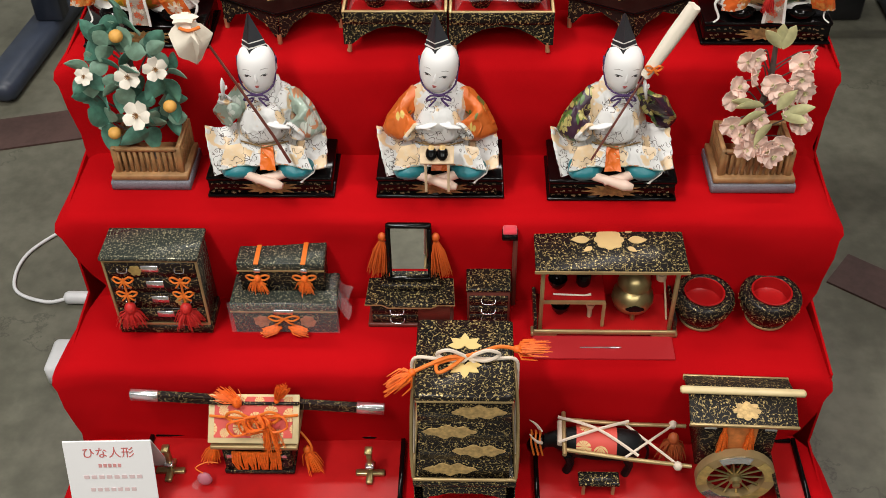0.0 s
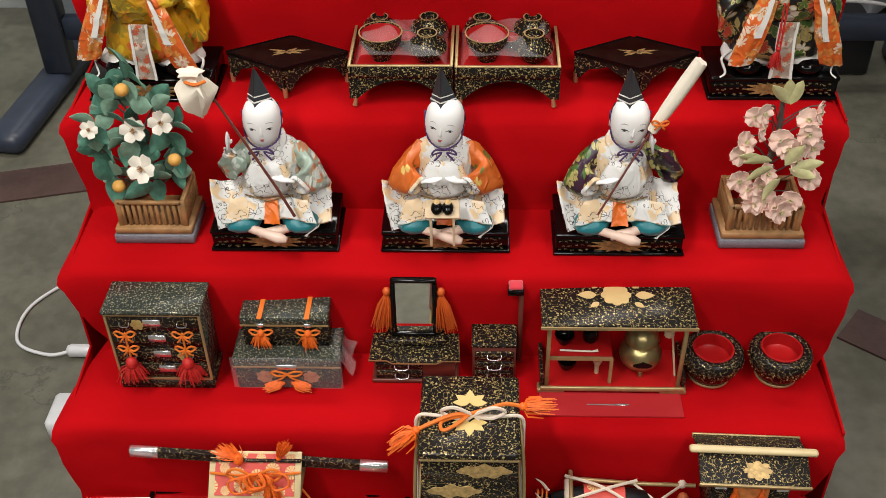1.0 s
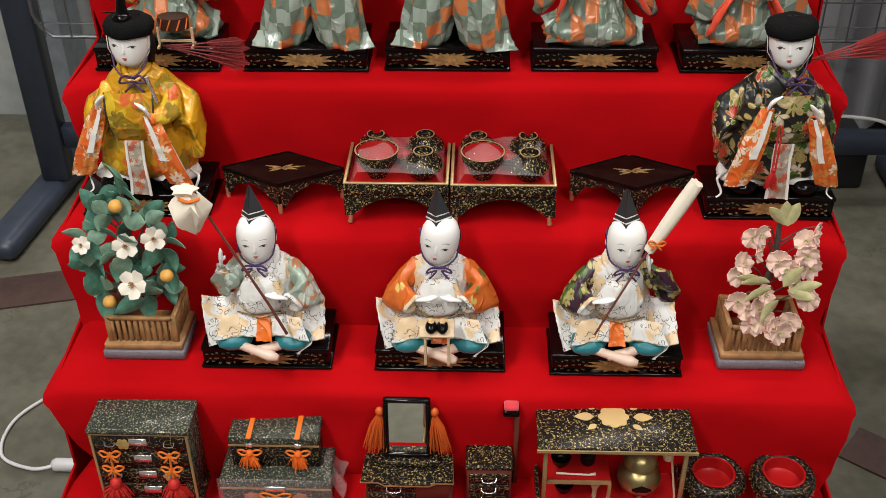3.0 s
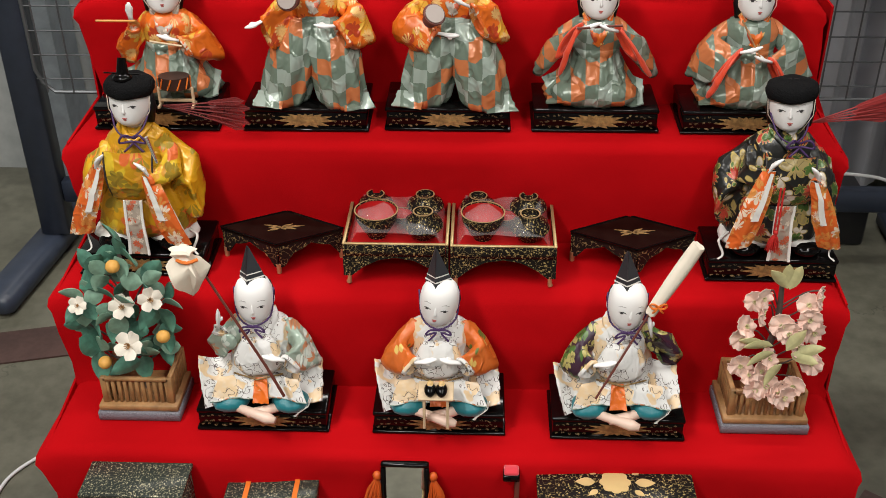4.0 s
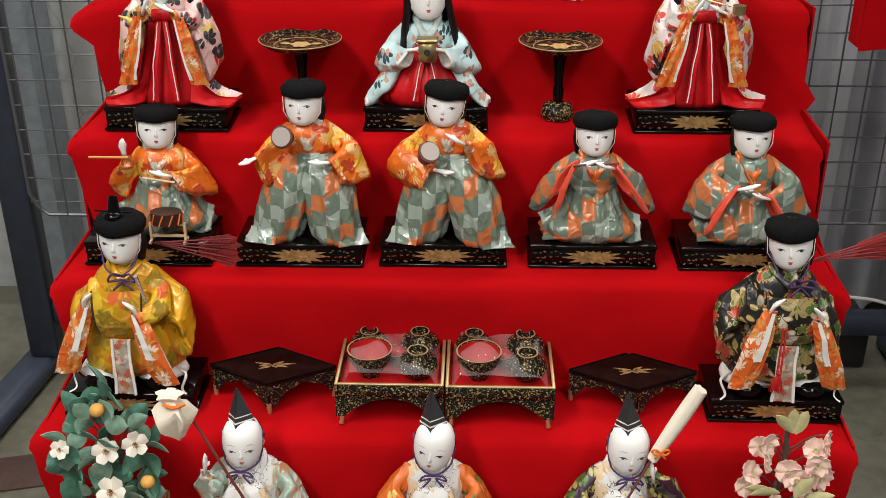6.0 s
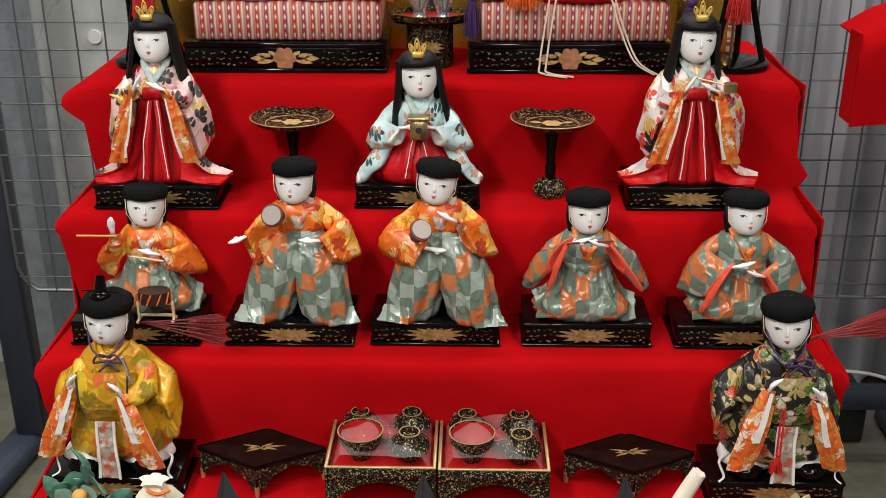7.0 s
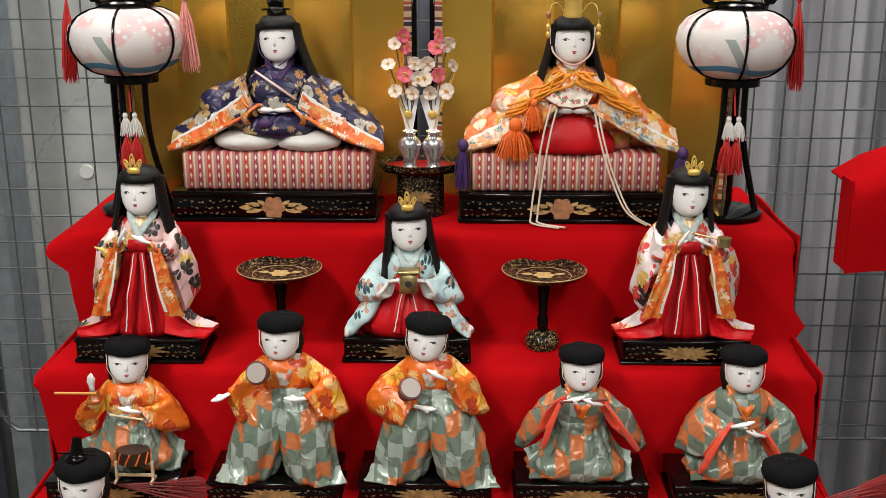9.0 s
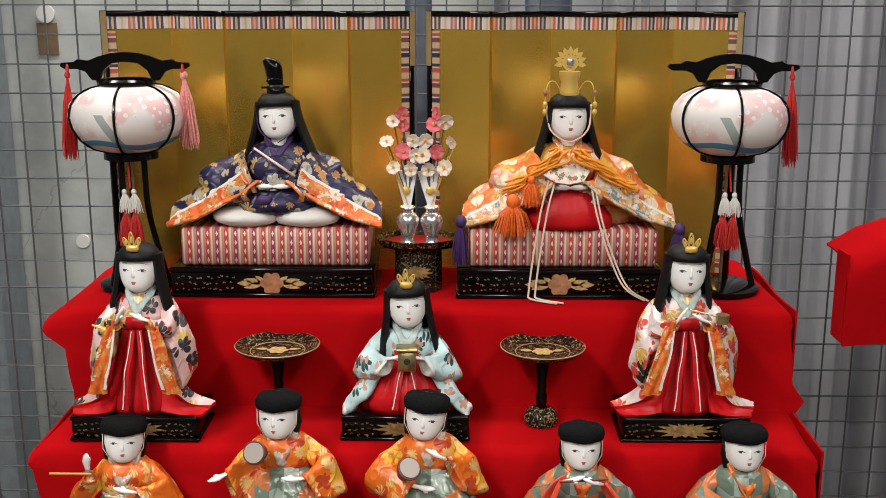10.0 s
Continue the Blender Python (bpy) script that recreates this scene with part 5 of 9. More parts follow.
def big_stand(x):
    w, d, h = 0.285, 0.135, 0.042
    ob = thing("doll_stand", T(x, 0.522 + d / 2, tier_z(1) + 0.0035), "wide black lacquer doll stand with gold peony on the front", "doll stand", "wide doll stands")
    Mesh().box((0, 0, 0.003), (w, d, 0.006), BLACK, bevel=0.0015).part("plinth", ob)
    Mesh().box((0, 0, h / 2), (w - 0.007, d - 0.007, h - 0.004), BLACK, bevel=0.001).part("body", ob)
    Mesh().box((0, 0, h - 0.004), (w - 0.003, d - 0.003, 0.008), BLACK, bevel=0.002).part("top_board", ob)
    m0 = T(0, -(d - 0.007) / 2 - 0.0003, h * 0.47)
    g = Mesh().plate(flower_outline(0.0165, 6, 0.22), 0.0006, mat_peony, m0 @ T(0, -0.0004, 0))
    g.part("gold_peony", ob, "reddish gold painted peony")
    lv = Mesh()
    for s in (-1, 1):
        for a, l, o in ((12, 0.028, 0.012), (-14, 0.028, 0.012), (40, 0.016, 0.010), (0, 0.022, 0.026)):
            r = math.radians(a)
            lv.plate([(s * (o + px * math.cos(r) - pz * math.sin(r)), px * math.sin(r) + pz * math.cos(r)) for px, pz in leaf_outline(l, 0.0042, 6)], 0.0006, OLDGOLD, m0)
    lv.part("gold_leaf", ob, "painted gold leaves")
    scatter_marks(w - 0.02, h * 0.7, 12, 5, m0, 0.052).part("gold_scroll", ob, "tiny gold scroll marks")["kind"] = "stuff"
    cu = Mesh().box((0, 0, 0), (0.258, 0.118, 0.053), CUSH, bevel=0.003).thing("patterned_mat", T(x + 0.004, 0.522 + 0.012 + 0.059, tier_z(1) + 0.0035 + h + 0.027), "thick mat edged in striped red brocade", "doll mat", "doll mats")
    return ob
mat_peony = mat("reddish_gold_paint", (0.42, 0.20, 0.10), 0.45, metal=0.3, vary=0.3, vscale=150)
big_stand(-0.210)
big_stand(0.186)
CZ = tier_z(1) + 0.0035 + 0.042 + 0.0535
def noble(x, y, label, outer, lining, emperor):
    me = Mesh()
    if emperor:
        for s in (-1, 1): me.ball((s * 0.042, -0.034, 0.013), (0.046, 0.025, 0.0145), WHITESILK, 20, 9)
    else:
        me.rings([(0, -0.030, 0.0, 0.062, 0.028), (0, -0.032, 0.016, 0.060, 0.029, 0.03), (0, -0.026, 0.040, 0.040, 0.025, 0.03), (0, -0.016, 0.062, 0.026, 0.018)], REDSILK, 30, 7, 0.03)
    me.rings([(0, 0.012, 0.0, 0.098, 0.042), (0, 0.010, 0.018, 0.104, 0.044, 0.03), (0, 0.008, 0.042, 0.074, 0.040, 0.03), (0, 0.008, 0.070, 0.050, 0.032, 0.03), (0, 0.010, 0.092, 0.043, 0.026, 0.02), (0, 0.011, 0.107, 0.032, 0.020), (0, 0.012, 0.115, 0.013, 0.012)], outer, 48, 7, 0.02)
    if emperor: me.rings([(0, -0.026, 0.024, 0.052, 0.034), (0, -0.026, 0.034, 0.054, 0.035, 0.04), (0, -0.020, 0.052, 0.040, 0.028, 0.03), (0, -0.012, 0.066, 0.030, 0.020)], outer, 36, 7, 0.03)
    for s in (-1, 1): me.ball((s * (0.094 if s > 0 or not emperor else 0.086), 0.010, 0.026), (0.044, 0.028, 0.029), outer, 18, 10)
    me.ball((0, -0.020, 0.074), (0.036, 0.022, 0.022), outer if emperor else EMPBROC, 18, 9)
    for s in (-1, 1):
        sleeve(me, [(s * 0.034, 0.010, 0.102), (s * 0.076, -0.002, 0.066), (s * 0.022, -0.046, 0.058)], (0.040, 0.050, 0.036), (0.020, 0.026, 0.014), outer, lining, (s * 0.7, 0.0, -1), palm=(-s * 0.9, -0.2, -0.02))
        # spreading lower sleeve with layered edges
        for n, (m, dy, dz) in enumerate(((outer, 0.0, 0.0), (WHITESILK, -0.003, -0.004), (lining, -0.006, -0.007))):
            g = []
            for i in range(11):
                u = i / 10
                e = 1.0 - 0.02 * n
                base = Vector((s * (0.030 + 0.116 * u), -0.046 + 0.010 * u + dy, 0.060 - 0.050 * u ** 0.8 + dz))
                top = Vector((s * (0.050 + 0.088 * u), 0.004 + 0.014 * u, 0.098 - 0.080 * u ** 0.9 - 0.006 * n))
                g.append([base.lerp(top, v) + Vector((0, -0.016 * math.sin(math.pi * v) * (1 - 0.5 * u), 0.014 * math.sin(math.pi * v))) for v in (j / 6 for j in range(7))])
            me.sheet(g, 0.004, m)
        me.tube(smooth_path([(s * 0.030, -0.052, 0.056), (s * 0.070, -0.056, 0.034), (s * 0.110, -0.053, 0.014), (s * 0.146, -0.044, 0.004)], 5), [0.004 + 0.005 * i / 15 for i in range(16)], lining, 10, flat=0.55)
    collar(me, (0, 0.008), 0.115, PURPLE if emperor else ORANGEWHITE, 0.016, 0.030)
    head(me, (0, 0.004, 0.147), 1.13, "long", 5, -4 if emperor else 3, -3 if emperor else 0, flare=0.026 if emperor else 0.022, length=0.080)
    if emperor:
        me.rings([(0, 0.002, 0.176, 0.0135, 0.013), (-0.001, 0.003, 0.186, 0.0130, 0.012), (-0.002, 0.006, 0.191, 0.0105, 0.010)], BLACK, 20)
        me.rings([(-0.002, 0.007, 0.186, 0.0105, 0.0095), (-0.003, 0.009, 0.202, 0.0115, 0.008), (-0.005, 0.010, 0.214, 0.0125, 0.007), (-0.008, 0.010, 0.222, 0.0115, 0.006), (-0.011, 0.010, 0.226, 0.006, 0.004)], BLACK, 20)
        me.tube([(-0.020, -0.002, 0.187), (0.018, -0.002, 0.188)], 0.0016, BLACK, 6)
        me.tube(smooth_path([(-0.012, -0.008, 0.196), (0.0, -0.004, 0.199), (0.010, -0.002, 0.196)], 3), 0.0014, BLACK, 6)
        for s in (-1, 1): me.tube(smooth_path([(s * 0.018, 0.0, 0.180), (s * 0.027, -0.004, 0.160), (s * 0.024, -0.008, 0.130), (s * 0.004, -0.026, 0.114)], 4), 0.0008, PURPLE, 5)
        me.tube([(-0.024, -0.052, 0.110), (0.030, -0.052, 0.072)], [0.0036, 0.0045], PALEPINK, 8, flat=0.4)      # sceptre
        me.tube([(-0.040, -0.044, 0.080), (-0.024, -0.056, 0.050)], [0.006, 0.004], WOOD, 8, flat=0.35)
        me.ball((-0.012, -0.058, 0.040), (0.012, 0.006, 0.007), PURPLE, 10, 6); me.ball((0.006, -0.052, 0.026), (0.012, 0.006, 0.008), PURPLE, 10, 6)
        me.plate([(-0.02, -0.011), (0.004, -0.013), (0.020, -0.004), (0.022, 0.010), (-0.01, 0.012)], 0.003, NAVYBROC, T(0, -0.049, 0.064) @ rot(-14, 0, 0))
    else:
        me.tube(smooth_path([(-0.030, 0.0, 0.165), (-0.026, -0.012, 0.132), (0, -0.022, 0.116), (0.026, -0.012, 0.132), (0.030, 0.0, 0.165)], 4), 0.0014, PALEPINK, 6)
        # orange cords over breast and arms
        for q in range(20):
            r1 = random.Random(q)
            s = -1 if q % 2 else 1
            pts = [(s * r1.uniform(0.0, 0.03), -0.042 - r1.uniform(0, 0.006), 0.106)]
            for w in range(5): pts.append((s * (0.012 + 0.018 * w + r1.uniform(-0.012, 0.012)), -0.056 - r1.uniform(0, 0.008) + 0.003 * w, 0.104 - 0.012 * w + r1.uniform(-0.008, 0.008)))
            me.tube(smooth_path(pts, 4), 0.0019, CORDYEL, 6)
        me.plate([(-0.034, -0.002), (-0.020, -0.013), (0.0, -0.016), (0.020, -0.012), (0.030, 0.004), (0.020, 0.012), (0.0, 0.014), (-0.02, 0.009)], 0.004, FANMAT, T(-0.004, -0.058, 0.078) @ rot(-30, 0, 4))
    return me.thing("emperor_doll" if emperor else "empress_doll", T(x, y, CZ), label, "doll", "festival dolls", crumple=True)
PALEPINK = mat("pale_pink_paint", (0.72, 0.50, 0.44), 0.5)
ORANGECORD = mat("orange_cord", (0.74, 0.17, 0.015), 0.6, bump=0.4)
CORDYEL = mat("yellow_orange_cord", (0.78, 0.27, 0.015), 0.55, bump=0.4)
FANMAT = brocade("painted_fan", (0.70, 0.62, 0.52), [(0.10, 0.16, 0.08), (0.55, 0.08, 0.05)], 90, 0.30)
noble(-0.205, 0.586, "emperor doll in navy and gold brocade with tall black cap", NAVYBROC, ORANGEWHITE, True)
noble(0.198, 0.586, "empress doll in orange brocade with red skirt and long hair", EMPBROC, MULTIBROC, False)

# ---------------------------------------------------------------- small making helpers
def tassel(me, top, length, r, material, n=26, seed=0, lean=(0, 0)):
    q = random.Random(seed)
    t = Vector(top)
    me.ball(t, (r * 0.42, r * 0.42, r * 0.5), material, 8, 6)
    for i in range(int(n * 2.2)):
        a = q.uniform(0, 6.28); k = math.sqrt(q.uniform(0, 1)) * r * q.choice((0.9, 1, 1, 1.35))
        e = t + Vector((k * math.cos(a) + lean[0], k * math.sin(a) * 0.7 + lean[1], -length * q.uniform(0.82, 1.05)))
        mid = t.lerp(e, 0.4) + Vector((k * 0.25 * math.cos(a), k * 0.25 * math.sin(a), 0))
        me.tube([t, mid, e], [0.0008, 0.0008, 0.0004], material, 4)
    return me
def lathe(me, prof, material, c=(0, 0, 0), n=28, caps=(True, True)):
    x, y, z = c
    return me.rings([(x, y, z + h, max(r, 1e-4), max(r, 1e-4)) for r, h in prof], material, n, caps=caps)
def bow(me, c, w, h, r, material, facing=-1):
    x, y, z = c
    for s in (-1, 1):
        me.tube(smooth_path([(x, y, z), (x + s * w * 0.6, y + facing * 0.002, z + h * 0.9), (x + s * w, y, z + h * 0.35), (x + s * w * 0.55, y + facing * 0.002, z - h * 0.2), (x, y, z)], 5), r, material, 6)
        me.tube(smooth_path([(x, y, z), (x + s * w * 0.35, y + facing * 0.002, z - h * 0.7), (x + s * w * 0.6, y, z - h * 1.3)], 4), r, material, 6)
    return me
def put(k, x, y, dz=0.0, yaw=0): return T(x, y, tier_z(k) + 0.0035 + dz) @ rot(0, 0, yaw)

# ================================================================ bottom step
FILM = mat("clear_film", (1, 1, 1), 0.08, alpha=0.05, spec=0.8)
LABELINK = mat("red_brown_print", (0.55, 0.13, 0.12), 0.7)
GREYINK = mat("faded_print", (0.66, 0.50, 0.50), 0.7)
PALEINK = mat("pale_red_print", (0.62, 0.28, 0.27), 0.7)
CARD = mat("white_card", (0.80, 0.79, 0.79), 0.55)
sign = thing("name_card", T(-0.408, -0.2735, -0.2325) @ rot(-19, 0, 2), "folded white card with red printed Japanese title", "sign")
Mesh().box((0, 0, 0), (0.110, 0.0012, 0.114), CARD).part("card_front", sign)
Mesh().box((0, 0.0368, 0.0130), (0.110, 0.0012, 0.114), CARD, turn=rot(39, 0, 0)).part("card_back", sign)
def lettering(text, size, m, parent, material):
    cu = bpy.data.curves.new("lettering", "FONT")
    cu.body, cu.size, cu.align_x, cu.align_y, cu.extrude = text, size, "CENTER", "CENTER", 0.0002
    tmp = bpy.data.objects.new("lettering", cu)
    scene.collection.objects.link(tmp)
    bpy.context.view_layer.update()
    me = bpy.data.meshes.new_from_object(tmp.evaluated_get(bpy.context.evaluated_depsgraph_get()))
    bpy.data.objects.remove(tmp)
    me.materials.clear(); me.materials.append(material)
    ob = new("lettering", me); ob.parent = parent; ob.matrix_basis = m
    return tagged(ob, "printed words")
lettering("ひな人形", 0.0165, T(0, -0.0010, 0.040) @ rot(90, 0, 0), sign, LABELINK)
for z, w, x, h, n in ((0.022, 0.030, 0, 0.005, 5), (0.005, 0.076, 0.002, 0.005, 8), (-0.014, 0.060, 0, 0.005, 7)):
    bars = Mesh()
    for i in range(n): bars.box((x - w / 2 + w * (i + 0.5) / n, -0.0010, z), (w / n * 0.68, 0.0005, h), GREYINK if z < 0.02 else PALEINK)
    bars.part("print_bar", sign, "unreadable faded print")

def display_tray(x, y, w, d):
    ob = thing("display_tray", put(7, x, y), "black lacquer tray lined with red cloth", "tray", "red lined trays")
    Mesh().box((0, 0, 0.003), (w - 0.004, d - 0.004, 0.006), REDLAC).part("red_lining", ob)
    for sx in (-1, 1): Mesh().box((sx * (w / 2 - 0.003), 0, 0.006), (0.006, d, 0.012), BLACK, bevel=0.001).part("side_rim", ob)
    for sy in (-1, 1): Mesh().box((0, sy * (d / 2 - 0.003), 0.006), (w - 0.013, 0.006, 0.012), BLACK, bevel=0.001).part("rim", ob)
    return ob
display_tray(-0.218, -0.223, 0.348, 0.118)
display_tray(0.303, -0.222, 0.352, 0.118)

# palanquin
pq = thing("palanquin", put(7, -0.233, -0.204, 0.006), "small lacquer palanquin with floral red roof and long carrying pole", "palanquin")
for sx in (-1, 1):
    Mesh().box((sx * 0.036, -0.020, 0.030), (0.016, 0.008, 0.060), MAKIE_DARK, bevel=0.001).part("corner_post", pq)
    Mesh().box((sx * 0.036, 0.026, 0.030), (0.016, 0.008, 0.060), MAKIE_DARK, bevel=0.001).part("corner_post", pq)
    Mesh().box((sx * 0.043, 0.003, 0.026), (0.004, 0.040, 0.056), MAKIE_DARK).part("side_wall", pq)
    Mesh().box((sx * 0.033, -0.0252, 0.040), (0.012, 0.001, 0.006), SILVER).part("metal_fitting", pq)
Mesh().box((0, 0.003, 0.006), (0.092, 0.058, 0.006), MAKIE_DARK, bevel=0.001).part("floor_board", pq)
Mesh().box((0, 0.029, 0.026), (0.056, 0.004, 0.044), MAKIE_DARK).part("back_wall", pq)
Mesh().box((0, 0.003, 0.062), (0.112, 0.066, 0.006), BRASSEDGE, bevel=0.001).part("eave_frame", pq)
FLORAL = mat("red_floral_print", (0.62, 0.09, 0.06), 0.6)
def floral(m):
    c = coords(m)
    v = N(m, "ShaderNodeTexVoronoi", Scale=46); v.inputs["Randomness"].default_value = 0.55; L(m, c, v.inputs["Vector"])
    sub = N(m, "ShaderNodeVectorMath"); sub.operation = "SUBTRACT"; L(m, c, sub.inputs[0]); L(m, v.outputs["Position"], sub.inputs[1])
    sep = N(m, "ShaderNodeSeparateXYZ"); L(m, sub.outputs[0], sep.inputs[0])
    ang = math_node(m, "ARCTAN2", sep.outputs[1], sep.outputs[0])
    pet = math_node(m, "ABSOLUTE", math_node(m, "SINE", math_node(m, "MULTIPLY", ang, 6.0)))
    f = math_node(m, "MULTIPLY", math_node(m, "LESS_THAN", v.outputs["Distance"], 0.42), math_node(m, "GREATER_THAN", pet, 0.35))
    L(m, mix_col(m, f, (0.60, 0.07, 0.05), (0.70, 0.50, 0.22)), bsdf(m).inputs["Base Color"])
floral(FLORAL)
roof = Mesh().box((0, -0.021, 0), (0.116, 0.062, 0.004), BRIGHTCREAM := mat("cream_lacquer", (0.66, 0.52, 0.28), 0.4, vary=0.1), bevel=0.0008)
rf = roof.part("roof_slope", pq, "cream edged roof slope", T(0, 0.012, 0.104) @ rot(40, 0, 0))
Mesh().box((0, -0.019, 0.0027), (0.100, 0.052, 0.002), FLORAL).part("floral_cloth", rf, "red cloth with pale chrysanthemums")
Mesh().box((0, 0.019, 0), (0.116, 0.05, 0.004), MAKIE_DARK, bevel=0.0008).part("roof_slope", pq, "", T(0, 0.010, 0.105) @ rot(-40, 0, 0))
pole = Mesh().loft([[(x, y * 0.5, z) for y, z in ((-0.008, -0.006 - 0), (0.008, -0.006), (0.008, 0.006), (-0.008, 0.006))] for x in (-0.128, 0.128)], MAKIE_DARK, smooth=False).part("carrying_pole", pq, "", T(0.003, 0.016, 0.100) @ rot(0, 4.3, 0))
for sx in (-1, 1): Mesh().box((sx * 0.145, 0, 0), (0.036, 0.0095, 0.0135), SILVER, bevel=0.0008).part("silver_tip", pole, "silver metal pole tip")
fl = Mesh()
q = random.Random(3)
for i in range(26):
    x0 = -0.030 + 0.06 * i / 25
    fl.tube([(x0, -0.026, 0.050), (x0 + q.uniform(-1, 1) * 0.002, -0.029, 0.034), (x0 * 0.9 + q.uniform(-1, 1) * 0.003, -0.028, 0.016)], [0.0016, 0.0017, 0.001], ORANGE, 5)
fl.part("front_fringe", pq, "orange thread fringe")
kt = Mesh()
bow(kt, (0.004, -0.018, 0.104), 0.034, 0.022, 0.0019, ORANGECORD)
kt.tube(smooth_path([(-0.056, -0.004, 0.096), (-0.02, -0.012, 0.102), (0.02, -0.012, 0.102), (0.057, -0.002, 0.096)], 4), 0.0018, ORANGECORD, 6)
kt.tube(smooth_path([(0.056, 0.0, 0.06), (0.068, -0.010, 0.05), (0.070, -0.012, 0.036), (0.060, -0.012, 0.040)], 4), 0.0016, ORANGECORD, 6)
for n in range(7):
    r1 = random.Random(60 + n)
    cx, cy, cz2 = 0.010 + r1.uniform(-0.03, 0.03), -0.020 + r1.uniform(-0.006, 0.008), 0.104 + r1.uniform(-0.010, 0.008)
    kt.tube(smooth_path([(0.012, -0.016, 0.110), (cx - 0.012, cy - 0.004, cz2 + 0.006), (cx - 0.006, cy - 0.010, cz2 - 0.010), (cx + 0.012, cy - 0.008, cz2 - 0.004), (cx + 0.006, cy, cz2 + 0.008), (0.012, -0.016, 0.110)], 5), 0.0015, ORANGE, 6)
kt.part("orange_cord", pq, "tied orange silk cord")
for n, (top, ln, r, lean) in enumerate((((0.022, -0.022, 0.104), 0.046, 0.013, (0.004, -0.008)), ((-0.020, 0.004, 0.112), -0.010, 0.016, (-0.016, 0.006)), ((0.030, 0.008, 0.112), -0.026, 0.009, (0.010, 0.0)), ((0.064, -0.012, 0.038), 0.034, 0.013, (0.008, -0.006)), ((-0.058, -0.006, 0.040), 0.026, 0.012, (-0.006, -0.006)))):
    tassel(Mesh(), top, ln, r, ORANGE, 36, n, lean).part("tassel", pq, "orange silk tassel")
bag = Mesh().ball((0, 0, 0.012), (0.010, 0.006, 0.012), mat("pink_film_wrap", (0.62, 0.22, 0.28), 0.12, alpha=0.75), 10, 7).tube(smooth_path([(0, 0, 0.024), (-0.010, 0.004, 0.030), (0.004, 0.01, 0.034), (0.018, 0.012, 0.030)], 4), 0.0008, ORANGECORD, 5).tube([(-0.012, -0.004, 0.001), (0, 0, 0.020)], [0.007, 0.002], FILM, 6)
bag.thing("wrapped_charm", put(7, -0.302, -0.245, 0.006), "small pink film wrapped charm with orange cord", "charm")
for x in (-0.352, -0.088):
    tr = thing("pole_trestle", put(7, x, -0.226, 0.006), "small gilt cross-footed trestle with upright post", "trestle", "palanquin trestles")
    Mesh().box((0, 0, 0.003), (0.038, 0.009, 0.006), BRASS, bevel=0.0012).part("cross_foot", tr)
    Mesh().box((0, 0, 0.0035), (0.009, 0.036, 0.006), BRASS, bevel=0.0012).part("cross_foot", tr)
    Mesh().box((0, 0.004, 0.024), (0.007, 0.008, 0.040), BRASS, bevel=0.001).part("post", tr)
    Mesh().box((0, 0.002, 0.047), (0.010, 0.012, 0.005), BRASS, bevel=0.001).part("cap", tr)
    Mesh().box((0, 0.000, 0.018), (0.011, 0.010, 0.004), SILVER, bevel=0.001).part("band", tr)

# tall tied box on a footed base
bx = thing("tiered_food_box", put(7, 0.0365, -0.2345), "tall black and gold lacquer box tied with cords on footed base", "lacquer box")
bw, bd = 0.108, 0.116
for sx in (-1, 1):
    for sy in (-1, 1): Mesh().box((sx * 0.056, sy * 0.056, 0.040), (0.012, 0.012, 0.080), MAKIE, bevel=0.001).part("foot", bx)
Mesh().box((0, 0, 0.086), (0.126, 0.126, 0.012), MAKIE, bevel=0.0015).part("base_tray", bx)
Mesh().plate([(-0.062, 0), (0.062, 0), (0.062, -0.05), (0.050, -0.05), (0.044, -0.022), (0.02, -0.014), (-0.02, -0.014), (-0.044, -0.022), (-0.050, -0.05), (-0.062, -0.05)], 0.004, MAKIE, T(0, -0.060, 0.080)).part("apron", bx)
Mesh().box((0, -0.0615, 0.094), (0.126, 0.004, 0.0045), BRASSEDGE, bevel=0.001).part("front_rim", bx)
for sx in (-1, 1):
    Mesh().box((sx * 0.062, 0, 0.094), (0.004, 0.120, 0.0045), BRASSEDGE, bevel=0.001).part("side_rim", bx)
    Mesh().tube(smooth_path([(sx * 0.062, -0.060, 0.096), (sx * 0.063, -0.057, 0.140), (sx * 0.061, -0.034, 0.210), (sx * 0.056, 0.0, 0.248)], 5), 0.0022, BRASSEDGE, 8).part("carrying_frame", bx, "thin gilt frame rod")
zz = 0.0925
for layer, hgt in enumerate((0.036, 0.036, 0.036, 0.036)):
    b1 = Mesh().box((0, 0, zz + hgt / 2), (bw, bd, hgt - 0.0002), MAKIE, bevel=0.0005).part("box_layer", bx)
    s = -1 if round(zz * 1000) % 2 else 1
    pl = Mesh()
    sx = 0.017 if layer % 2 else -0.017
    o = [(sx + px, zz + hgt * 0.5 + pz) for px, pz in [(0.026 * math.cos(a) * (1 + 0.22 * math.cos(2 * a) ** 3), 0.0105 * math.sin(a) * (1 + 0.25 * math.sin(7 * a + layer))) for a in (2 * math.pi * i / 40 for i in range(40))]]
    pl.plate(o, 0.0008, OLDGOLD, T(0, -bd / 2 - 0.0004, 0)).part("gold_cloud", b1, "painted gold cloud")
    zz += hgt
lid = Mesh().box((0, 0, zz + 0.006), (bw + 0.006, bd + 0.006, 0.012), MAKIE, bevel=0.0035).part("lid", bx)
Mesh().box((0, -(bd + 0.006) / 2 - 0.0003, zz + 0.0035), (bw + 0.002, 0.0014, 0.0022), BRASSEDGE).part("gilt_edge", lid)
lz = zz + 0.0123
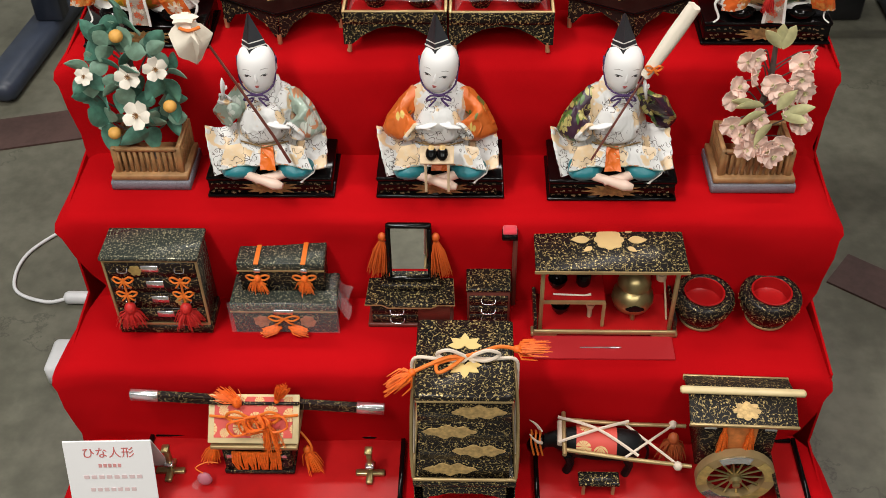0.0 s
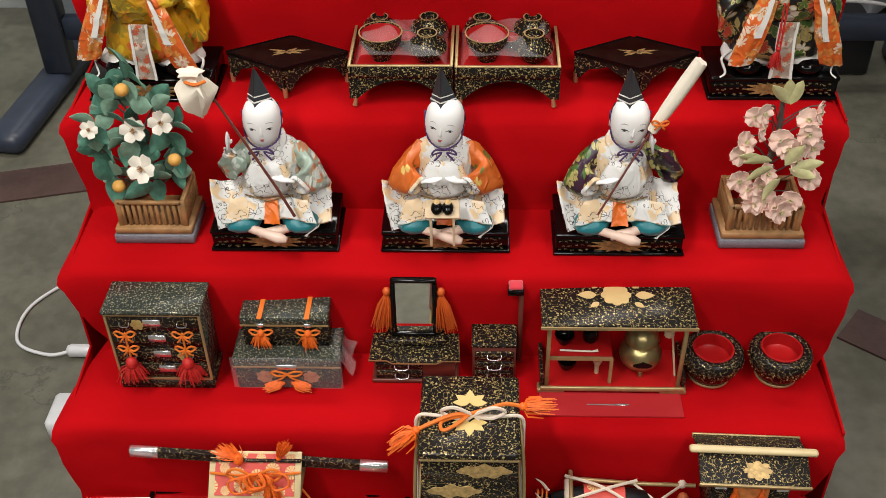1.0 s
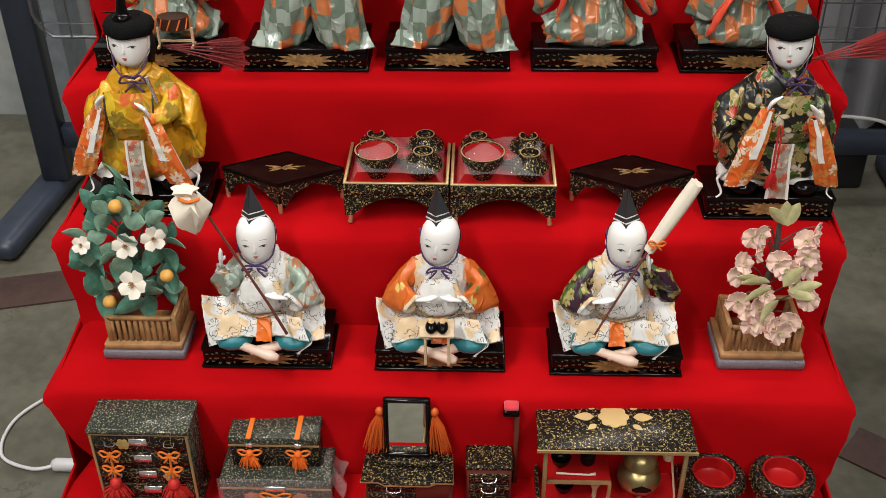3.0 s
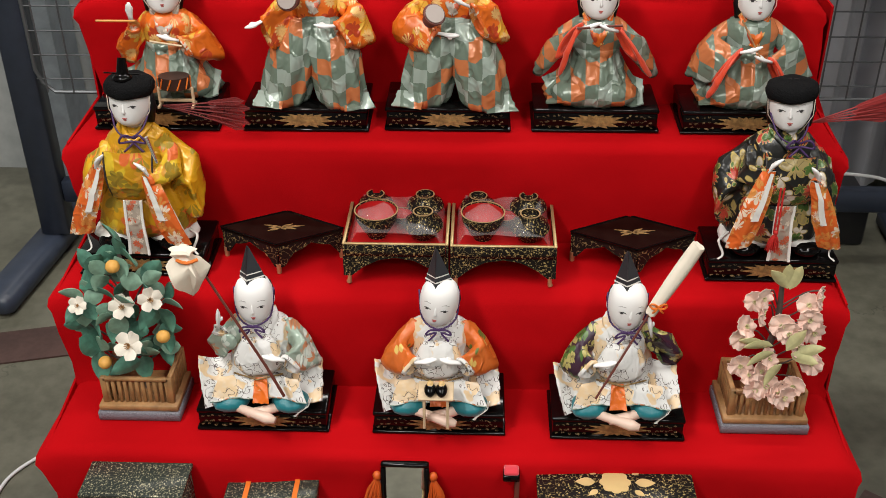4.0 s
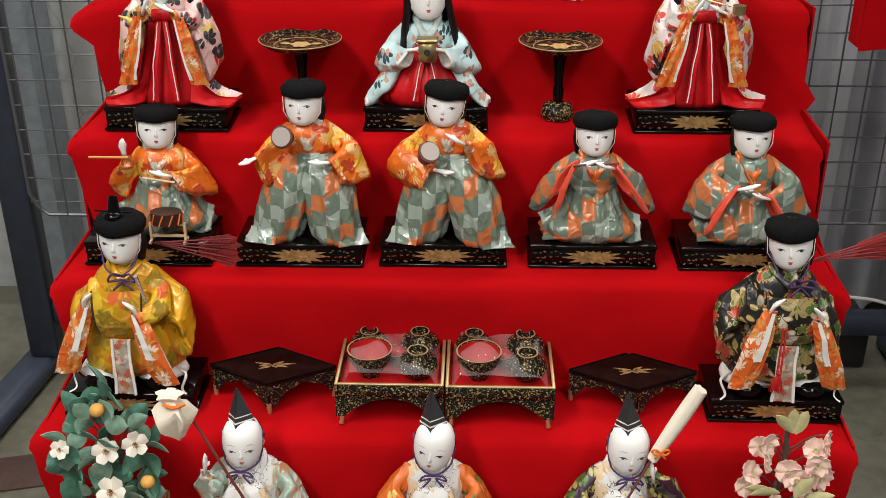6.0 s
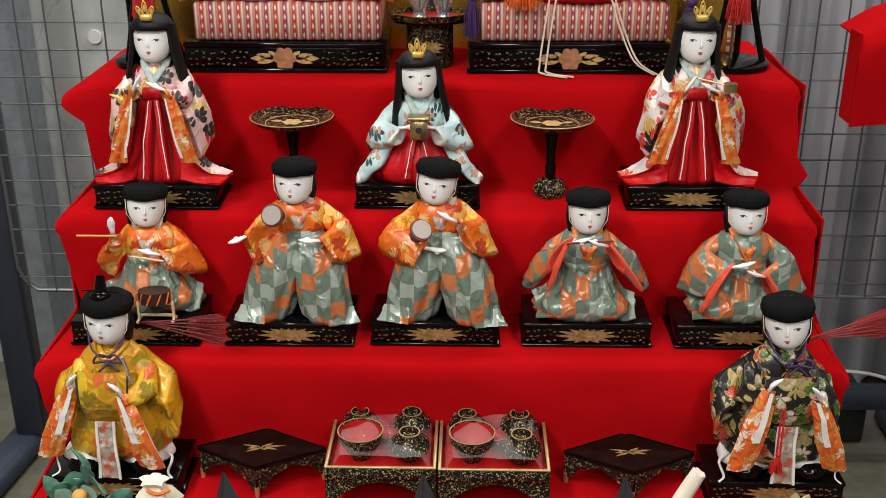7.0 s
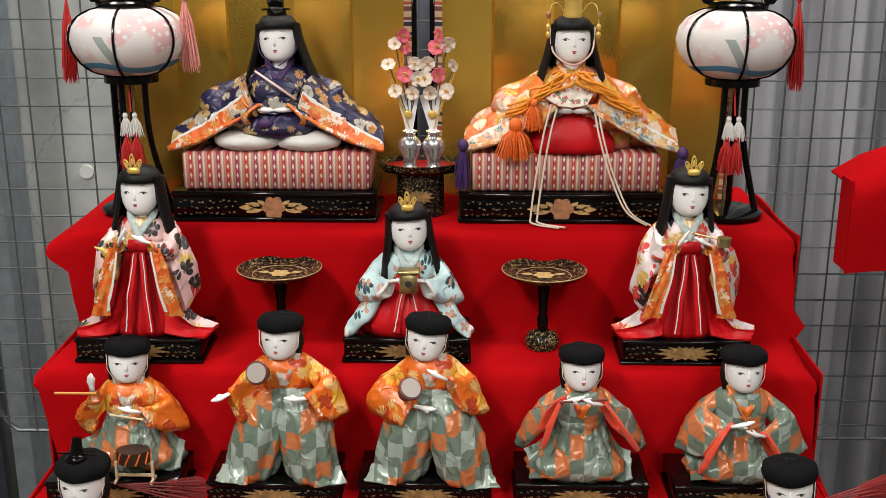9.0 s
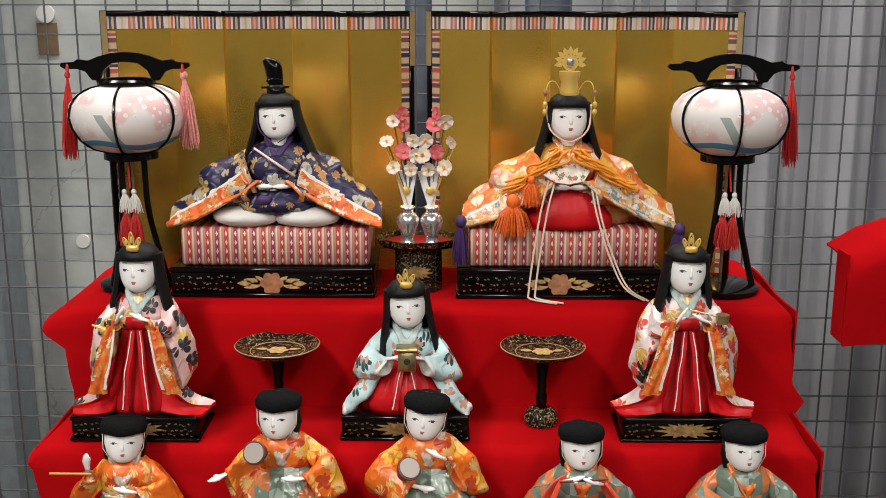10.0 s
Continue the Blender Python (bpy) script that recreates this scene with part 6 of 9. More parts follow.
PALEGOLD0 = mat("light_gold_paint", (0.66, 0.48, 0.18), 0.5, metal=0.15)
fm = Mesh()
for y0, fl2 in ((0.016, 1), (-0.014, -1)):
    for a in (90, 35, 145, 0, 180):
        r = math.radians(a)
        fm.plate([(px * math.cos(r) - pz * math.sin(r), px * math.sin(r) + pz * math.cos(r)) for px, pz in leaf_outline(0.020, 0.0055, 6)], 0.0006, PALEGOLD0, T(0, y0, lz + 0.00006 * (a // 30)) @ rot(-90 * 1, 0, 0) @ rot(0, 0 if fl2 > 0 else 180, 0))
fm.part("gold_flower", lid, "painted gold flowers")
cz = lz + 0.002
c1 = Mesh()
for sx in (-1, 1):
    c1.tube(smooth_path([(0, -0.006, cz + 0.002), (sx * 0.03, -0.007, cz + 0.001), (sx * 0.058, -0.006, cz), (sx * 0.0615, -0.008, cz - 0.03), (sx * 0.0615, -0.016, cz - 0.10), (sx * 0.0635, -0.024, 0.098)], 5), 0.0021, CORD, 7)
bow(c1, (0.004, -0.008, cz + 0.004), 0.036, 0.016, 0.0022, CORD)
c1.part("white_cord", bx, "white tied cord")
c2 = Mesh()
c2.tube(smooth_path([(0, -0.008, cz + 0.006), (0.02, -0.004, cz + 0.010), (0.04, 0.004, cz + 0.010), (0.062, 0.004, cz + 0.006)], 5), 0.0024, ORANGECORD, 7)
c2.tube(smooth_path([(0, -0.008, cz + 0.006), (-0.02, -0.012, cz + 0.008), (-0.042, -0.020, cz + 0.004), (-0.060, -0.026, cz - 0.002)], 5), 0.0024, ORANGECORD, 7)
c2.tube(smooth_path([(0, -0.008, cz + 0.006), (-0.016, -0.022, cz + 0.003), (-0.030, -0.030, cz + 0.003), (-0.030, -0.016, cz + 0.003), (0, -0.008, cz + 0.006)], 5), 0.0022, ORANGECORD, 7)
c2.part("orange_cord", bx, "orange tied cord")
def side_tassel(c, d, ln, r, seed):
    me, qq = Mesh(), random.Random(seed)
    c, d = Vector(c), Vector(d).normalized()
    me.ball(c, r * 0.5, ORANGE, 8, 6)
    for i in range(60):
        off = Vector((qq.uniform(-1, 1), qq.uniform(-1, 1), qq.uniform(-1, 1))) * r
        e = c + d * ln * qq.uniform(0.8, 1.05) + off
        me.tube([c, c + d * ln * 0.4 + off * 0.9, e], [0.0011, 0.0013, 0.0006], ORANGE, 4)
    return me
side_tassel((0.060, 0.004, cz + 0.006), (1, 0.1, -0.12), 0.032, 0.010, 1).part("tassel", bx, "orange silk tassel")
side_tassel((-0.060, -0.026, cz - 0.002), (-0.85, -0.3, -0.6), 0.030, 0.010, 2).part("tassel", bx, "orange silk tassel")

# ox cart
MAKIE_ROOF = lacquer("matt_arabesque_lacquer", dense=0.9)
bsdf(MAKIE_ROOF).inputs["Roughness"].default_value = 0.5
bsdf(MAKIE_ROOF).inputs["Coat Weight"].default_value = 0.0
oc = thing("ox_cart", put(7, 0.368, -0.216, 0.006) @ rot(0, 0, -2), "black and gold lacquer ox cart with spoked gilt wheels", "cart")
def wheel(m, parent):
    w = thing_part("wheel", parent, m)
    me = Mesh()
    n = 40
    def rg(r, y): return [(r * math.cos(2 * math.pi * i / n), y, r * math.sin(2 * math.pi * i / n)) for i in range(n)]
    me.loft([rg(0.049, -0.006), rg(0.049, 0.006), rg(0.035, 0.006), rg(0.035, -0.006), rg(0.049, -0.006)], BRASSEDGE, False, (False, False))
    me.part("rim", w, "gilt black rim")
    pl = Mesh()
    for i in range(5):
        a0 = 2 * math.pi * i / 5
        ins = [(0.0355 * math.cos(a0 + 0.9 * k / 8), 0.0355 * math.sin(a0 + 0.9 * k / 8)) for k in range(9)]
        outs = [(0.0475 * math.cos(a0 + 0.9 * k / 8), 0.0475 * math.sin(a0 + 0.9 * k / 8)) for k in range(8, -1, -1)]
        pl.plate(ins + outs, 0.0008, SILVER if i % 2 else GOLD, T(0, -0.0068, 0))
    pl.part("inlay", w, "silver and gold inlay plates")
    for i in range(14):
        a = 2 * math.pi * i / 14
        Mesh().tube([(0.006 * math.cos(a), 0, 0.006 * math.sin(a)), (0.036 * math.cos(a), 0, 0.036 * math.sin(a))], 0.0014, BRASS, 6).part("spoke", w)
    h = Mesh()
    h.loft([[(r * math.cos(2 * math.pi * i / 16), y, r * math.sin(2 * math.pi * i / 16)) for i in range(16)] for r, y in ((0.003, -0.016), (0.005, -0.015), (0.0045, -0.010), (0.008, -0.007), (0.008, 0.007))], BRASS)
    h.part("hub", w, "ringed brass hub")
def thing_part(name, parent, m):
    o = new(name); o.empty_display_size = 0.01; o.parent = parent; o.matrix_basis = m
    return o
wheel(T(0.008, -0.042, 0.049), oc)
wheel(T(0.008, 0.046, 0.049), oc)
Mesh().tube([(0.008, -0.05, 0.049), (0.008, 0.05, 0.049)], 0.003, BRASS, 10).part("axle", oc)
body = Mesh().box((0.004, 0.002, 0.098), (0.090, 0.062, 0.092), MAKIE_DARK, bevel=0.001).part("cabin", oc)
Mesh().box((0.004, -0.0296, 0.102), (0.042, 0.002, 0.070), mat("orange_sheer", (0.62, 0.20, 0.05), 0.5, vary=0.3, vscale=90)).part("orange_curtain", body, "orange silk curtain")
for x in (-0.016, 0.016): tassel(Mesh(), (x, -0.034, 0.132), 0.048, 0.007, ORANGE, 20, int(x * 1000)).part("tassel", body, "orange tassel")
for sx in (-1, 1): Mesh().box((sx * 0.036 + 0.004, -0.0298, 0.130), (0.014, 0.001, 0.008), SILVER).part("metal_fitting", body)
for sy, a in ((-1, 22), (1, -22)):
    s1 = Mesh().box((0, sy * 0.020, 0), (0.128, 0.040, 0.005), MAKIE_ROOF, bevel=0.0008).part("roof_slope", oc, "", T(0.004, -0.002, 0.160) @ rot(a * 1.0, 0, 0))
    Mesh().box((0, sy * 0.0405, 0.0), (0.130, 0.003, 0.007), BRASSEDGE, bevel=0.0006).part("gilt_edge", s1)
    if sy < 0:
        Mesh().plate(flower_outline(0.012, 8, 0.25, 48, 1.4), 0.0008, OLDGOLD, T(0.004, -0.022, 0.0029) @ rot(90, 0, 0)).part("gold_crest", s1, "painted gold flower crest")
Mesh().box((0.004, -0.003, 0.166), (0.150, 0.010, 0.008), BRIGHTCREAM, bevel=0.0025).part("ridge_beam", oc, "pale gilt ridge beam")
for sy in (-1, 1):
    Mesh().tube([(-0.045, sy * 0.032, 0.052), (-0.120, sy * 0.028, 0.056), (-0.205, sy * 0.024, 0.066)], 0.0028, BRASSEDGE, 8).part("shaft", oc)
Mesh().tube([(-0.205, -0.034, 0.068), (-0.205, 0.034, 0.068)], 0.003, BRASSEDGE, 8).part("yoke", oc)
for p in (((-0.060, -0.033, 0.053), (-0.128, 0.028, 0.060)), ((-0.060, 0.033, 0.053), (-0.128, -0.028, 0.060))):
    Mesh().tube([p[0], p[1]], 0.0018, CORD, 6).part("rope", oc, "white and orange rope")
for sy in (-1, 1): Mesh().ball((-0.062, sy * 0.033, 0.053), (0.006, 0.006, 0.007), CORD, 8, 6).part("rope_knot", oc, "knotted rope ends")
tassel(Mesh(), (-0.066, 0.0, 0.066), 0.04, 0.018, mat("dark_orange_thread", (0.35, 0.07, 0.015), 0.6), 50, 9).part("front_blind", oc, "orange thread blind")
Mesh().box((0.062, -0.02, 0.034), (0.004, 0.06, 0.07), MAKIE_DARK, turn=rot(0, -18, 0)).part("rear_ladder", oc)
ox = Mesh()
ox.loft([[(x, 0.016 * w * math.cos(a), z + h * math.sin(a)) for a in (2 * math.pi * i / 18 for i in range(18))] for x, w, h, z in ((0.052, 0.2, 0.006, 0.046), (0.046, 0.95, 0.017, 0.043), (0.028, 1.12, 0.020, 0.042), (0.0, 1.12, 0.020, 0.041), (-0.025, 1.05, 0.019, 0.043), (-0.040, 0.75, 0.015, 0.046), (-0.050, 0.5, 0.011, 0.046), (-0.060, 0.45, 0.010, 0.042))], BLACKSOFT)
ox.ball((-0.068, 0, 0.036), (0.011, 0.010, 0.015), BLACK, 14, 9, rot(0, 30, 0).to_3x3())
for x, y in ((0.036, -0.010), (0.040, 0.010), (-0.032, -0.010), (-0.026, 0.010)): ox.tube([(x, y, 0.034), (x + 0.004, y, 0.016), (x, y, 0.0)], [0.007, 0.0045, 0.005], BLACKSOFT, 10)
for s in (-1, 1): ox.tube(smooth_path([(-0.063, s * 0.008, 0.048), (-0.070, s * 0.012, 0.056), (-0.078, s * 0.010, 0.066)], 3), [0.0022, 0.002, 0.0018, 0.0015, 0.0012, 0.0008, 0.0004], CORD, 6)
ox.tube(smooth_path([(0.052, 0, 0.05), (0.060, 0, 0.036), (0.060, 0, 0.018)], 3), 0.0018, BLACKSOFT, 6)
# blanket and harness of the ox
ox.loft([[(x, 0.0195 * math.cos(a), 0.041 + 0.0225 * math.sin(a)) for a in (math.radians(10 + 160 * i / 12) for i in range(13))] for x in (-0.024, -0.008, 0.008, 0.022)], FLORAL, True, (False, False), False)
for x in (-0.066, -0.071, -0.061): ox.tube(smooth_path([(x, -0.012, 0.030), (x - 0.004, -0.009, 0.048), (x - 0.004, 0, 0.054), (x - 0.004, 0.009, 0.048), (x, 0.012, 0.030)], 4), 0.0012, ORANGECORD, 6)
ox.tube([(-0.042, -0.016, 0.058), (-0.042, 0.016, 0.058)], 0.004, CORD, 8)
for p in (((-0.045, -0.018, 0.064), (0.036, 0.020, 0.060)), ((-0.045, 0.018, 0.064), (0.046, -0.022, 0.052))): ox.tube(smooth_path([p[0], (0, 0, 0.068), p[1]], 5), 0.0019, CORD, 6)
ox.thing("ox_figurine", put(7, 0.206, -0.208, 0.006) @ rot(0, 0, -3) @ Matrix.Scale(1.12, 4), "black ox figurine with red blanket and cord harness", "figurine")
be = thing("lacquer_step_stool", put(7, 0.208, -0.2465, 0.006), "tiny black and gold lacquer stool with straight legs", "stool")
Mesh().box((0, 0, 0.023), (0.052, 0.020, 0.006), MAKIE, bevel=0.0008).part("seat", be)
for sx in (-1, 1):
    for sy in (-1, 1): Mesh().box((sx * 0.019, sy * 0.006, 0.010), (0.004, 0.004, 0.020), BRASSEDGE).part("leg", be)

# ================================================================ sixth step
ch = thing("drawer_chest", put(6, -0.357, -0.077), "black and gold lacquer chest of drawers with silver plates", "chest", "lacquer furniture")
Mesh().box((0, 0, 0.007), (0.122, 0.056, 0.014), MAKIE_DARK, bevel=0.001).part("plinth", ch)
Mesh().box((0, 0.001, 0.072), (0.118, 0.052, 0.116), MAKIE_FINE, bevel=0.001).part("carcass", ch)
Mesh().box((0, 0, 0.132), (0.124, 0.058, 0.006), MAKIE_FINE, bevel=0.001).part("top_board", ch)
for x, z, sx, sz in ((0, 0.128, 0.120, 0.003), (0, 0.0165, 0.120, 0.003), (-0.0585, 0.072, 0.003, 0.108), (0.0585, 0.072, 0.003, 0.108)): Mesh().box((x, -0.0262, z), (sx, 0.002, sz), BRASSEDGE).part("gilt_edge", ch)
for i in range(4):
    zc = 0.032 + 0.0268 * i
    d1 = Mesh().box((0, -0.0255, zc), (0.112, 0.003, 0.0252), MAKIE_DARK, bevel=0.0008).part("drawer", ch)
    Mesh().box((-0.001 + 0.006 * (1 - i / 3), -0.0280, zc + 0.004), (0.022, 0.002, 0.011), SILVER, bevel=0.0008).part("lock_plate", d1, "silver lock plate")
    for s in (-1, 1):
        hx = s * 0.036
        Mesh().tube(smooth_path([(hx - 0.006, -0.027, zc + 0.004), (hx - 0.005, -0.030, zc - 0.001), (hx + 0.005, -0.030, zc - 0.001), (hx + 0.006, -0.027, zc + 0.004)], 3), 0.0007, SILVER, 6).part("handle", d1, "silver handle")
    if i % 2: Mesh().plate(flower_outline(0.009, 6, 0.25), 0.0006, GOLD, T(-0.020 + 0.05 * (i == 1), -0.0273, zc)).part("gold_flower", d1)
for s in (-1, 1):
    cd = Mesh()
    bow(cd, (s * 0.036, -0.033, 0.100), 0.013, 0.009, 0.0013, ORANGECORD); bow(cd, (s * 0.036, -0.033, 0.076), 0.013, 0.008, 0.0013, ORANGECORD)
    cd.tube([(s * 0.036, -0.033, 0.104), (s * 0.036, -0.034, 0.050)], 0.0014, ORANGECORD, 6)
    cd.part("orange_cord", ch, "knotted orange cord")
    tassel(Mesh(), (s * 0.036, -0.036, 0.054), 0.028, 0.019, REDTHREAD, 60, s + 5).part("tassel", ch, "red silk tassel")

def long_box(name, x, y, dz, w, d, h, label, parent_kind="lower"):
    o = thing(name, put(6, x, y, dz), label, "chest", "lacquer furniture")
    Mesh().box((0, 0, h * 0.36), (w * 0.97, d * 0.97, h * 0.72), MAKIE_DARK, bevel=0.001, taper=1.0).part("body", o)
    l = Mesh().box((0, 0, h * 0.85), (w, d, h * 0.28), MAKIE_FINE, bevel=0.0015).part("lid", o)
    Mesh().box((0, -d / 2 - 0.0005, h * 0.73), (w, 0.001, 0.0022), BRASSEDGE).part("gilt_edge", l)
    return o
lo = long_box("clothes_chest", -0.199, -0.073, 0, 0.138, 0.060, 0.054, "long black and gold lacquer chest with orange tassels")
Mesh().box((0, -0.0315, 0.040), (0.026, 0.003, 0.009), SILVER, bevel=0.001).part("lock_plate", lo, "silver lock plate")
for s in (-1, 1): Mesh().plate(flower_outline(0.011, 7, 0.2), 0.0008, mat_peony, T(s * 0.030, -0.0297, 0.021)).part("painted_flower", lo, "orange painted flower")
k2 = bow(Mesh(), (0, -0.034, 0.030), 0.020, 0.008, 0.0013, ORANGECORD); k2.part("orange_cord", lo)
for s in (-1, 1): side_tassel((s * 0.006, -0.034, 0.014), (s * 1, -0.2, -0.25), 0.022, 0.005, 20 + s).part("tassel", lo, "orange silk tassel")
up = long_box("small_coffer", -0.200, -0.058, 0.054, 0.112, 0.044, 0.050, "small lacquer coffer with orange corded fittings on a chest")
for s in (-1, 1):
    Mesh().box((s * 0.030, -0.002, 0.0505), (0.006, 0.046, 0.0012), ORANGECORD).part("strap", up, "orange strap")
    Mesh().box((s * 0.030, -0.0235, 0.038), (0.009, 0.003, 0.006), SILVER, bevel=0.0006).part("buckle", up, "pale metal buckle")
    q2 = bow(Mesh(), (s * 0.030, -0.025, 0.026), 0.015, 0.008, 0.0013, ORANGECORD); q2.part("orange_cord", up)
    tassel(Mesh(), (s * 0.030, -0.026, 0.026), 0.022, 0.012, ORANGE, 30, s + 2).part("tassel", up, "orange silk tassel")
wr = Mesh()
g = [[(0.0615 + 0.022 * v + 0.004 * math.sin(7 * u), -0.03 + 0.05 * u, 0.058 - 0.030 * v + 0.006 * math.sin(9 * u + 5 * v)) for v in (j / 6 for j in range(7))] for u in (i / 7 for i in range(8))]
wr.sheet(g, 0.0006, FILM)
wr.sheet([[(-0.071 + 0.142 * v, -0.0325 - 0.001 * math.sin(9 * v), 0.056 - 0.054 * u) for v in (j / 8 for j in range(9))] for u in (i / 3 for i in range(4))], 0.0004, FILM)
wr.thing("clear_wrapping", put(6, -0.199, -0.073, 0.002), "crumpled clear film wrapped round a lacquer chest", "wrapping")

# mirror stand
ms = thing("mirror_stand", put(6, -0.036, -0.064), "black lacquer dressing table with framed tilting mirror", "mirror stand", "lacquer furniture")
Mesh().box((0, 0, 0.003), (0.112, 0.056, 0.006), REDBROWN, bevel=0.001).part("plinth", ms)
Mesh().box((0, 0.001, 0.022), (0.104, 0.050, 0.034), REDBROWN, bevel=0.0008).part("cabinet", ms)
for z in (0.030, 0.014):
    d1 = Mesh().box((-0.020, -0.0245, z), (0.060, 0.003, 0.013), MAKIE_DARK, bevel=0.0006).part("drawer", ms)
    for s in (-1, 0): Mesh().tube(smooth_path([(-0.026 + s * 0.0, -0.026, z + 0.002), (-0.024, -0.030, z - 0.003), (-0.010, -0.030, z - 0.003), (-0.008, -0.026, z + 0.002)], 3), 0.0007, SILVER, 6).part("handle", d1, "silver handle") if s == 0 else None
o = [(-0.058, -0.028), (-0.036, -0.028), (-0.028, -0.033), (0.028, -0.033), (0.036, -0.028), (0.058, -0.028), (0.055, 0.028), (-0.055, 0.028)]
Mesh().loft([[(x, y, z) for x, y in o] for z in (0.0395, 0.0445)], MAKIE, False).part("table_top", ms)
Mesh().loft([[(x * 1.01, y - 0.0004, z) for x, y in o] for z in (0.0405, 0.0425)], BRASSEDGE, False).part("gilt_edge", ms)
Mesh().box((0, 0.008, 0.050), (0.078, 0.026, 0.010), MAKIE, bevel=0.001).part("shelf_box", ms)
Mesh().box((0, 0.010, 0.060), (0.062, 0.014, 0.010), MAKIE, bevel=0.001).part("shelf_box", ms)
for s in (-1, 1): Mesh().box((s * 0.0305, 0.012, 0.085), (0.004, 0.005, 0.060), REDBROWN).part("mirror_post", ms)
fr2 = thing_part("mirror", ms, T(0, 0.006, 0.104) @ rot(-3, 0, 0) @ Matrix.Diagonal((1, 1, 0.90, 1)))
for x, z, sx, sz in ((0, 0.048, 0.058, 0.007), (0, -0.048, 0.058, 0.007), (-0.0262, 0, 0.006, 0.0885), (0.0262, 0, 0.006, 0.0885)): Mesh().box((x, 0, z), (sx, 0.009, sz), BLACK, bevel=0.002).part("frame_bar", fr2)
MIRROR = mat("mirror_glass", (0.85, 0.85, 0.83), 0.02, metal=1.0)
Mesh().box((0, 0.001, 0), (0.048, 0.003, 0.090), MIRROR).part("mirror_glass", fr2, "silvered glass")
for s in (-1, 1): tassel(Mesh(), (s * 0.034, 0.008, 0.128), 0.060, 0.013, mat("dark_orange_silk", (0.62, 0.10, 0.012), 0.55) if s < 0 else bpy.data.materials["dark_orange_silk"], 46, 30 + s, (s * 0.008, -0.004)).part("tassel", ms, "orange silk tassel")

# sewing box with pin-cushion post
sb = thing("sewing_box", put(6, 0.066, -0.055), "lacquer sewing box with red pin cushion on a post", "sewing box", "lacquer furniture")
Mesh().box((0, 0, 0.028), (0.056, 0.052, 0.056), REDBROWN, bevel=0.0008).part("cabinet", sb)
Mesh().box((0, 0, 0.0585), (0.058, 0.054, 0.005), MAKIE, bevel=0.0008).part("top_board", sb)
for z in (0.042, 0.024, 0.009):
    d1 = Mesh().box((0, -0.0268, z), (0.050, 0.003, 0.015), MAKIE_DARK, bevel=0.0006).part("drawer", sb)
    Mesh().tube(smooth_path([(-0.009, -0.028, z + 0.002), (-0.007, -0.032, z - 0.002), (0.007, -0.032, z - 0.002), (0.009, -0.028, z + 0.002)], 3), 0.0007, SILVER, 6).part("handle", d1, "silver handle")
Mesh().box((0.0335, 0.008, 0.062), (0.006, 0.008, 0.124), REDBROWN, bevel=0.0008).part("post", sb)
Mesh().box((0.026, 0.006, 0.128), (0.020, 0.018, 0.009), BLACK, bevel=0.001).part("cushion_box", sb)
Mesh().box((0.026, 0.006, 0.1345), (0.018, 0.016, 0.006), mat("red_velvet", (0.62, 0.03, 0.05), 0.8, sheen=0.4), bevel=0.002).part("pin_cushion", sb, "red velvet pad")

# tea cabinet
PALEGOLD = mat("pale_gold_paint", (0.66, 0.46, 0.20), 0.5, metal=0.15, vary=0.08)
tc = thing("tea_cabinet", put(6, 0.2165, -0.062), "open lacquer tea shelf with gold peony roof and utensils", "tea cabinet", "lacquer furniture")
Mesh().box((0, 0, 0.0095), (0.180, 0.086, 0.005), REDLAC).part("floor_board", tc)
Mesh().box((0, -0.0445, 0.0095), (0.184, 0.004, 0.007), BRASSEDGE, bevel=0.001).part("front_rail", tc)
for s in (-1, 1):
    Mesh().box((s * 0.078, -0.038, 0.0035), (0.034, 0.014, 0.007), BRASSEDGE, bevel=0.001).part("foot", tc)
    Mesh().box((s * 0.090, 0, 0.018), (0.004, 0.086, 0.022), MAKIE_DARK).part("side_rail", tc)
    for y in (-0.040, 0.038): Mesh().box((s * 0.0835, y, 0.066), (0.005, 0.005, 0.109), BRASSEDGE, bevel=0.0006).part("post", tc)
Mesh().box((0, 0.041, 0.062), (0.160, 0.003, 0.100), REDLAC).part("back_panel", tc)
top = Mesh().box((0, 0.004, 0.122), (0.188, 0.106, 0.006), MAKIE, bevel=0.001).part("roof_board", tc)
Mesh().box((0, -0.0498, 0.1205), (0.190, 0.002, 0.004), BRASSEDGE).part("gilt_edge", top)
pe = Mesh().plate(flower_outline(0.019, 8, 0.16), 0.0008, PALEGOLD, T(0.0, 0.006, 0.1254) @ rot(-90, 0, 0))
pe.part("gold_peony", top, "painted gold peony")
for s in (-1, 1):
    lv = Mesh()
    for a, l, o2 in ((0, 0.024, 0.024), (38, 0.014, 0.022), (-38, 0.014, 0.022)):
        r = math.radians(a)
        lv.plate([(s * (o2 + px * math.cos(r) - pz * math.sin(r)), o2 * math.sin(r) + px * math.sin(r) + pz * math.cos(r)) for px, pz in leaf_outline(l, 0.007 if a == 0 else 0.004, 6)], 0.0008, PALEGOLD, T(0.0, 0.006, 0.1254) @ rot(-90, 0, 0))
    lv.part("gold_leaf", top, "painted gold leaves")
Mesh().box((-0.042, 0.002, 0.056), (0.080, 0.074, 0.004), REDLAC).part("shelf", tc)
Mesh().box((-0.042, -0.036, 0.0555), (0.080, 0.003, 0.005), BRASSEDGE).part("shelf_edge", tc)
Mesh().box((-0.003, -0.036, 0.034), (0.004, 0.004, 0.042), BRASSEDGE).part("post", tc)
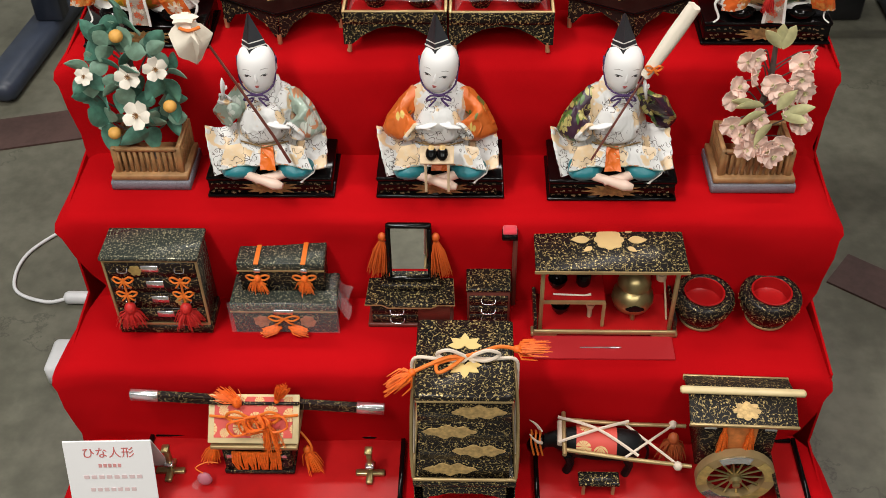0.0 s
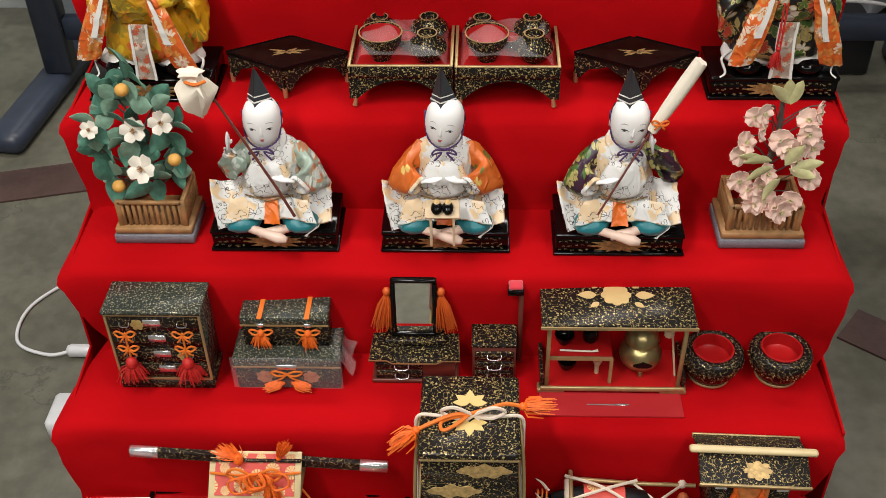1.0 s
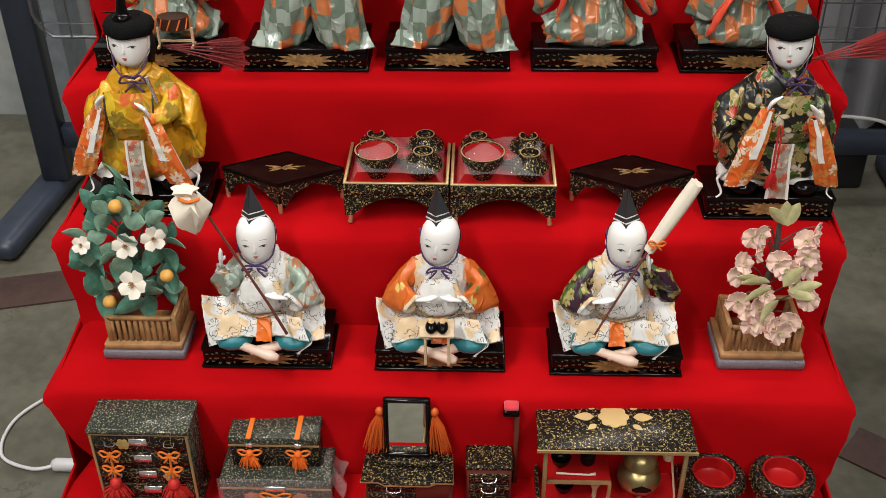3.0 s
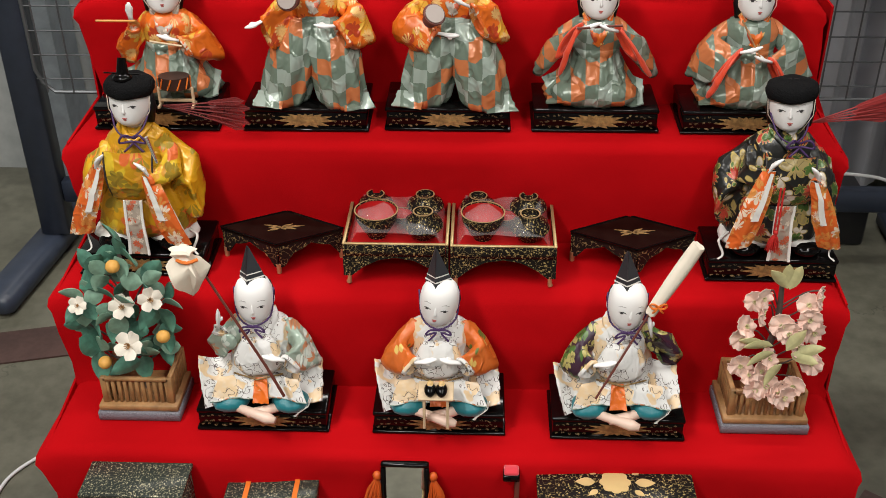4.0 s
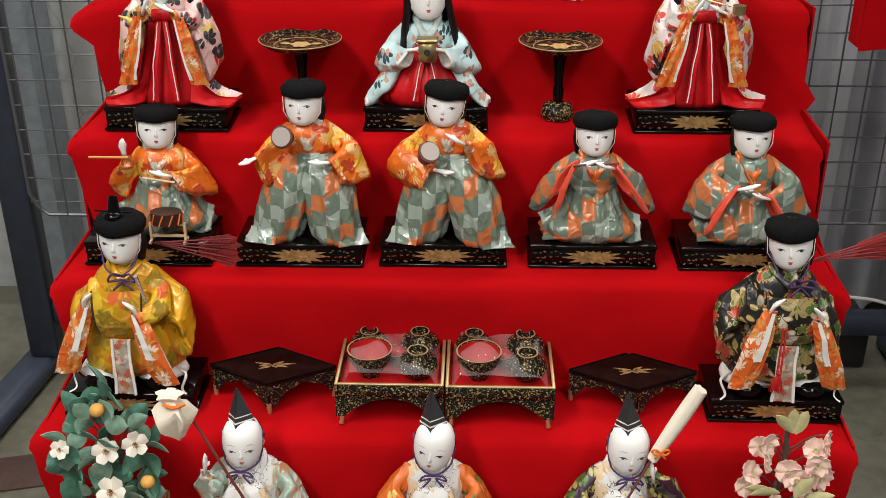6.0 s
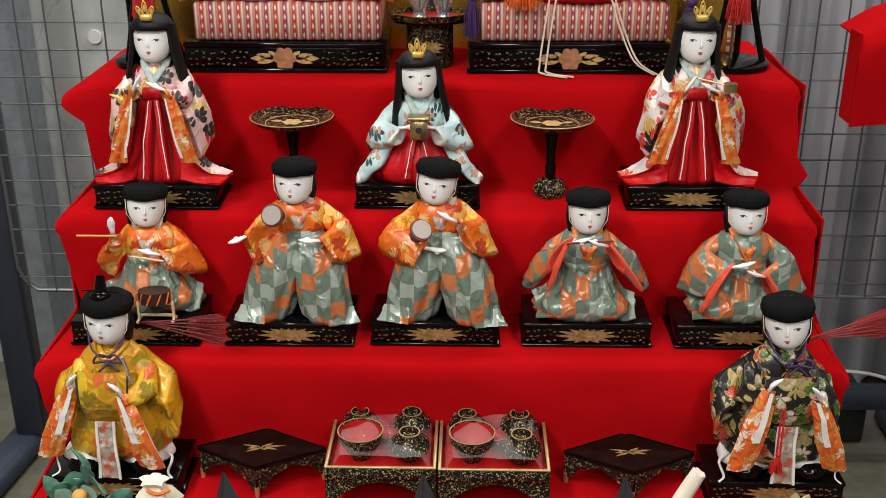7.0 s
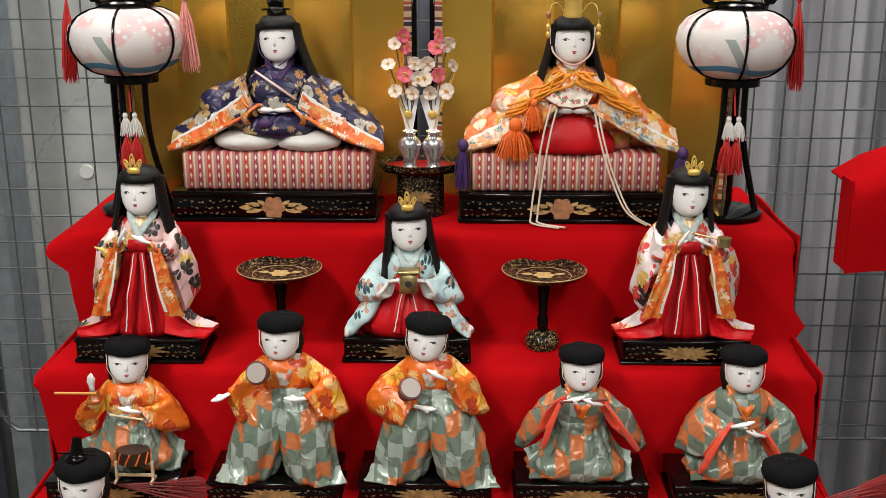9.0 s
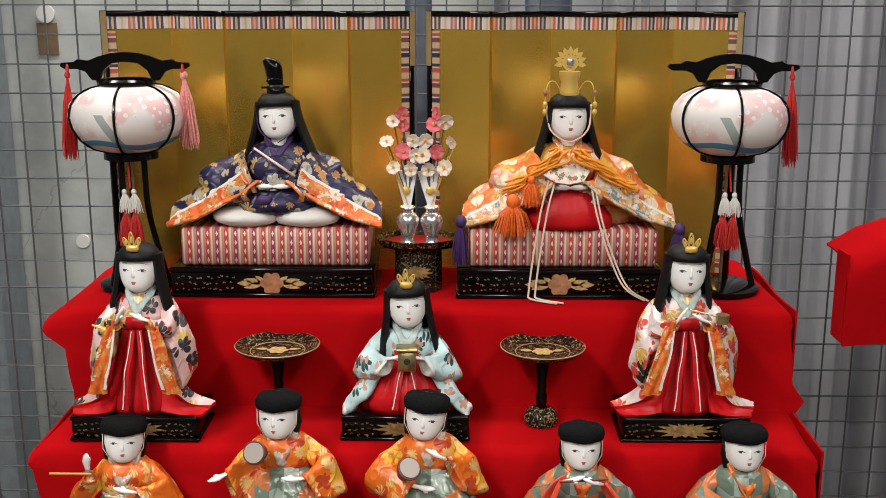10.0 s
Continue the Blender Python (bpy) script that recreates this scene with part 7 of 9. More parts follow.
def on_cab(name, me, x, y, z, label, cat): return me.thing(name, put(6, 0.2165 + x, -0.062 + y, z), label, cat)
kt2 = lathe(Mesh(), [(0.012, 0.0), (0.024, 0.006), (0.0275, 0.016), (0.026, 0.026), (0.020, 0.034), (0.017, 0.036), (0.022, 0.042), (0.020, 0.052), (0.012, 0.060), (0.007, 0.062), (0.008, 0.068), (0.004, 0.072)], BRASS)
for a in (0.5, 2.6, 4.7): kt2.tube([(0.016 * math.cos(a), 0.016 * math.sin(a), 0.004), (0.020 * math.cos(a), 0.020 * math.sin(a), -0.006)], [0.004, 0.003], BRASS, 8)
kt2.plate([(-0.012, 0), (-0.006, 0.004), (0, 0.007), (0.006, 0.004), (0.012, 0), (0.006, -0.003), (-0.006, -0.003)], 0.004, BLACK, T(0, -0.0258, 0.019))
on_cab("brass_kettle_brazier", kt2, 0.038, -0.004, 0.018, "tarnished brass tea kettle on a round brazier", "kettle")
bowlp = [(0.006, 0.0), (0.007, 0.002), (0.011, 0.008), (0.0125, 0.015), (0.0115, 0.0155), (0.009, 0.008), (0.002, 0.004)]
on_cab("tea_bowl", lathe(Mesh(), bowlp, BLACK), -0.062, -0.010, 0.058, "small black tea bowl on a red shelf", "bowl")
on_cab("tea_caddy", lathe(Mesh(), [(0.008, 0), (0.0095, 0.004), (0.0095, 0.016), (0.008, 0.019), (0.001, 0.0195)], BLACK), -0.028, -0.004, 0.058, "small black lacquer tea caddy", "caddy")
on_cab("tea_scoop", Mesh().tube([(-0.022, -0.016, 0.002), (0.018, -0.018, 0.002), (0.026, -0.018, 0.004)], [0.0014, 0.0012, 0.002], PAPER, 6), -0.046, -0.010, 0.058, "pale bamboo tea scoop", "scoop")
on_cab("waste_water_bowl", lathe(Mesh(), bowlp, BLACK), -0.056, -0.010, 0.012, "black bowl on the red floor board", "bowl")
on_cab("tea_whisk", lathe(Mesh(), [(0.003, 0), (0.003, 0.012), (0.006, 0.022), (0.0075, 0.026), (0.002, 0.024)], WOODPALE), -0.018, -0.018, 0.012, "bamboo tea whisk standing upright", "whisk")
on_cab("bamboo_ladle", lathe(Mesh(), [(0.005, 0.060), (0.0065, 0.061), (0.0065, 0.070), (0.004, 0.070)], WOODPALE).tube([(0.004, -0.002, 0.062), (0.012, -0.014, 0.001)], 0.0014, WOODPALE, 6), 0.070, -0.010, 0.012, "bamboo water ladle leaning in the shelf", "ladle")
Mesh().box((0, 0, 0.0012), (0.180, 0.040, 0.0024), mat("red_tissue", (0.42, 0.01, 0.015), 0.6)).thing("red_paper_sheet", put(6, 0.214, -0.126, 0), "flat red paper sheet under the tea shelf", "paper")
Mesh().tube([(-0.030, 0, 0.0034), (0.002, 0, 0.0034), (0.006, 0, 0.0034)], [0.0008, 0.001, 0.0012], SILVER, 6).ball((0.014, 0, 0.0036), (0.010, 0.0018, 0.0012), SILVER, 8, 5).thing("silver_hairpin", put(6, 0.214, -0.128, 0), "silver hairpin lying on red paper", "hairpin")
MAKIE_RIM = lacquer("dark_sprinkled_lacquer", (0.010, 0.008, 0.008), 0.7, 1.1, (0.44, 0.32, 0.15))
def brazier(x, y):
    me = lathe(Mesh(), [(0.024, 0.0), (0.026, 0.002), (0.026, 0.005), (0.027, 0.009), (0.0355, 0.020), (0.0395, 0.033), (0.0400, 0.040), (0.0380, 0.046), (0.0340, 0.0495), (0.0295, 0.0498), (0.0262, 0.0480), (0.0250, 0.0440)], MAKIE_RIM, n=36, caps=(True, False))
    o = me.thing("round_brazier", put(6, x, y), "round black lacquer brazier with gold speckle and red inside", "brazier", "round braziers")
    lathe(Mesh(), [(0.0262, 0.0470), (0.0262, 0.0490), (0.0240, 0.0490), (0.0232, 0.032), (0.018, 0.029), (0.001, 0.029)], REDLAC, caps=(False, True)).part("red_liner", o, "red lacquer inner bowl")
    lathe(Mesh(), [(0.0262, 0.001), (0.0272, 0.002), (0.0272, 0.004), (0.0262, 0.005)], BRASSEDGE, caps=(False, False)).part("gilt_foot_ring", o)
    sp = Mesh(); r2 = random.Random(int(x * 1000))
    for i in range(60):
        a = r2.uniform(0, 6.28); h = r2.uniform(0.026, 0.047)
        rr = 0.0398 if h < 0.040 else 0.0402 - (h - 0.040) * 0.55
        sp.ball((rr * math.cos(a), rr * math.sin(a), h), (0.0009, 0.0009, 0.0006), GOLD, 5, 3)
    tagged(sp.part("gold_speckle", o, "sprinkled gold flecks"), kind="stuff")
brazier(0.346, -0.070)
brazier(0.433, -0.068)

# ================================================================ fifth step
LEAFG = mat("green_cloth_leaf", (0.062, 0.165, 0.118), 0.5, vary=0.6, vscale=60, bump=0.4, bscale=150)
LEAFP = mat("pale_green_cloth_leaf", (0.19, 0.32, 0.235), 0.55, vary=0.35, vscale=60, bump=0.3, bscale=150)
LEAFY = mat("yellow_green_leaf", (0.50, 0.47, 0.24), 0.6, vary=0.25, vscale=60)
PETALW = mat("cream_petal", (0.76, 0.70, 0.60), 0.65, vary=0.08, vscale=80)
PETALP = mat("faded_pink_petal", (0.80, 0.56, 0.47), 0.65, vary=0.22, vscale=60)
FRUIT = mat("orange_fruit", (0.66, 0.34, 0.07), 0.6, vary=0.15, vscale=90)
GRANITE = mat("grey_glitter_stone", (0.17, 0.165, 0.19), 0.6, vary=0.6, vscale=900)
STEM = mat("wrapped_stem", (0.10, 0.07, 0.06), 0.7)
def leaf_mesh(l, w, material, curl=0.25, n=6):
    """A cupped leaf along +x, facing -y."""
    g = []
    for i in range(n + 1):
        u = i / n
        hw = w * math.sin(math.pi * u ** 0.85) ** 0.75 + 0.0004
        g.append([(l * u, -curl * l * u * u * 0.4 + 0.35 * hw * abs(v) , hw * v) for v in (-1, -0.5, 0, 0.5, 1)])
    return Mesh().sheet(g, 0.0008, material).data("leaf")
LEAVES = [leaf_mesh(0.030, 0.0100, LEAFG), leaf_mesh(0.027, 0.0098, LEAFP), leaf_mesh(0.033, 0.0100, LEAFG, 0.6)]
def bloom_mesh(r, petals, material, eye, frill=0.0, wide=0.44):
    me = Mesh()
    for p in range(petals):
        a = 2 * math.pi * p / petals
        g = []
        for i in range(6):
            u = i / 5
            hw = r * wide * math.sin(math.pi * (0.06 + 0.74 * u)) ** 0.8 + 0.0003
            row = []
            for v in (-1, -0.5, 0, 0.5, 1):
                x, z = r * u, hw * v
                y = -0.28 * r * (1 - u) ** 2 * 0 - 0.30 * r * u * u + 0.12 * r * abs(v) + frill * r * math.sin(4 * v + p) * u
                row.append((x * math.cos(a) - z * math.sin(a), y, x * math.sin(a) + z * math.cos(a)))
            g.append(row)
        me.sheet(g, 0.0007, material)
    for i in range(9):
        a = 2 * math.pi * i / 9
        me.tube([(0, 0, 0), (0.22 * r * math.cos(a), -0.35 * r, 0.22 * r * math.sin(a))], [0.0004, 0.0007], eye, 4)
    return me.data("flower")
STAMEN = mat("brown_stamen", (0.35, 0.18, 0.06), 0.7)
BLOOM_W = bloom_mesh(0.017, 5, PETALW, STAMEN)
BLOOM_P = bloom_mesh(0.0165, 5, PETALP, LEAFY, 0.16, 0.58)
def child(name, me, parent, m, label=""):
    o = new(name, me); o.parent = parent; o.matrix_basis = m
    return tagged(o, label)
def fence_pot(ob, w):
    Mesh().box((0, 0, 0.0065), (w, 0.086, 0.013), GRANITE, bevel=0.001).part("stone_base", ob, "speckled grey base")
    Mesh().box((0, 0, 0.0175), (w * 0.96, 0.080, 0.009), WOOD2, bevel=0.001).part("wooden_base", ob)
    for sx in (-1, 1):
        for sy in (-1, 1): Mesh().box((sx * w * 0.40, sy * 0.031, 0.041), (0.007, 0.006, 0.040), WOOD2, bevel=0.0008).part("corner_post", ob)
    for i in range(11): Mesh().box((-w * 0.36 + w * 0.072 * i, -0.031, 0.038), (0.0045, 0.004, 0.032), WOOD2, bevel=0.0006).part("fence_slat", ob)
    for sx in (-1, 1):
        for i in range(7): Mesh().box((sx * w * 0.40, -0.022 + 0.0075 * i, 0.038), (0.004, 0.0045, 0.032), WOOD2, bevel=0.0006).part("fence_slat", ob)
        Mesh().box((sx * w * 0.40, 0, 0.058), (0.006, 0.066, 0.005), WOOD2, bevel=0.0008).part("side_rail", ob)
    Mesh().box((0, -0.031, 0.058), (w * 0.8, 0.006, 0.005), WOOD2, bevel=0.0008).part("front_rail", ob)
    Mesh().box((0, 0.031, 0.058), (w * 0.8, 0.006, 0.005), WOOD2, bevel=0.0008).part("back_rail", ob)
WOOD2 = mat("tan_wood", (0.34, 0.18, 0.07), 0.55, vary=0.3, vscale=70)
tg = thing("orange_blossom_tree", put(5, -0.376, 0.058), "artificial citrus tree, white blossoms and fruit, in fenced base", "artificial tree", "paired trees")
fence_pot(tg, 0.104)
Mesh().tube(smooth_path([(0, 0, 0.02), (0.004, 0.002, 0.08), (-0.004, 0, 0.14), (0.0, -0.004, 0.20), (-0.002, -0.006, 0.235)], 5), [0.006 - 0.0002 * i for i in range(21)], STEM, 8).part("trunk", tg)
twigs = Mesh()
r5 = random.Random(11)
clusters = [(0.0, -0.012, 0.232), (-0.040, -0.006, 0.205), (0.030, -0.010, 0.195), (-0.056, -0.012, 0.165), (-0.010, -0.016, 0.170), (0.046, -0.012, 0.160), (-0.062, -0.006, 0.125), (0.000, -0.022, 0.128), (0.040, -0.018, 0.125), (-0.046, -0.014, 0.092), (0.014, -0.026, 0.090), (0.036, -0.010, 0.095), (-0.020, -0.020, 0.145), (-0.020, -0.012, 0.205)]
for c in clusters:
    twigs.tube(smooth_path([(0, 0, max(0.06, c[2] - 0.05)), (c[0] * 0.6, c[1] * 0.5 - 0.002, c[2] - 0.018), (c[0], c[1] + 0.004, c[2])], 4), 0.0013, STEM, 5)
    for i in range(5):
        a = 72 * i + r5.uniform(-25, 25)
        child("leaf", LEAVES[r5.choice((0, 1, 1, 2))], tg, T(c[0] * 0.90, c[1] + r5.uniform(-0.012, 0.014), c[2]) @ rot(r5.uniform(-40, 40), a, r5.uniform(-45, 35)) @ Matrix.Scale(r5.uniform(0.9, 1.25), 4))
twigs.part("branch", tg)
for x, y, z, s in ((0.038, -0.036, 0.182, 0.86), (0.002, -0.034, 0.170, 0.90), (0.008, -0.050, 0.124, 1.05), (-0.054, -0.028, 0.166, 0.66)):
    child("flower", BLOOM_W, tg, T(x, y, z) @ rot(-30, r5.uniform(0, 60), r5.uniform(-15, 15)) @ Matrix.Scale(s, 4), "cream five-petalled blossom")
fr5 = Mesh().ball((0, 0, 0), (0.0085, 0.0085, 0.008), FRUIT, 14, 8).data("fruit")
for x, y, z in ((0.0, -0.034, 0.226), (0.046, -0.036, 0.128), (-0.030, -0.040, 0.090)): child("fruit", fr5, tg, T(x, y, z), "orange fruit")
cg = thing("cherry_blossom_tree", put(5, 0.4055, 0.056), "artificial cherry tree with faded pink blossoms in fenced base", "artificial tree", "paired trees")
fence_pot(cg, 0.108)
Mesh().tube(smooth_path([(0, 0, 0.02), (-0.003, 0.002, 0.08), (0.004, 0, 0.14), (0.0, -0.004, 0.20), (0.002, -0.006, 0.222)], 5), [0.006 - 0.0002 * i for i in range(21)], STEM, 8).part("trunk", cg)
tw2 = Mesh()
pk = [(-0.026, -0.022, 0.196), (-0.018, -0.026, 0.182), (-0.032, -0.024, 0.160), (-0.036, -0.028, 0.146), (0.006, -0.030, 0.168), (0.014, -0.034, 0.160), (0.034, -0.022, 0.192), (0.044, -0.020, 0.200), (0.036, -0.028, 0.176), (0.030, -0.030, 0.160), (0.046, -0.018, 0.150), (0.026, -0.034, 0.140), (-0.034, -0.034, 0.112), (-0.024, -0.038, 0.100), (-0.012, -0.040, 0.108), (-0.014, -0.044, 0.084), (-0.004, -0.044, 0.090), (0.010, -0.044, 0.080), (0.048, -0.022, 0.122), (0.052, -0.020, 0.104), (-0.004, -0.036, 0.122), (0.018, -0.046, 0.074), (0.030, -0.036, 0.084), (-0.020, -0.030, 0.205)]
for n, c in enumerate(pk):
    tw2.tube(smooth_path([(0, 0, max(0.06, c[2] - 0.04)), (c[0] * 0.6, c[1] * 0.5, c[2] - 0.010), (c[0], c[1], c[2])], 3), 0.001, STEM, 5)
    child("flower", BLOOM_P, cg, T(c[0] * 1.05 - 0.008, c[1] - 0.004, c[2] - 0.008) @ rot(r5.uniform(-45, 0), r5.uniform(0, 90), r5.uniform(-35, 35)) @ Matrix.Scale(r5.uniform(0.72, 0.95), 4), "faded pink blossom")
tw2.part("branch", cg)
LY = leaf_mesh(0.030, 0.0060, LEAFY)
for x, y, z, a in ((0, -0.010, 0.205, -95), (0.002, -0.012, 0.205, -75), (0.0, -0.01, 0.205, -130), (-0.012, -0.034, 0.140, 180), (-0.010, -0.036, 0.132, 150), (0.004, -0.036, 0.135, -60), (0.010, -0.036, 0.130, 20), (-0.02, -0.034, 0.138, 200), (0.016, -0.034, 0.128, -20), (0.0, -0.040, 0.118, 120)):
    child("leaf", LY, cg, T(x, y - 0.014, z) @ rot(-15, a, 0) @ Matrix.Scale(1.15, 4), "pale yellow-green leaf")

# things held or standing by the servants; z of a servant's lap is stand top
S5 = tier_z(5) + 0.0355
pa = thing("wrapped_parasol", T(-0.2165 - 0.030, 0.016, S5 + 0.122), "folded cream paper parasol with orange cord on a dark stick", "parasol")
Mesh().tube([(-0.020, 0.004, 0.062), (0.046, -0.026, -0.045), (0.064, -0.030, -0.085)], [0.0016, 0.0018, 0.002], REDBROWN, 8).part("stick", pa)
g = []
pr = random.Random(3)
for i in range(9):
    u = i / 8
    rr = (0.008, 0.012, 0.018, 0.0225, 0.020, 0.0155, 0.011, 0.006, 0.001)[i]
    g.append([(-0.040 + 0.004 * u + rr * math.cos(a) * (1 + 0.26 * math.sin(5 * a + 1 + u)), -0.004 + rr * 0.75 * math.sin(a) * (1 + 0.3 * math.sin(5 * a)), 0.100 - 0.058 * u + 0.012 * math.sin(4 * a + 0.6) * u * (1 - u) * 3 + pr.uniform(-0.0022, 0.0022)) for a in (2 * math.pi * k / 14 for k in range(14))])
Mesh().loft(g, PAPER, False).part("paper_cover", pa, "pleated cream paper")
Mesh().rings([(-0.040, -0.004, 0.098, 0.009, 0.008), (-0.041, -0.004, 0.103, 0.015, 0.011), (-0.041, -0.004, 0.106, 0.011, 0.008)], PAPER, 20, 5, 0.22).part("paper_top", pa)
Mesh().tube(smooth_path([(-0.046, -0.014, 0.096), (-0.034, -0.017, 0.094), (-0.022, -0.012, 0.096)], 3), 0.002, ORANGECORD, 6).part("orange_cord", pa)
br = thing("wrapped_broom", T(0.2225 + 0.017, 0.012, S5 + 0.095), "long broom handle with cream paper wrapped head", "broom")
Mesh().tube([(-0.050, -0.030, -0.050), (0.0, 0.004, 0.030), (0.018, 0.016, 0.060)], 0.0014, REDBROWN, 8).part("stick", br)
g = []
for i in range(9):
    u = i / 8
    rr = 0.0058 + 0.0022 * math.sin(math.pi * u * 0.8) + 0.0006 * u
    c = Vector((0.010 + 0.050 * u, 0.010 + 0.020 * u, 0.046 + 0.082 * u))
    g.append([c + Vector((rr * math.cos(a) * 0.9, rr * math.sin(a), -rr * math.cos(a) * 0.5 + 0.001 * math.sin(5 * a))) for a in (2 * math.pi * k / 16 for k in range(16))])
Mesh().loft(g, PAPER).part("paper_head", br, "cream paper wrapping")
bow(Mesh(), (0.018, 0.006, 0.058), 0.010, 0.006, 0.0013, ORANGECORD).part("orange_cord", br)
ss = thing("shoe_tray", T(0.0025 - 0.002, -0.018, S5 + 0.0), "pale wooden tray on legs holding black clogs", "tray")
Mesh().box((0, 0, 0.052), (0.042, 0.026, 0.003), WOODPALE, turn=rot(20, 0, 0), bevel=0.0006).part("tray_board", ss)
for sx in (-1, 1): Mesh().box((sx * 0.014, -0.006, 0.026), (0.003, 0.010, 0.046), WOODPALE).part("leg", ss)
for sx in (-1, 1):
    sc = lathe(Mesh(), [(0.004, 0), (0.0065, 0.002), (0.007, 0.006), (0.005, 0.009), (0.001, 0.010)], BLACK)
    sc.ball((0, 0.004, 0.0085), (0.0042, 0.004, 0.002), OLDGOLD, 8, 5)
    sc.thing("black_clog", T(0.0005 + sx * 0.0068, -0.020, S5 + 0.0525) @ rot(20, 0, 0) @ Matrix.Diagonal((1, 1.35, 1, 1)), "small black lacquer clog with gold inside", "shoe", "pair of clogs")

# ================================================================ fourth step
def meal_tray(x, y, seed):
    o = thing("meal_tray", put(4, x, y), "footed lacquer meal tray with red inside and gilt rim", "meal tray", "meal trays")
    w, d, zt = 0.132, 0.122, 0.053
    Mesh().box((0, 0, zt - 0.005), (w - 0.006, d - 0.006, 0.003), REDLAC).part("tray_board", o, "red lacquer inside")
    for s in (-1, 1):
        Mesh().box((0, s * (d / 2 - 0.002), zt - 0.002), (w - 0.008, 0.0035, 0.017), MAKIE, bevel=0.0008).part("long_wall", o)
        Mesh().box((s * (w / 2 - 0.002), 0, zt - 0.002), (0.0035, d, 0.017), MAKIE, bevel=0.0008).part("side_wall", o)
        Mesh().box((0, s * (d / 2 - 0.002), zt + 0.0075), (w - 0.006, 0.004, 0.002), BRASSEDGE, bevel=0.0006).part("gilt_rim", o)
        Mesh().box((s * (w / 2 - 0.002), 0, zt + 0.0075), (0.004, d, 0.002), BRASSEDGE, bevel=0.0006).part("gilt_rim", o)
        arch = [(-w / 2, 0), (w / 2, 0), (w / 2, -0.030), (w / 2 - 0.010, -0.030), (w / 2 - 0.024, -0.018), (w / 2 - 0.044, -0.007), (0, -0.003), (-w / 2 + 0.044, -0.007), (-w / 2 + 0.024, -0.018), (-w / 2 + 0.010, -0.030), (-w / 2, -0.030)]
        Mesh().plate(arch, 0.003, MAKIE, T(0, s * (d / 2 - 0.0035), zt - 0.010)).part("apron", o)
        for sy in (-1, 1):
            Mesh().tube(smooth_path([(s * (w / 2 - 0.007), sy * (d / 2 - 0.005), 0.016), (s * (w / 2 - 0.007), sy * (d / 2 - 0.004), 0.008), (s * (w / 2 - 0.006), sy * (d / 2 - 0.003), 0.002)], 3), [0.0035, 0.003, 0.0026, 0.0026, 0.0028, 0.0034, 0.003], mat_peony, 8).part("foot", o, "gilt foot")
    Z = zt - 0.0035
    def bowl(bx, by, r, h, lid, name="lacquer_bowl"):
        r, h = r * 1.08, h * 1.08
        b = lathe(Mesh(), [(r * 0.42, 0), (r * 0.45, 0.003), (r * 0.62, h * 0.25), (r * 0.92, h * 0.65), (r, h), (r * 0.94, h), (r * 0.85, h * 0.62), (r * 0.5, h * 0.25), (0.0005, h * 0.22)] if not lid else [(r * 0.45, 0), (r * 0.5, 0.002), (r * 0.95, h * 0.45), (r, h * 0.55), (r * 0.9, h * 0.75), (r * 0.55, h * 0.95), (r * 0.5, h * 1.12), (r * 0.44, h * 1.12), (r * 0.42, h * 0.98), (0.0005, h * 0.97)], MAKIE)
        ob = b.thing(name, put(4, x + bx, y + by, Z), "lidded gold speckled lacquer bowl on a meal tray" if lid else "gold speckled lacquer bowl with red inside", "bowl", "tray bowls")
        rm = [(r * 1.0, h), (r * 1.015, h + 0.0006), (r * 0.95, h + 0.0006)] if not lid else [(r * 0.5, h * 1.12), (r * 0.51, h * 1.15), (r * 0.44, h * 1.15)]
        lathe(Mesh(), rm, BRASSEDGE, caps=(False, False)).part("gilt_rim", ob)
        if not lid: lathe(Mesh(), [(r * 0.93, h * 0.97), (r * 0.84, h * 0.66), (r * 0.5, h * 0.3), (0.0005, h * 0.27)], REDLAC, caps=(False, True)).part("red_inside", ob, "red lacquer inside")
    bowl(-0.026, -0.020, 0.0255, 0.034, False)
    bowl(0.033, -0.022, 0.0235, 0.030, True)
    bowl(-0.032, 0.036, 0.0215, 0.024, True)
    bowl(0.033, 0.034, 0.0225, 0.025, True)
    bowl(0.003, 0.014, 0.0135, 0.012, False, "small_dish")
    r = random.Random(seed)
    g = [[(-0.058 + 0.116 * u, -0.052 + 0.104 * v, Z + 0.020 + 0.010 * math.sin(9 * u + seed) * math.sin(7 * v) + 0.016 * math.exp(-((u - 0.3) ** 2 + (v - 0.35) ** 2) * 18) + r.uniform(0, 0.002)) for u in (i / 12 for i in range(13))] for v in (j / 12 for j in range(13))]
    Mesh().sheet([[(p[0], p[1], max(p[2] - Z, 0.004) if 0.05 < (p[0] + 0.058) / 0.116 < 0.95 else 0.004) for p in row] for row in g], 0.0003, CLEARFILM).thing("clear_wrapping", put(4, x, y, Z), "crinkled clear film over the bowls", "wrapping", "tray wrappings")
CLEARFILM = mat("crinkled_film", (1, 0.96, 0.96), 0.07, alpha=0.05, spec=0.8, bump=0.8, bscale=120)
meal_tray(-0.0545, 0.176, 1)
meal_tray(0.0795, 0.174, 2)
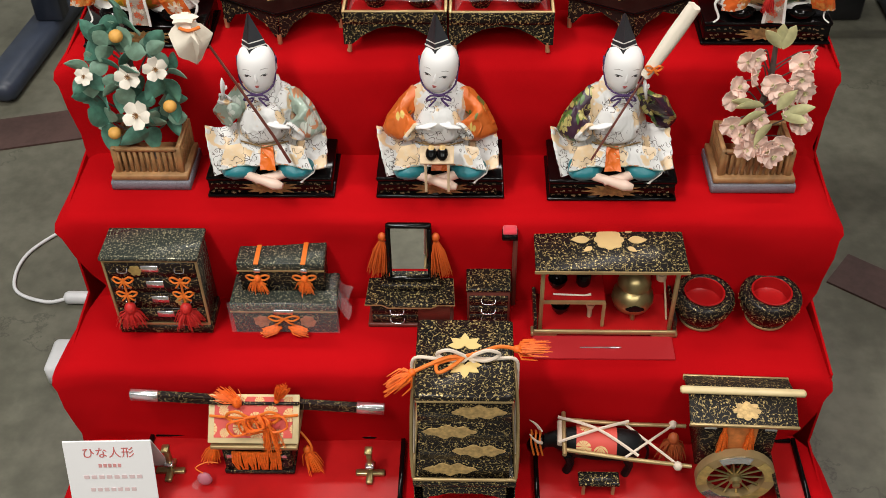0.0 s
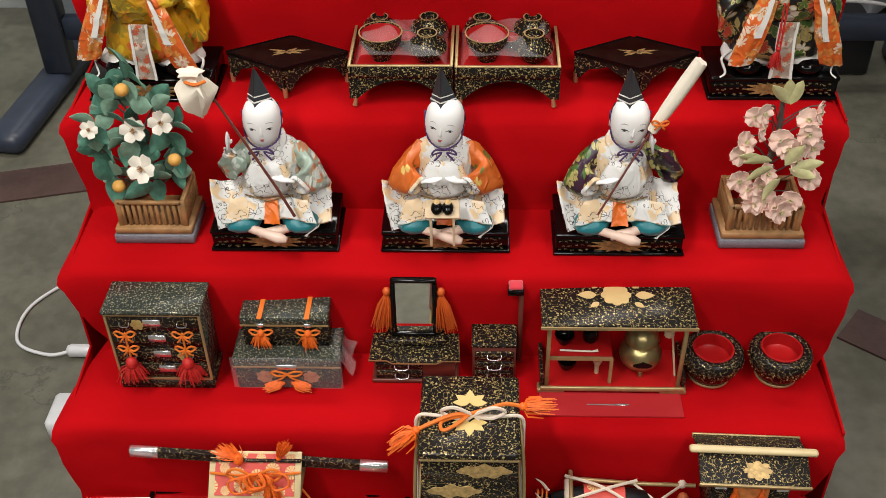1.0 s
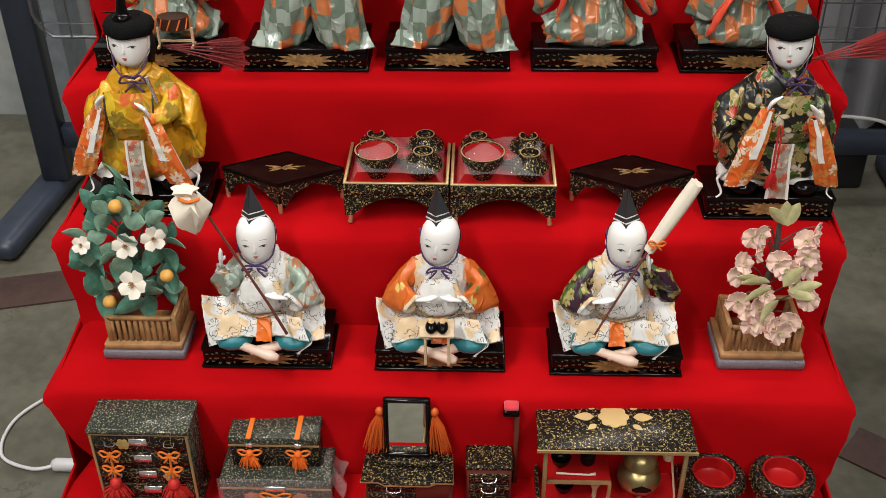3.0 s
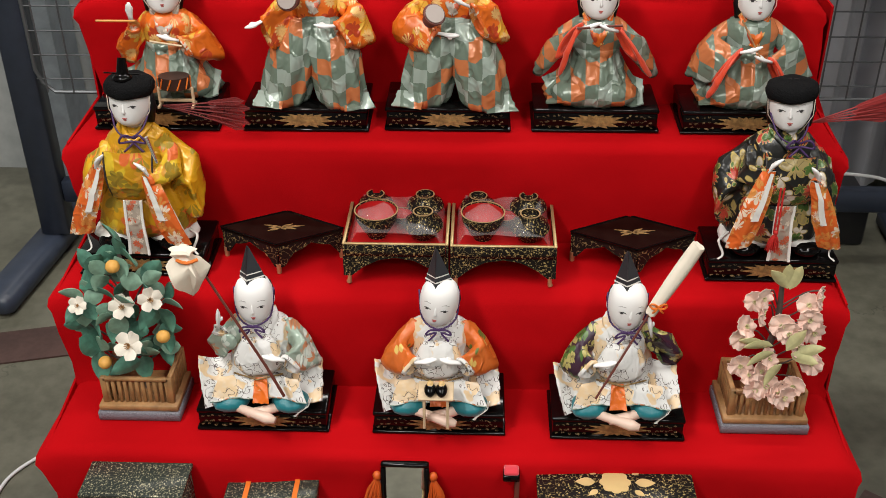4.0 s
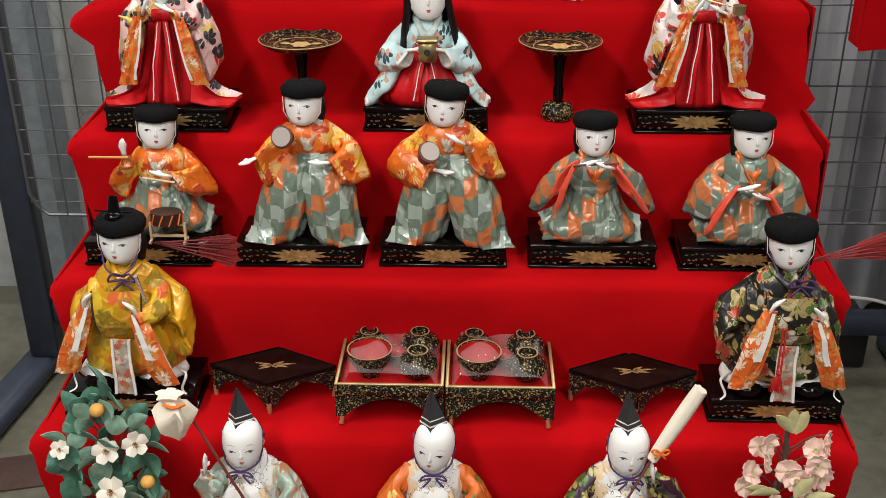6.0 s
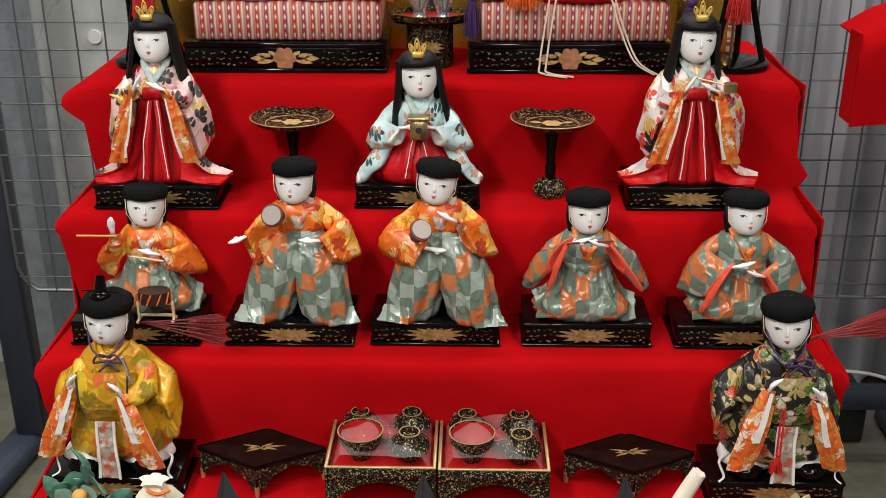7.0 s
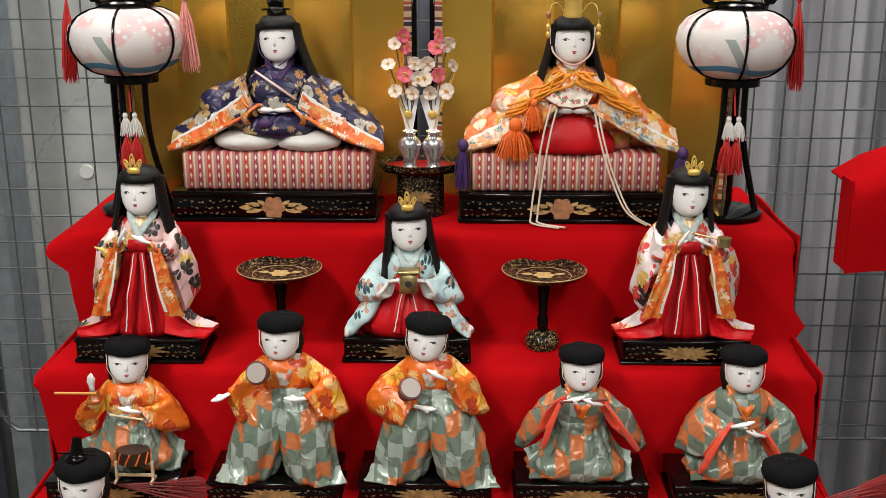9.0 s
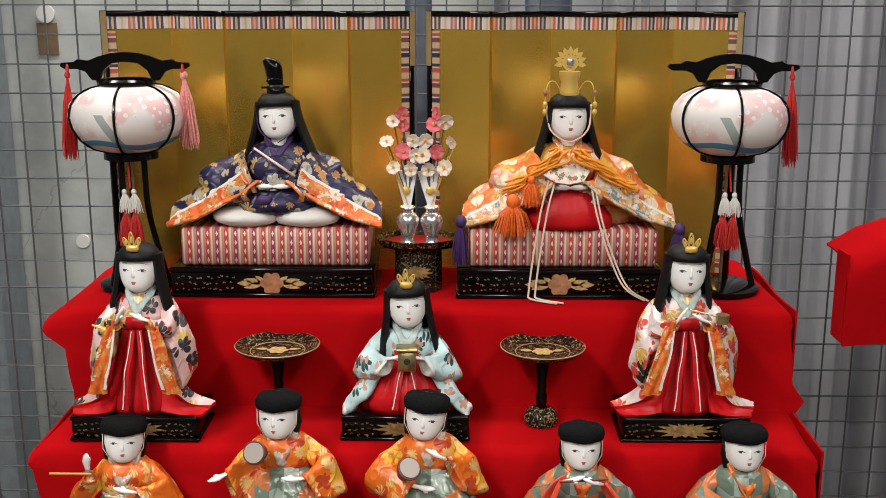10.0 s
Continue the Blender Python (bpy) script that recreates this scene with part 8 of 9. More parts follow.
def diamond_stand(x, y):
    o = thing("diamond_stand", put(4, x, y), "dark lacquer diamond-shaped footed stand with gold leaves", "stand", "diamond stands")
    a, b, zt = 0.080, 0.043, 0.044
    dm = [(-a, 0), (0, -b), (a, 0), (0, b)]
    Mesh().loft([[(px, py, z) for px, py in dm] for z in (zt - 0.005, zt)], BLACKWORN, False).part("top_board", o)
    rm = Mesh()
    for i in range(4): rm.tube([(*dm[i], zt), (*dm[(i + 1) % 4], zt)], 0.0014, BLACK, 6)
    rm.part("raised_edge", o)
    for i in range(4):
        p, q3 = Vector((*dm[i], 0)), Vector((*dm[(i + 1) % 4], 0))
        l = (q3 - p).length
        ang = math.degrees(math.atan2(q3.y - p.y, q3.x - p.x))
        ar = [(0.002, 0), (l - 0.002, 0), (l - 0.002, -0.030), (l - 0.008, -0.030), (l - 0.020, -0.014), (l / 2 + 0.012, -0.010), (l / 2, -0.004), (l / 2 - 0.012, -0.010), (0.020, -0.014), (0.008, -0.030), (0.002, -0.030)]
        Mesh().plate(ar, 0.003, MAKIE_DARK, T(p.x * 0.97, p.y * 0.97, zt - 0.005) @ rot(0, 0, ang)).part("apron", o)
        Mesh().tube([(p.x * 0.95, p.y * 0.95, zt - 0.030), (p.x * 0.95, p.y * 0.95, 0.0)], [0.0035, 0.003], mat_peony, 8).part("foot", o, "gilt foot")
    gl = Mesh()
    for aa, ll in ((-70, 0.012), (-30, 0.022), (5, 0.030), (40, 0.020), (150, 0.026), (185, 0.018), (215, 0.024)):
        r = math.radians(aa + 10)
        gl.plate([(px * math.cos(r) - pz * math.sin(r), (px * math.sin(r) + pz * math.cos(r)) * 0.6) for px, pz in leaf_outline(ll, 0.0032, 6)], 0.0005, MUTEGOLD, T(0, 0, zt + 0.0005) @ rot(-90, 0, 0))
    gl.part("gold_leaf", o, "painted gold leaves")
    cl = Mesh()
    cl.plate(flower_outline(0.010, 6, 0.3), 0.0006, OLDGOLD, T(-0.012, -b * 0.83 + 0.0, zt - 0.014) @ rot(0, 0, -31)); cl.plate(flower_outline(0.010, 6, 0.3), 0.0006, OLDGOLD, T(0.012, -b * 0.83, zt - 0.014) @ rot(0, 0, 31))
    cl.part("gold_corner", o, "gold corner flower")
diamond_stand(-0.207, 0.181)
diamond_stand(0.247, 0.181)
def arrows(x, y, z, material, label, yaw, fan):
    o = thing("arrow_bundle", T(x, y, z) @ rot(0, 0, yaw), label, "arrows", "fanned arrows")
    for i in range(5):
        a = fan[0] + (fan[1] - fan[0]) * i / 4
        l = 0.098 + 0.005 * (i % 2)
        s = Mesh().tube([(0, 0, 0), (l * math.cos(radians(a)), 0.004 * i, l * math.sin(radians(a)))], 0.0009, material, 6).part("arrow_shaft", o)
        e = Vector((l * math.cos(radians(a)), 0.004 * i, l * math.sin(radians(a))))
        fe = [(-0.046, 0.0), (-0.036, 0.0030), (-0.004, 0.0058), (0.006, 0.0), (-0.004, -0.0056), (-0.036, -0.0030)]
        Mesh().plate(fe, 0.0008, material, T(*e) @ rot(0, -a, 0)).part("feather", s, "red feather vane")
ARROW = mat("dark_red_feather", (0.26, 0.03, 0.03), 0.6, vary=0.2, alpha=0.6)
ARROWR = mat("red_feather", (0.42, 0.04, 0.04), 0.6, vary=0.2, alpha=0.7)
arrows(-0.347, 0.205, 0.352, ARROW, "fan of dark red feathered arrows behind a doll", 0, (4, -22))
arrows(0.452, 0.205, 0.338, ARROWR, "fan of bright red feathered arrows behind a doll", 0, (22, 0))
# tassel cord and staff of the archers
Mesh().tube([(-0.003, -0.004, 0.020), (0.004, 0.0, -0.016)], [0.0024, 0.0018], SILVER, 8).thing("silver_tipped_bow", T(-0.345, 0.133, 0.325), "short silver bow tip held by a doll", "bow")
me = Mesh()
for dx in (0, 0.004): me.tube([(dx, 0, 0), (dx - 0.001, -0.006, -0.060)], 0.0012, REDTHREAD, 6)
tassel(me, (0.001, -0.007, -0.058), 0.026, 0.007, REDTHREAD, 24, 4)
me.thing("red_tassel_cord", T(0.408, 0.128, 0.288), "red silk cord with tassel hanging on a robe", "tassel")

# ================================================================ third step
S3 = tier_z(3) + 0.0355
dr = thing("framed_drum", T(-0.346, 0.264, S3), "small drum in a pale wooden frame with red lacing", "drum")
for sx in (-1, 1):
    Mesh().box((sx * 0.022, 0, 0.013), (0.003, 0.004, 0.026), WOODPALE).part("leg", dr)
    Mesh().box((sx * 0.022, 0, 0.0015), (0.003, 0.020, 0.003), WOODPALE).part("foot", dr)
for z in (0.008, 0.024): Mesh().box((0, 0, z), (0.042, 0.003, 0.003), WOODPALE).part("rail", dr)
dd = Mesh().rings([(0, 0, 0.026, 0.020, 0.014), (0, 0, 0.042, 0.020, 0.014)], mat("dark_drum_wood", (0.035, 0.014, 0.010), 0.45), 24)
for i in range(10):
    a0, a1 = 2 * math.pi * i / 10, 2 * math.pi * (i + 0.5) / 10
    dd.tube([(0.0206 * math.cos(a0), 0.0146 * math.sin(a0), 0.027), (0.0206 * math.cos(a1), 0.0146 * math.sin(a1), 0.041)], 0.0011, ORANGECORD, 5)
dd.part("drum_body", dr, "laced drum body")
Mesh().tube([(-0.036, 0, 0), (0.014, 0, 0)], 0.0016, mat("orange_stick", (0.6, 0.25, 0.05), 0.5), 8).thing("drum_stick", T(-0.400, 0.270, S3 + 0.112), "orange wooden drum stick", "drum stick")
Mesh().tube([(-0.020, 0, 0.004), (0.020, 0, -0.002)], 0.0013, WOODPALE, 6).thing("drum_stick", T(-0.348, 0.258, S3 + 0.086), "pale wooden drum stick held by a doll", "drum stick")
def hand_drum(x, y, z, yaw, pitch):
    me = lathe(Mesh(), [(0.009, 0.0), (0.010, 0.002), (0.006, 0.004), (0.0045, 0.008), (0.0045, 0.012), (0.007, 0.018), (0.009, 0.020), (0.008, 0.022)], REDBROWN, n=20)
    o = me.thing("hand_drum", T(x, y, z) @ rot(pitch, 0, yaw), "small corded hand drum with pale skin", "drum", "hand drums")
    lathe(Mesh(), [(0.0135, -0.002), (0.0145, -0.0005), (0.0135, 0.001)], REDBROWN, n=20).part("rim", o, "dark rim")
    lathe(Mesh(), [(0.0118, -0.0042), (0.0118, -0.0022)], mat("pale_skin", (0.40, 0.34, 0.31), 0.6) if "pale_skin" not in bpy.data.materials else bpy.data.materials["pale_skin"], n=20).part("drum_skin", o)
hand_drum(-0.190, 0.262, S3 + 0.144, -10, -112)
hand_drum(-0.010, 0.256, S3 + 0.128, 25, -130)
Mesh().tube([(-0.030, 0, -0.002), (0.026, 0, 0.002)], 0.0016, REDBROWN, 8).thing("flute", T(0.196, 0.262, S3 + 0.112), "slender dark bamboo flute held by a doll", "flute")
Mesh().tube([(-0.024, 0.006, 0.044), (0.002, -0.004, 0.0)], [0.0024, 0.0018], WOOD, 8, flat=0.5).thing("folded_fan", T(0.392, 0.262, S3 + 0.076), "closed brown fan held by a doll", "fan")

# ================================================================ second step
def cake_stand(x, y):
    o = thing("pedestal_dish", put(2, x, y), "round lacquer dish on a tall turned pedestal", "pedestal dish", "pedestal dishes")
    lathe(Mesh(), [(0.020, 0), (0.0225, 0.003), (0.0225, 0.010), (0.019, 0.019), (0.009, 0.023)], MAKIE).part("base", o)
    lathe(Mesh(), [(0.006, 0.0225), (0.007, 0.028), (0.0075, 0.040), (0.0055, 0.047), (0.0065, 0.050), (0.006, 0.060), (0.0095, 0.086), (0.012, 0.092)], BLACK).part("stem", o)
    p = lathe(Mesh(), [(0.012, 0.092), (0.030, 0.094), (0.048, 0.100), (0.055, 0.107), (0.0545, 0.108), (0.045, 0.103), (0.036, 0.099), (0.0005, 0.0975)], MAKIE, n=40).part("plate", o)
    lathe(Mesh(), [(0.0355, 0.0990), (0.0360, 0.0998), (0.0350, 0.0994)], BRASSEDGE, n=40, caps=(False, False)).part("gilt_ring", p)
    lathe(Mesh(), [(0.0552, 0.1068), (0.0556, 0.1078), (0.0545, 0.1082)], BRASSEDGE, n=40, caps=(False, False)).part("gilt_rim", p)
    gd = Mesh().plate(flower_outline(0.014, 6, 0.25), 0.0006, OLDGOLD, T(0, 0, 0.0995) @ rot(-90, 0, 0))
    for s in (-1, 1): gd.plate([(s * (0.014 + a), b) for a, b in leaf_outline(0.016, 0.004, 6)], 0.0006, OLDGOLD, T(0, 0, 0.0995) @ rot(-90, 0, s * 12))
    gd.part("gold_crest", p, "painted gold crest")
cake_stand(-0.189, 0.433)
cake_stand(0.157, 0.433)
S2 = tier_z(2) + 0.0355
Mesh().box((0, 0, 0), (0.022, 0.018, 0.026), BRASS, bevel=0.001).box((0, 0, 0.0145), (0.028, 0.024, 0.004), BRASS, bevel=0.001).tube([(0, -0.0085, 0.0), (0, -0.0096, 0.0)], 0.0042, INK, 12).thing("gilt_offering_stand", T(-0.0165, 0.368, S2 + 0.078), "small gilt offering box held by a doll", "offering box")
Mesh().box((0, 0, 0), (0.012, 0.010, 0.010), BRIGHTGOLD, bevel=0.002).tube([(-0.004, 0, 0.003), (-0.016, -0.002, 0.008)], [0.003, 0.001], BRIGHTGOLD, 8).tube(smooth_path([(0.004, 0, 0.005), (0.0, 0, 0.014), (-0.004, 0, 0.006)], 3), 0.001, BRIGHTGOLD, 6).thing("gilt_kettle", T(-0.392, 0.372, S2 + 0.112), "tiny gilt spouted kettle held by a doll", "kettle")
Mesh().rings([(0, 0, 0, 0.008, 0.008), (0, 0, 0.011, 0.0085, 0.0085)], BRASS, 16).tube([(-0.007, 0, 0.009), (-0.045, 0.002, 0.018)], 0.0011, BRASS, 6).thing("gilt_ladle", T(0.372, 0.372, S2 + 0.126), "tiny gilt long-handled ladle held by a doll", "ladle")

# ================================================================ top step
Z1 = tier_z(1) + 0.0035
GOLDLEAF = mat("gold_leaf_panel", (0.72, 0.46, 0.075), 0.26, metal=0.75, vary=0.12, vscale=5, bump=0.05, bscale=40)
SBORD = mat("screen_brocade", (0.5, 0.1, 0.08), 0.6)
def border(m, axis):
    c = coords(m)
    sep = N(m, "ShaderNodeSeparateXYZ"); L(m, c, sep.inputs[0])
    s = math_node(m, "ADD", sep.outputs[axis], 5.0)
    i = math_node(m, "FLOOR", math_node(m, "DIVIDE", s, 0.0135))
    u = math_node(m, "FRACT", math_node(m, "DIVIDE", s, 0.0135))
    r = math_node(m, "MODULO", i, 5.0)
    k = mix_col(m, math_node(m, "LESS_THAN", r, 0.5), (0.06, 0.05, 0.10), (0.55, 0.10, 0.06))
    k = mix_col(m, math_node(m, "COMPARE", r, 2.0), k, (0.60, 0.52, 0.48))
    k = mix_col(m, math_node(m, "COMPARE", r, 3.0), k, (0.45, 0.14, 0.16))
    k = mix_col(m, math_node(m, "LESS_THAN", u, 0.22), k, (0.66, 0.58, 0.50))
    d = math_node(m, "LESS_THAN", math_node(m, "ABSOLUTE", math_node(m, "SUBTRACT", u, 0.6)), 0.12)
    L(m, mix_col(m, d, k, (0.55, 0.40, 0.22)), bsdf(m).inputs["Base Color"])
border(SBORD, 0)
SBORDV = mat("screen_brocade_upright", (0.5, 0.1, 0.08), 0.6)
def upright_border(m):
    c = coords(m)
    sep = N(m, "ShaderNodeSeparateXYZ"); L(m, c, sep.inputs[0])
    z = math_node(m, "DIVIDE", math_node(m, "ADD", sep.outputs[2], 5.0), 0.022)
    u, i = math_node(m, "FRACT", z), math_node(m, "MODULO", math_node(m, "FLOOR", z), 3.0)
    k = mix_col(m, math_node(m, "LESS_THAN", i, 0.5), (0.025, 0.022, 0.05), (0.42, 0.07, 0.04))
    k = mix_col(m, math_node(m, "COMPARE", i, 2.0), k, (0.16, 0.05, 0.05))
    dia = math_node(m, "LESS_THAN", math_node(m, "ABSOLUTE", math_node(m, "SUBTRACT", u, 0.5)), 0.20)
    k = mix_col(m, dia, k, (0.50, 0.36, 0.22))
    k = mix_col(m, math_node(m, "LESS_THAN", u, 0.10), k, (0.55, 0.47, 0.40))
    L(m, k, bsdf(m).inputs["Base Color"])
upright_border(SBORDV)
def screen(x0, x1, outer, z1=0.968):
    o = thing("folding_screen", T(0, 0, Z1), "gold folding screen with patterned brocade border and black frame", "folding screen", "gold screens")
    n, h = 5, z1 - Z1
    xs = [x0 + (x1 - x0) * i / n for i in range(n + 1)]
    for i in range(n):
        ya, yb = (0.664, 0.712) if (i % 2 == (0 if outer < 0 else 1)) else (0.712, 0.664)
        if i == 0 and outer < 0: ya = 0.664
        a, b = Vector((xs[i], ya, 0)), Vector((xs[i + 1], yb, 0))
        l = (b - a).length
        m = T(*a) @ rot(0, 0, math.degrees(math.atan2(b.y - a.y, b.x - a.x)))
        p = thing_part("screen_panel", o, m)
        Mesh().box((l / 2, 0, h / 2), (l - 0.001, 0.006, h), GOLDLEAF).part("gold_sheet", p, "dull gold leaf sheet")
        Mesh().box((l / 2, -0.001, h - 0.004), (l, 0.010, 0.008), BLACK, bevel=0.0006).part("frame_bar", p, "black top edge")
        Mesh().box((l / 2, -0.0036, h - 0.017), (l - 0.001, 0.0012, 0.018), SBORD).part("brocade_strip", p, "patterned brocade strip")
        end = (i == 0 and True) or i == n - 1
        if i == 0:
            Mesh().box((0.004, -0.001, h / 2), (0.008, 0.010, h), BLACK, bevel=0.0006).part("frame_bar", p)
            Mesh().box((0.014, -0.0037, h / 2 - 0.014), (0.012, 0.0012, h - 0.03), SBORDV).part("brocade_strip", p, "patterned brocade strip")
            Mesh().box((0.0035, -0.0066, h - 0.040), (0.008, 0.0015, 0.078), BRASSEDGE).part("corner_fitting", p, "gilt metal corner")
        if i == n - 1:
            Mesh().box((l - 0.004, -0.001, h / 2), (0.008, 0.010, h), BLACK, bevel=0.0006).part("frame_bar", p)
            Mesh().box((l - 0.014, -0.0037, h / 2 - 0.014), (0.012, 0.0012, h - 0.03), SBORDV).part("brocade_strip", p, "patterned brocade strip")
            Mesh().box((l - 0.0035, -0.0066, h - 0.040), (0.008, 0.0015, 0.078), BRASSEDGE).part("corner_fitting", p, "gilt metal corner")
screen(-0.468, -0.022, -1)
screen(0.002, 0.452, 1)

LANTERN = mat("painted_lantern_paper", (0.74, 0.68, 0.66), 0.6)
def lantern_paint(m):
    """Cream paper with clouds of small pale blossoms, a grey trunk and blue water below."""
    c = coords(m)
    sep = N(m, "ShaderNodeSeparateXYZ"); L(m, c, sep.inputs[0])
    n1 = N(m, "ShaderNodeTexNoise", Scale=22, Detail=2); L(m, c, n1.inputs["Vector"])
    k = mix_col(m, step_node(m, n1.outputs["Fac"], 0.46, 0.62), (0.74, 0.69, 0.67), (0.74, 0.46, 0.46))
    v = N(m, "ShaderNodeTexVoronoi", Scale=95); L(m, c, v.inputs["Vector"])
    k = mix_col(m, math_node(m, "MULTIPLY", math_node(m, "LESS_THAN", v.outputs["Distance"], 0.34), step_node(m, n1.outputs["Fac"], 0.44, 0.52)), k, (0.80, 0.77, 0.75))
    k = mix_col(m, math_node(m, "MULTIPLY", math_node(m, "LESS_THAN", v.outputs["Distance"], 0.10), step_node(m, n1.outputs["Fac"], 0.44, 0.52)), k, (0.50, 0.22, 0.24))
    lean = math_node(m, "ADD", sep.outputs[0], math_node(m, "MULTIPLY", sep.outputs[2], 0.55))
    trunk = math_node(m, "MULTIPLY", math_node(m, "LESS_THAN", math_node(m, "ABSOLUTE", math_node(m, "SUBTRACT", lean, -0.014)), 0.0065), math_node(m, "LESS_THAN", sep.outputs[2], 0.014))
    k = mix_col(m, trunk, k, (0.32, 0.36, 0.34))
    w = math_node(m, "MULTIPLY", math_node(m, "SINE", math_node(m, "MULTIPLY", sep.outputs[0], 60.0)), 0.004)
    z = math_node(m, "ADD", sep.outputs[2], w)
    f = math_node(m, "MULTIPLY", math_node(m, "GREATER_THAN", z, -0.036), math_node(m, "LESS_THAN", z, -0.027))
    L(m, mix_col(m, f, k, (0.08, 0.26, 0.44)), bsdf(m).inputs["Base Color"])
lantern_paint(LANTERN)
def lantern(x, y, tassels, yaw):
    o = thing("paper_lantern_stand", T(x, y, Z1) @ rot(0, 0, yaw) @ Matrix.Diagonal((1, 1, 0.94, 1)), "round painted paper lantern on slender black tripod with tassels", "lantern", "paired lanterns")
    lathe(Mesh(), [(0.050, 0), (0.054, 0.003), (0.054, 0.008), (0.048, 0.011), (0.002, 0.012)], BLACK, n=36).part("base", o)
    for i in range(3):
        a = math.radians(90 + 120 * i + 20)
        Mesh().tube(smooth_path([(0.044 * math.cos(a), 0.044 * math.sin(a), 0.010), (0.034 * math.cos(a), 0.034 * math.sin(a), 0.05), (0.020 * math.cos(a), 0.020 * math.sin(a), 0.12), (0.018 * math.cos(a), 0.018 * math.sin(a), 0.20)], 5), 0.0045, BLACK, 8).part("leg", o)
    Mesh().tube([(0, 0, 0.01), (0, 0, 0.2)], 0.0022, BRASS, 8).part("rod", o)
    lathe(Mesh(), [(0.028, 0.194), (0.037, 0.196), (0.037, 0.206), (0.030, 0.210)], BLACK, n=32).part("lower_ring", o)
    zc = 0.254
    prof2 = [(0.034, -0.046), (0.050, -0.041), (0.066, -0.028), (0.0765, -0.010), (0.0800, 0.007), (0.0765, 0.024), (0.066, 0.038), (0.049, 0.047), (0.034, 0.050)]
    Mesh().rings([(0, 0, h, r, r, 0.012 if 0.036 < r else 0) for r, h in prof2], LANTERN, 48, 6, 0.012).part("paper_shade", o, "cream paper painted with pink flowers", T(0, 0, zc))
    for i in range(6):
        a = 2 * math.pi * (i + 0.5) / 6
        Mesh().tube(smooth_path([((r + 0.0008) * math.cos(a), (r + 0.0008) * math.sin(a), zc + h) for r, h in prof2], 2), 0.0018, BLACK, 6).part("rib", o)
    lathe(Mesh(), [(0.034, 0.302), (0.039, 0.304), (0.040, 0.310), (0.036, 0.313), (0.034, 0.312), (0.033, 0.305)], BLACK, n=32).part("upper_ring", o)
    top = [(-0.088, 0.004), (-0.086, 0.009), (-0.070, 0.010), (-0.064, 0.014), (-0.050, 0.012), (-0.036, 0.018), (-0.018, 0.023), (0, 0.0245), (0.018, 0.023), (0.036, 0.018), (0.050, 0.012), (0.064, 0.014), (0.070, 0.010), (0.086, 0.009), (0.088, 0.004)]
    bot = [(0.082, 0.000), (0.064, 0.000), (0.054, -0.004), (0.046, -0.016), (0.036, -0.017), (0.030, -0.002), (0.018, 0.008), (0, 0.0105), (-0.018, 0.008), (-0.030, -0.002), (-0.036, -0.017), (-0.046, -0.016), (-0.054, -0.004), (-0.064, 0.000), (-0.082, 0.000)]
    Mesh().plate(top + bot, 0.008, BLACK, T(0, 0, 0.327)).part("handle", o, "carved black handle")
    for s, m1, ln, r in tassels:
        tk = Mesh().tube([(s * 0.078, -0.001, 0.336), (s * 0.078, -0.006, 0.326), (s * 0.078, -0.004, 0.315)], 0.0022, REDTHREAD, 6)
        tassel(tk, (s * 0.079, -0.003, 0.318), ln, r, m1, 60, int(s * 3 + 9), (s * 0.004, 0))
        tk.part("tassel", o, "hanging silk tassel")
    t3 = Mesh()
    for dx in (-0.006, 0.007):
        tassel(t3, (dx, -0.028, 0.150), 0.030, 0.009, WHITESILK, 30, 5)
        tassel(t3, (dx, -0.028, 0.122), 0.052, 0.011, REDTHREAD, 50, 6)
    t3.tube([(0, -0.020, 0.196), (0.002, -0.027, 0.155)], 0.0014, REDTHREAD, 6)
    t3.part("tassel", o, "red and white silk tassels")
lantern(-0.411, 0.585, [(-1, REDTHREAD, 0.120, 0.010), (1, PINKTHREAD, 0.105, 0.013)], 3)
lantern(0.418, 0.577, [(1, REDTHREAD, 0.125, 0.010)], -3)

ps = thing("offering_stand", T(-0.010, 0.580, Z1), "black and red lacquer pedestal tray holding two vases", "offering stand")
Mesh().rings([(0, 0, 0, 0.034, 0.034), (0, 0, 0.062, 0.033, 0.033)], MAKIE_DARK, 8, smooth=False).part("pedestal", ps)
gold_spray(0.044, 0.022, T(0, -0.0335, 0.030)).part("gold_flower", ps, "painted gold spray")
oc8 = lambda r, z: [(r * math.cos(math.radians(22.5 + 45 * i)) * 1.0, r * math.sin(math.radians(22.5 + 45 * i)) * 0.8, z) for i in range(8)]
Mesh().loft([oc8(0.052, 0.062), oc8(0.056, 0.066)], BLACK, False).part("tray_board", ps)
Mesh().loft([oc8(0.056, 0.066), oc8(0.061, 0.075), oc8(0.058, 0.075), oc8(0.053, 0.0672)], MAKIE, False, (False, False)).part("tray_wall", ps)
Mesh().loft([oc8(0.0525, 0.067), oc8(0.0525, 0.0685)], REDLAC, False).part("red_lining", ps)
PLUMP = mat("rose_petal", (0.72, 0.14, 0.18), 0.55, vary=0.15, vscale=60)
PLUMW = mat("white_petal", (0.74, 0.62, 0.52), 0.55, vary=0.12, vscale=60)
BL1, BL2 = bloom_mesh(0.0125, 5, PLUMP, BRIGHTGOLD, 0.1, 0.55), bloom_mesh(0.0125, 5, PLUMW, BRIGHTGOLD, 0.1, 0.55)
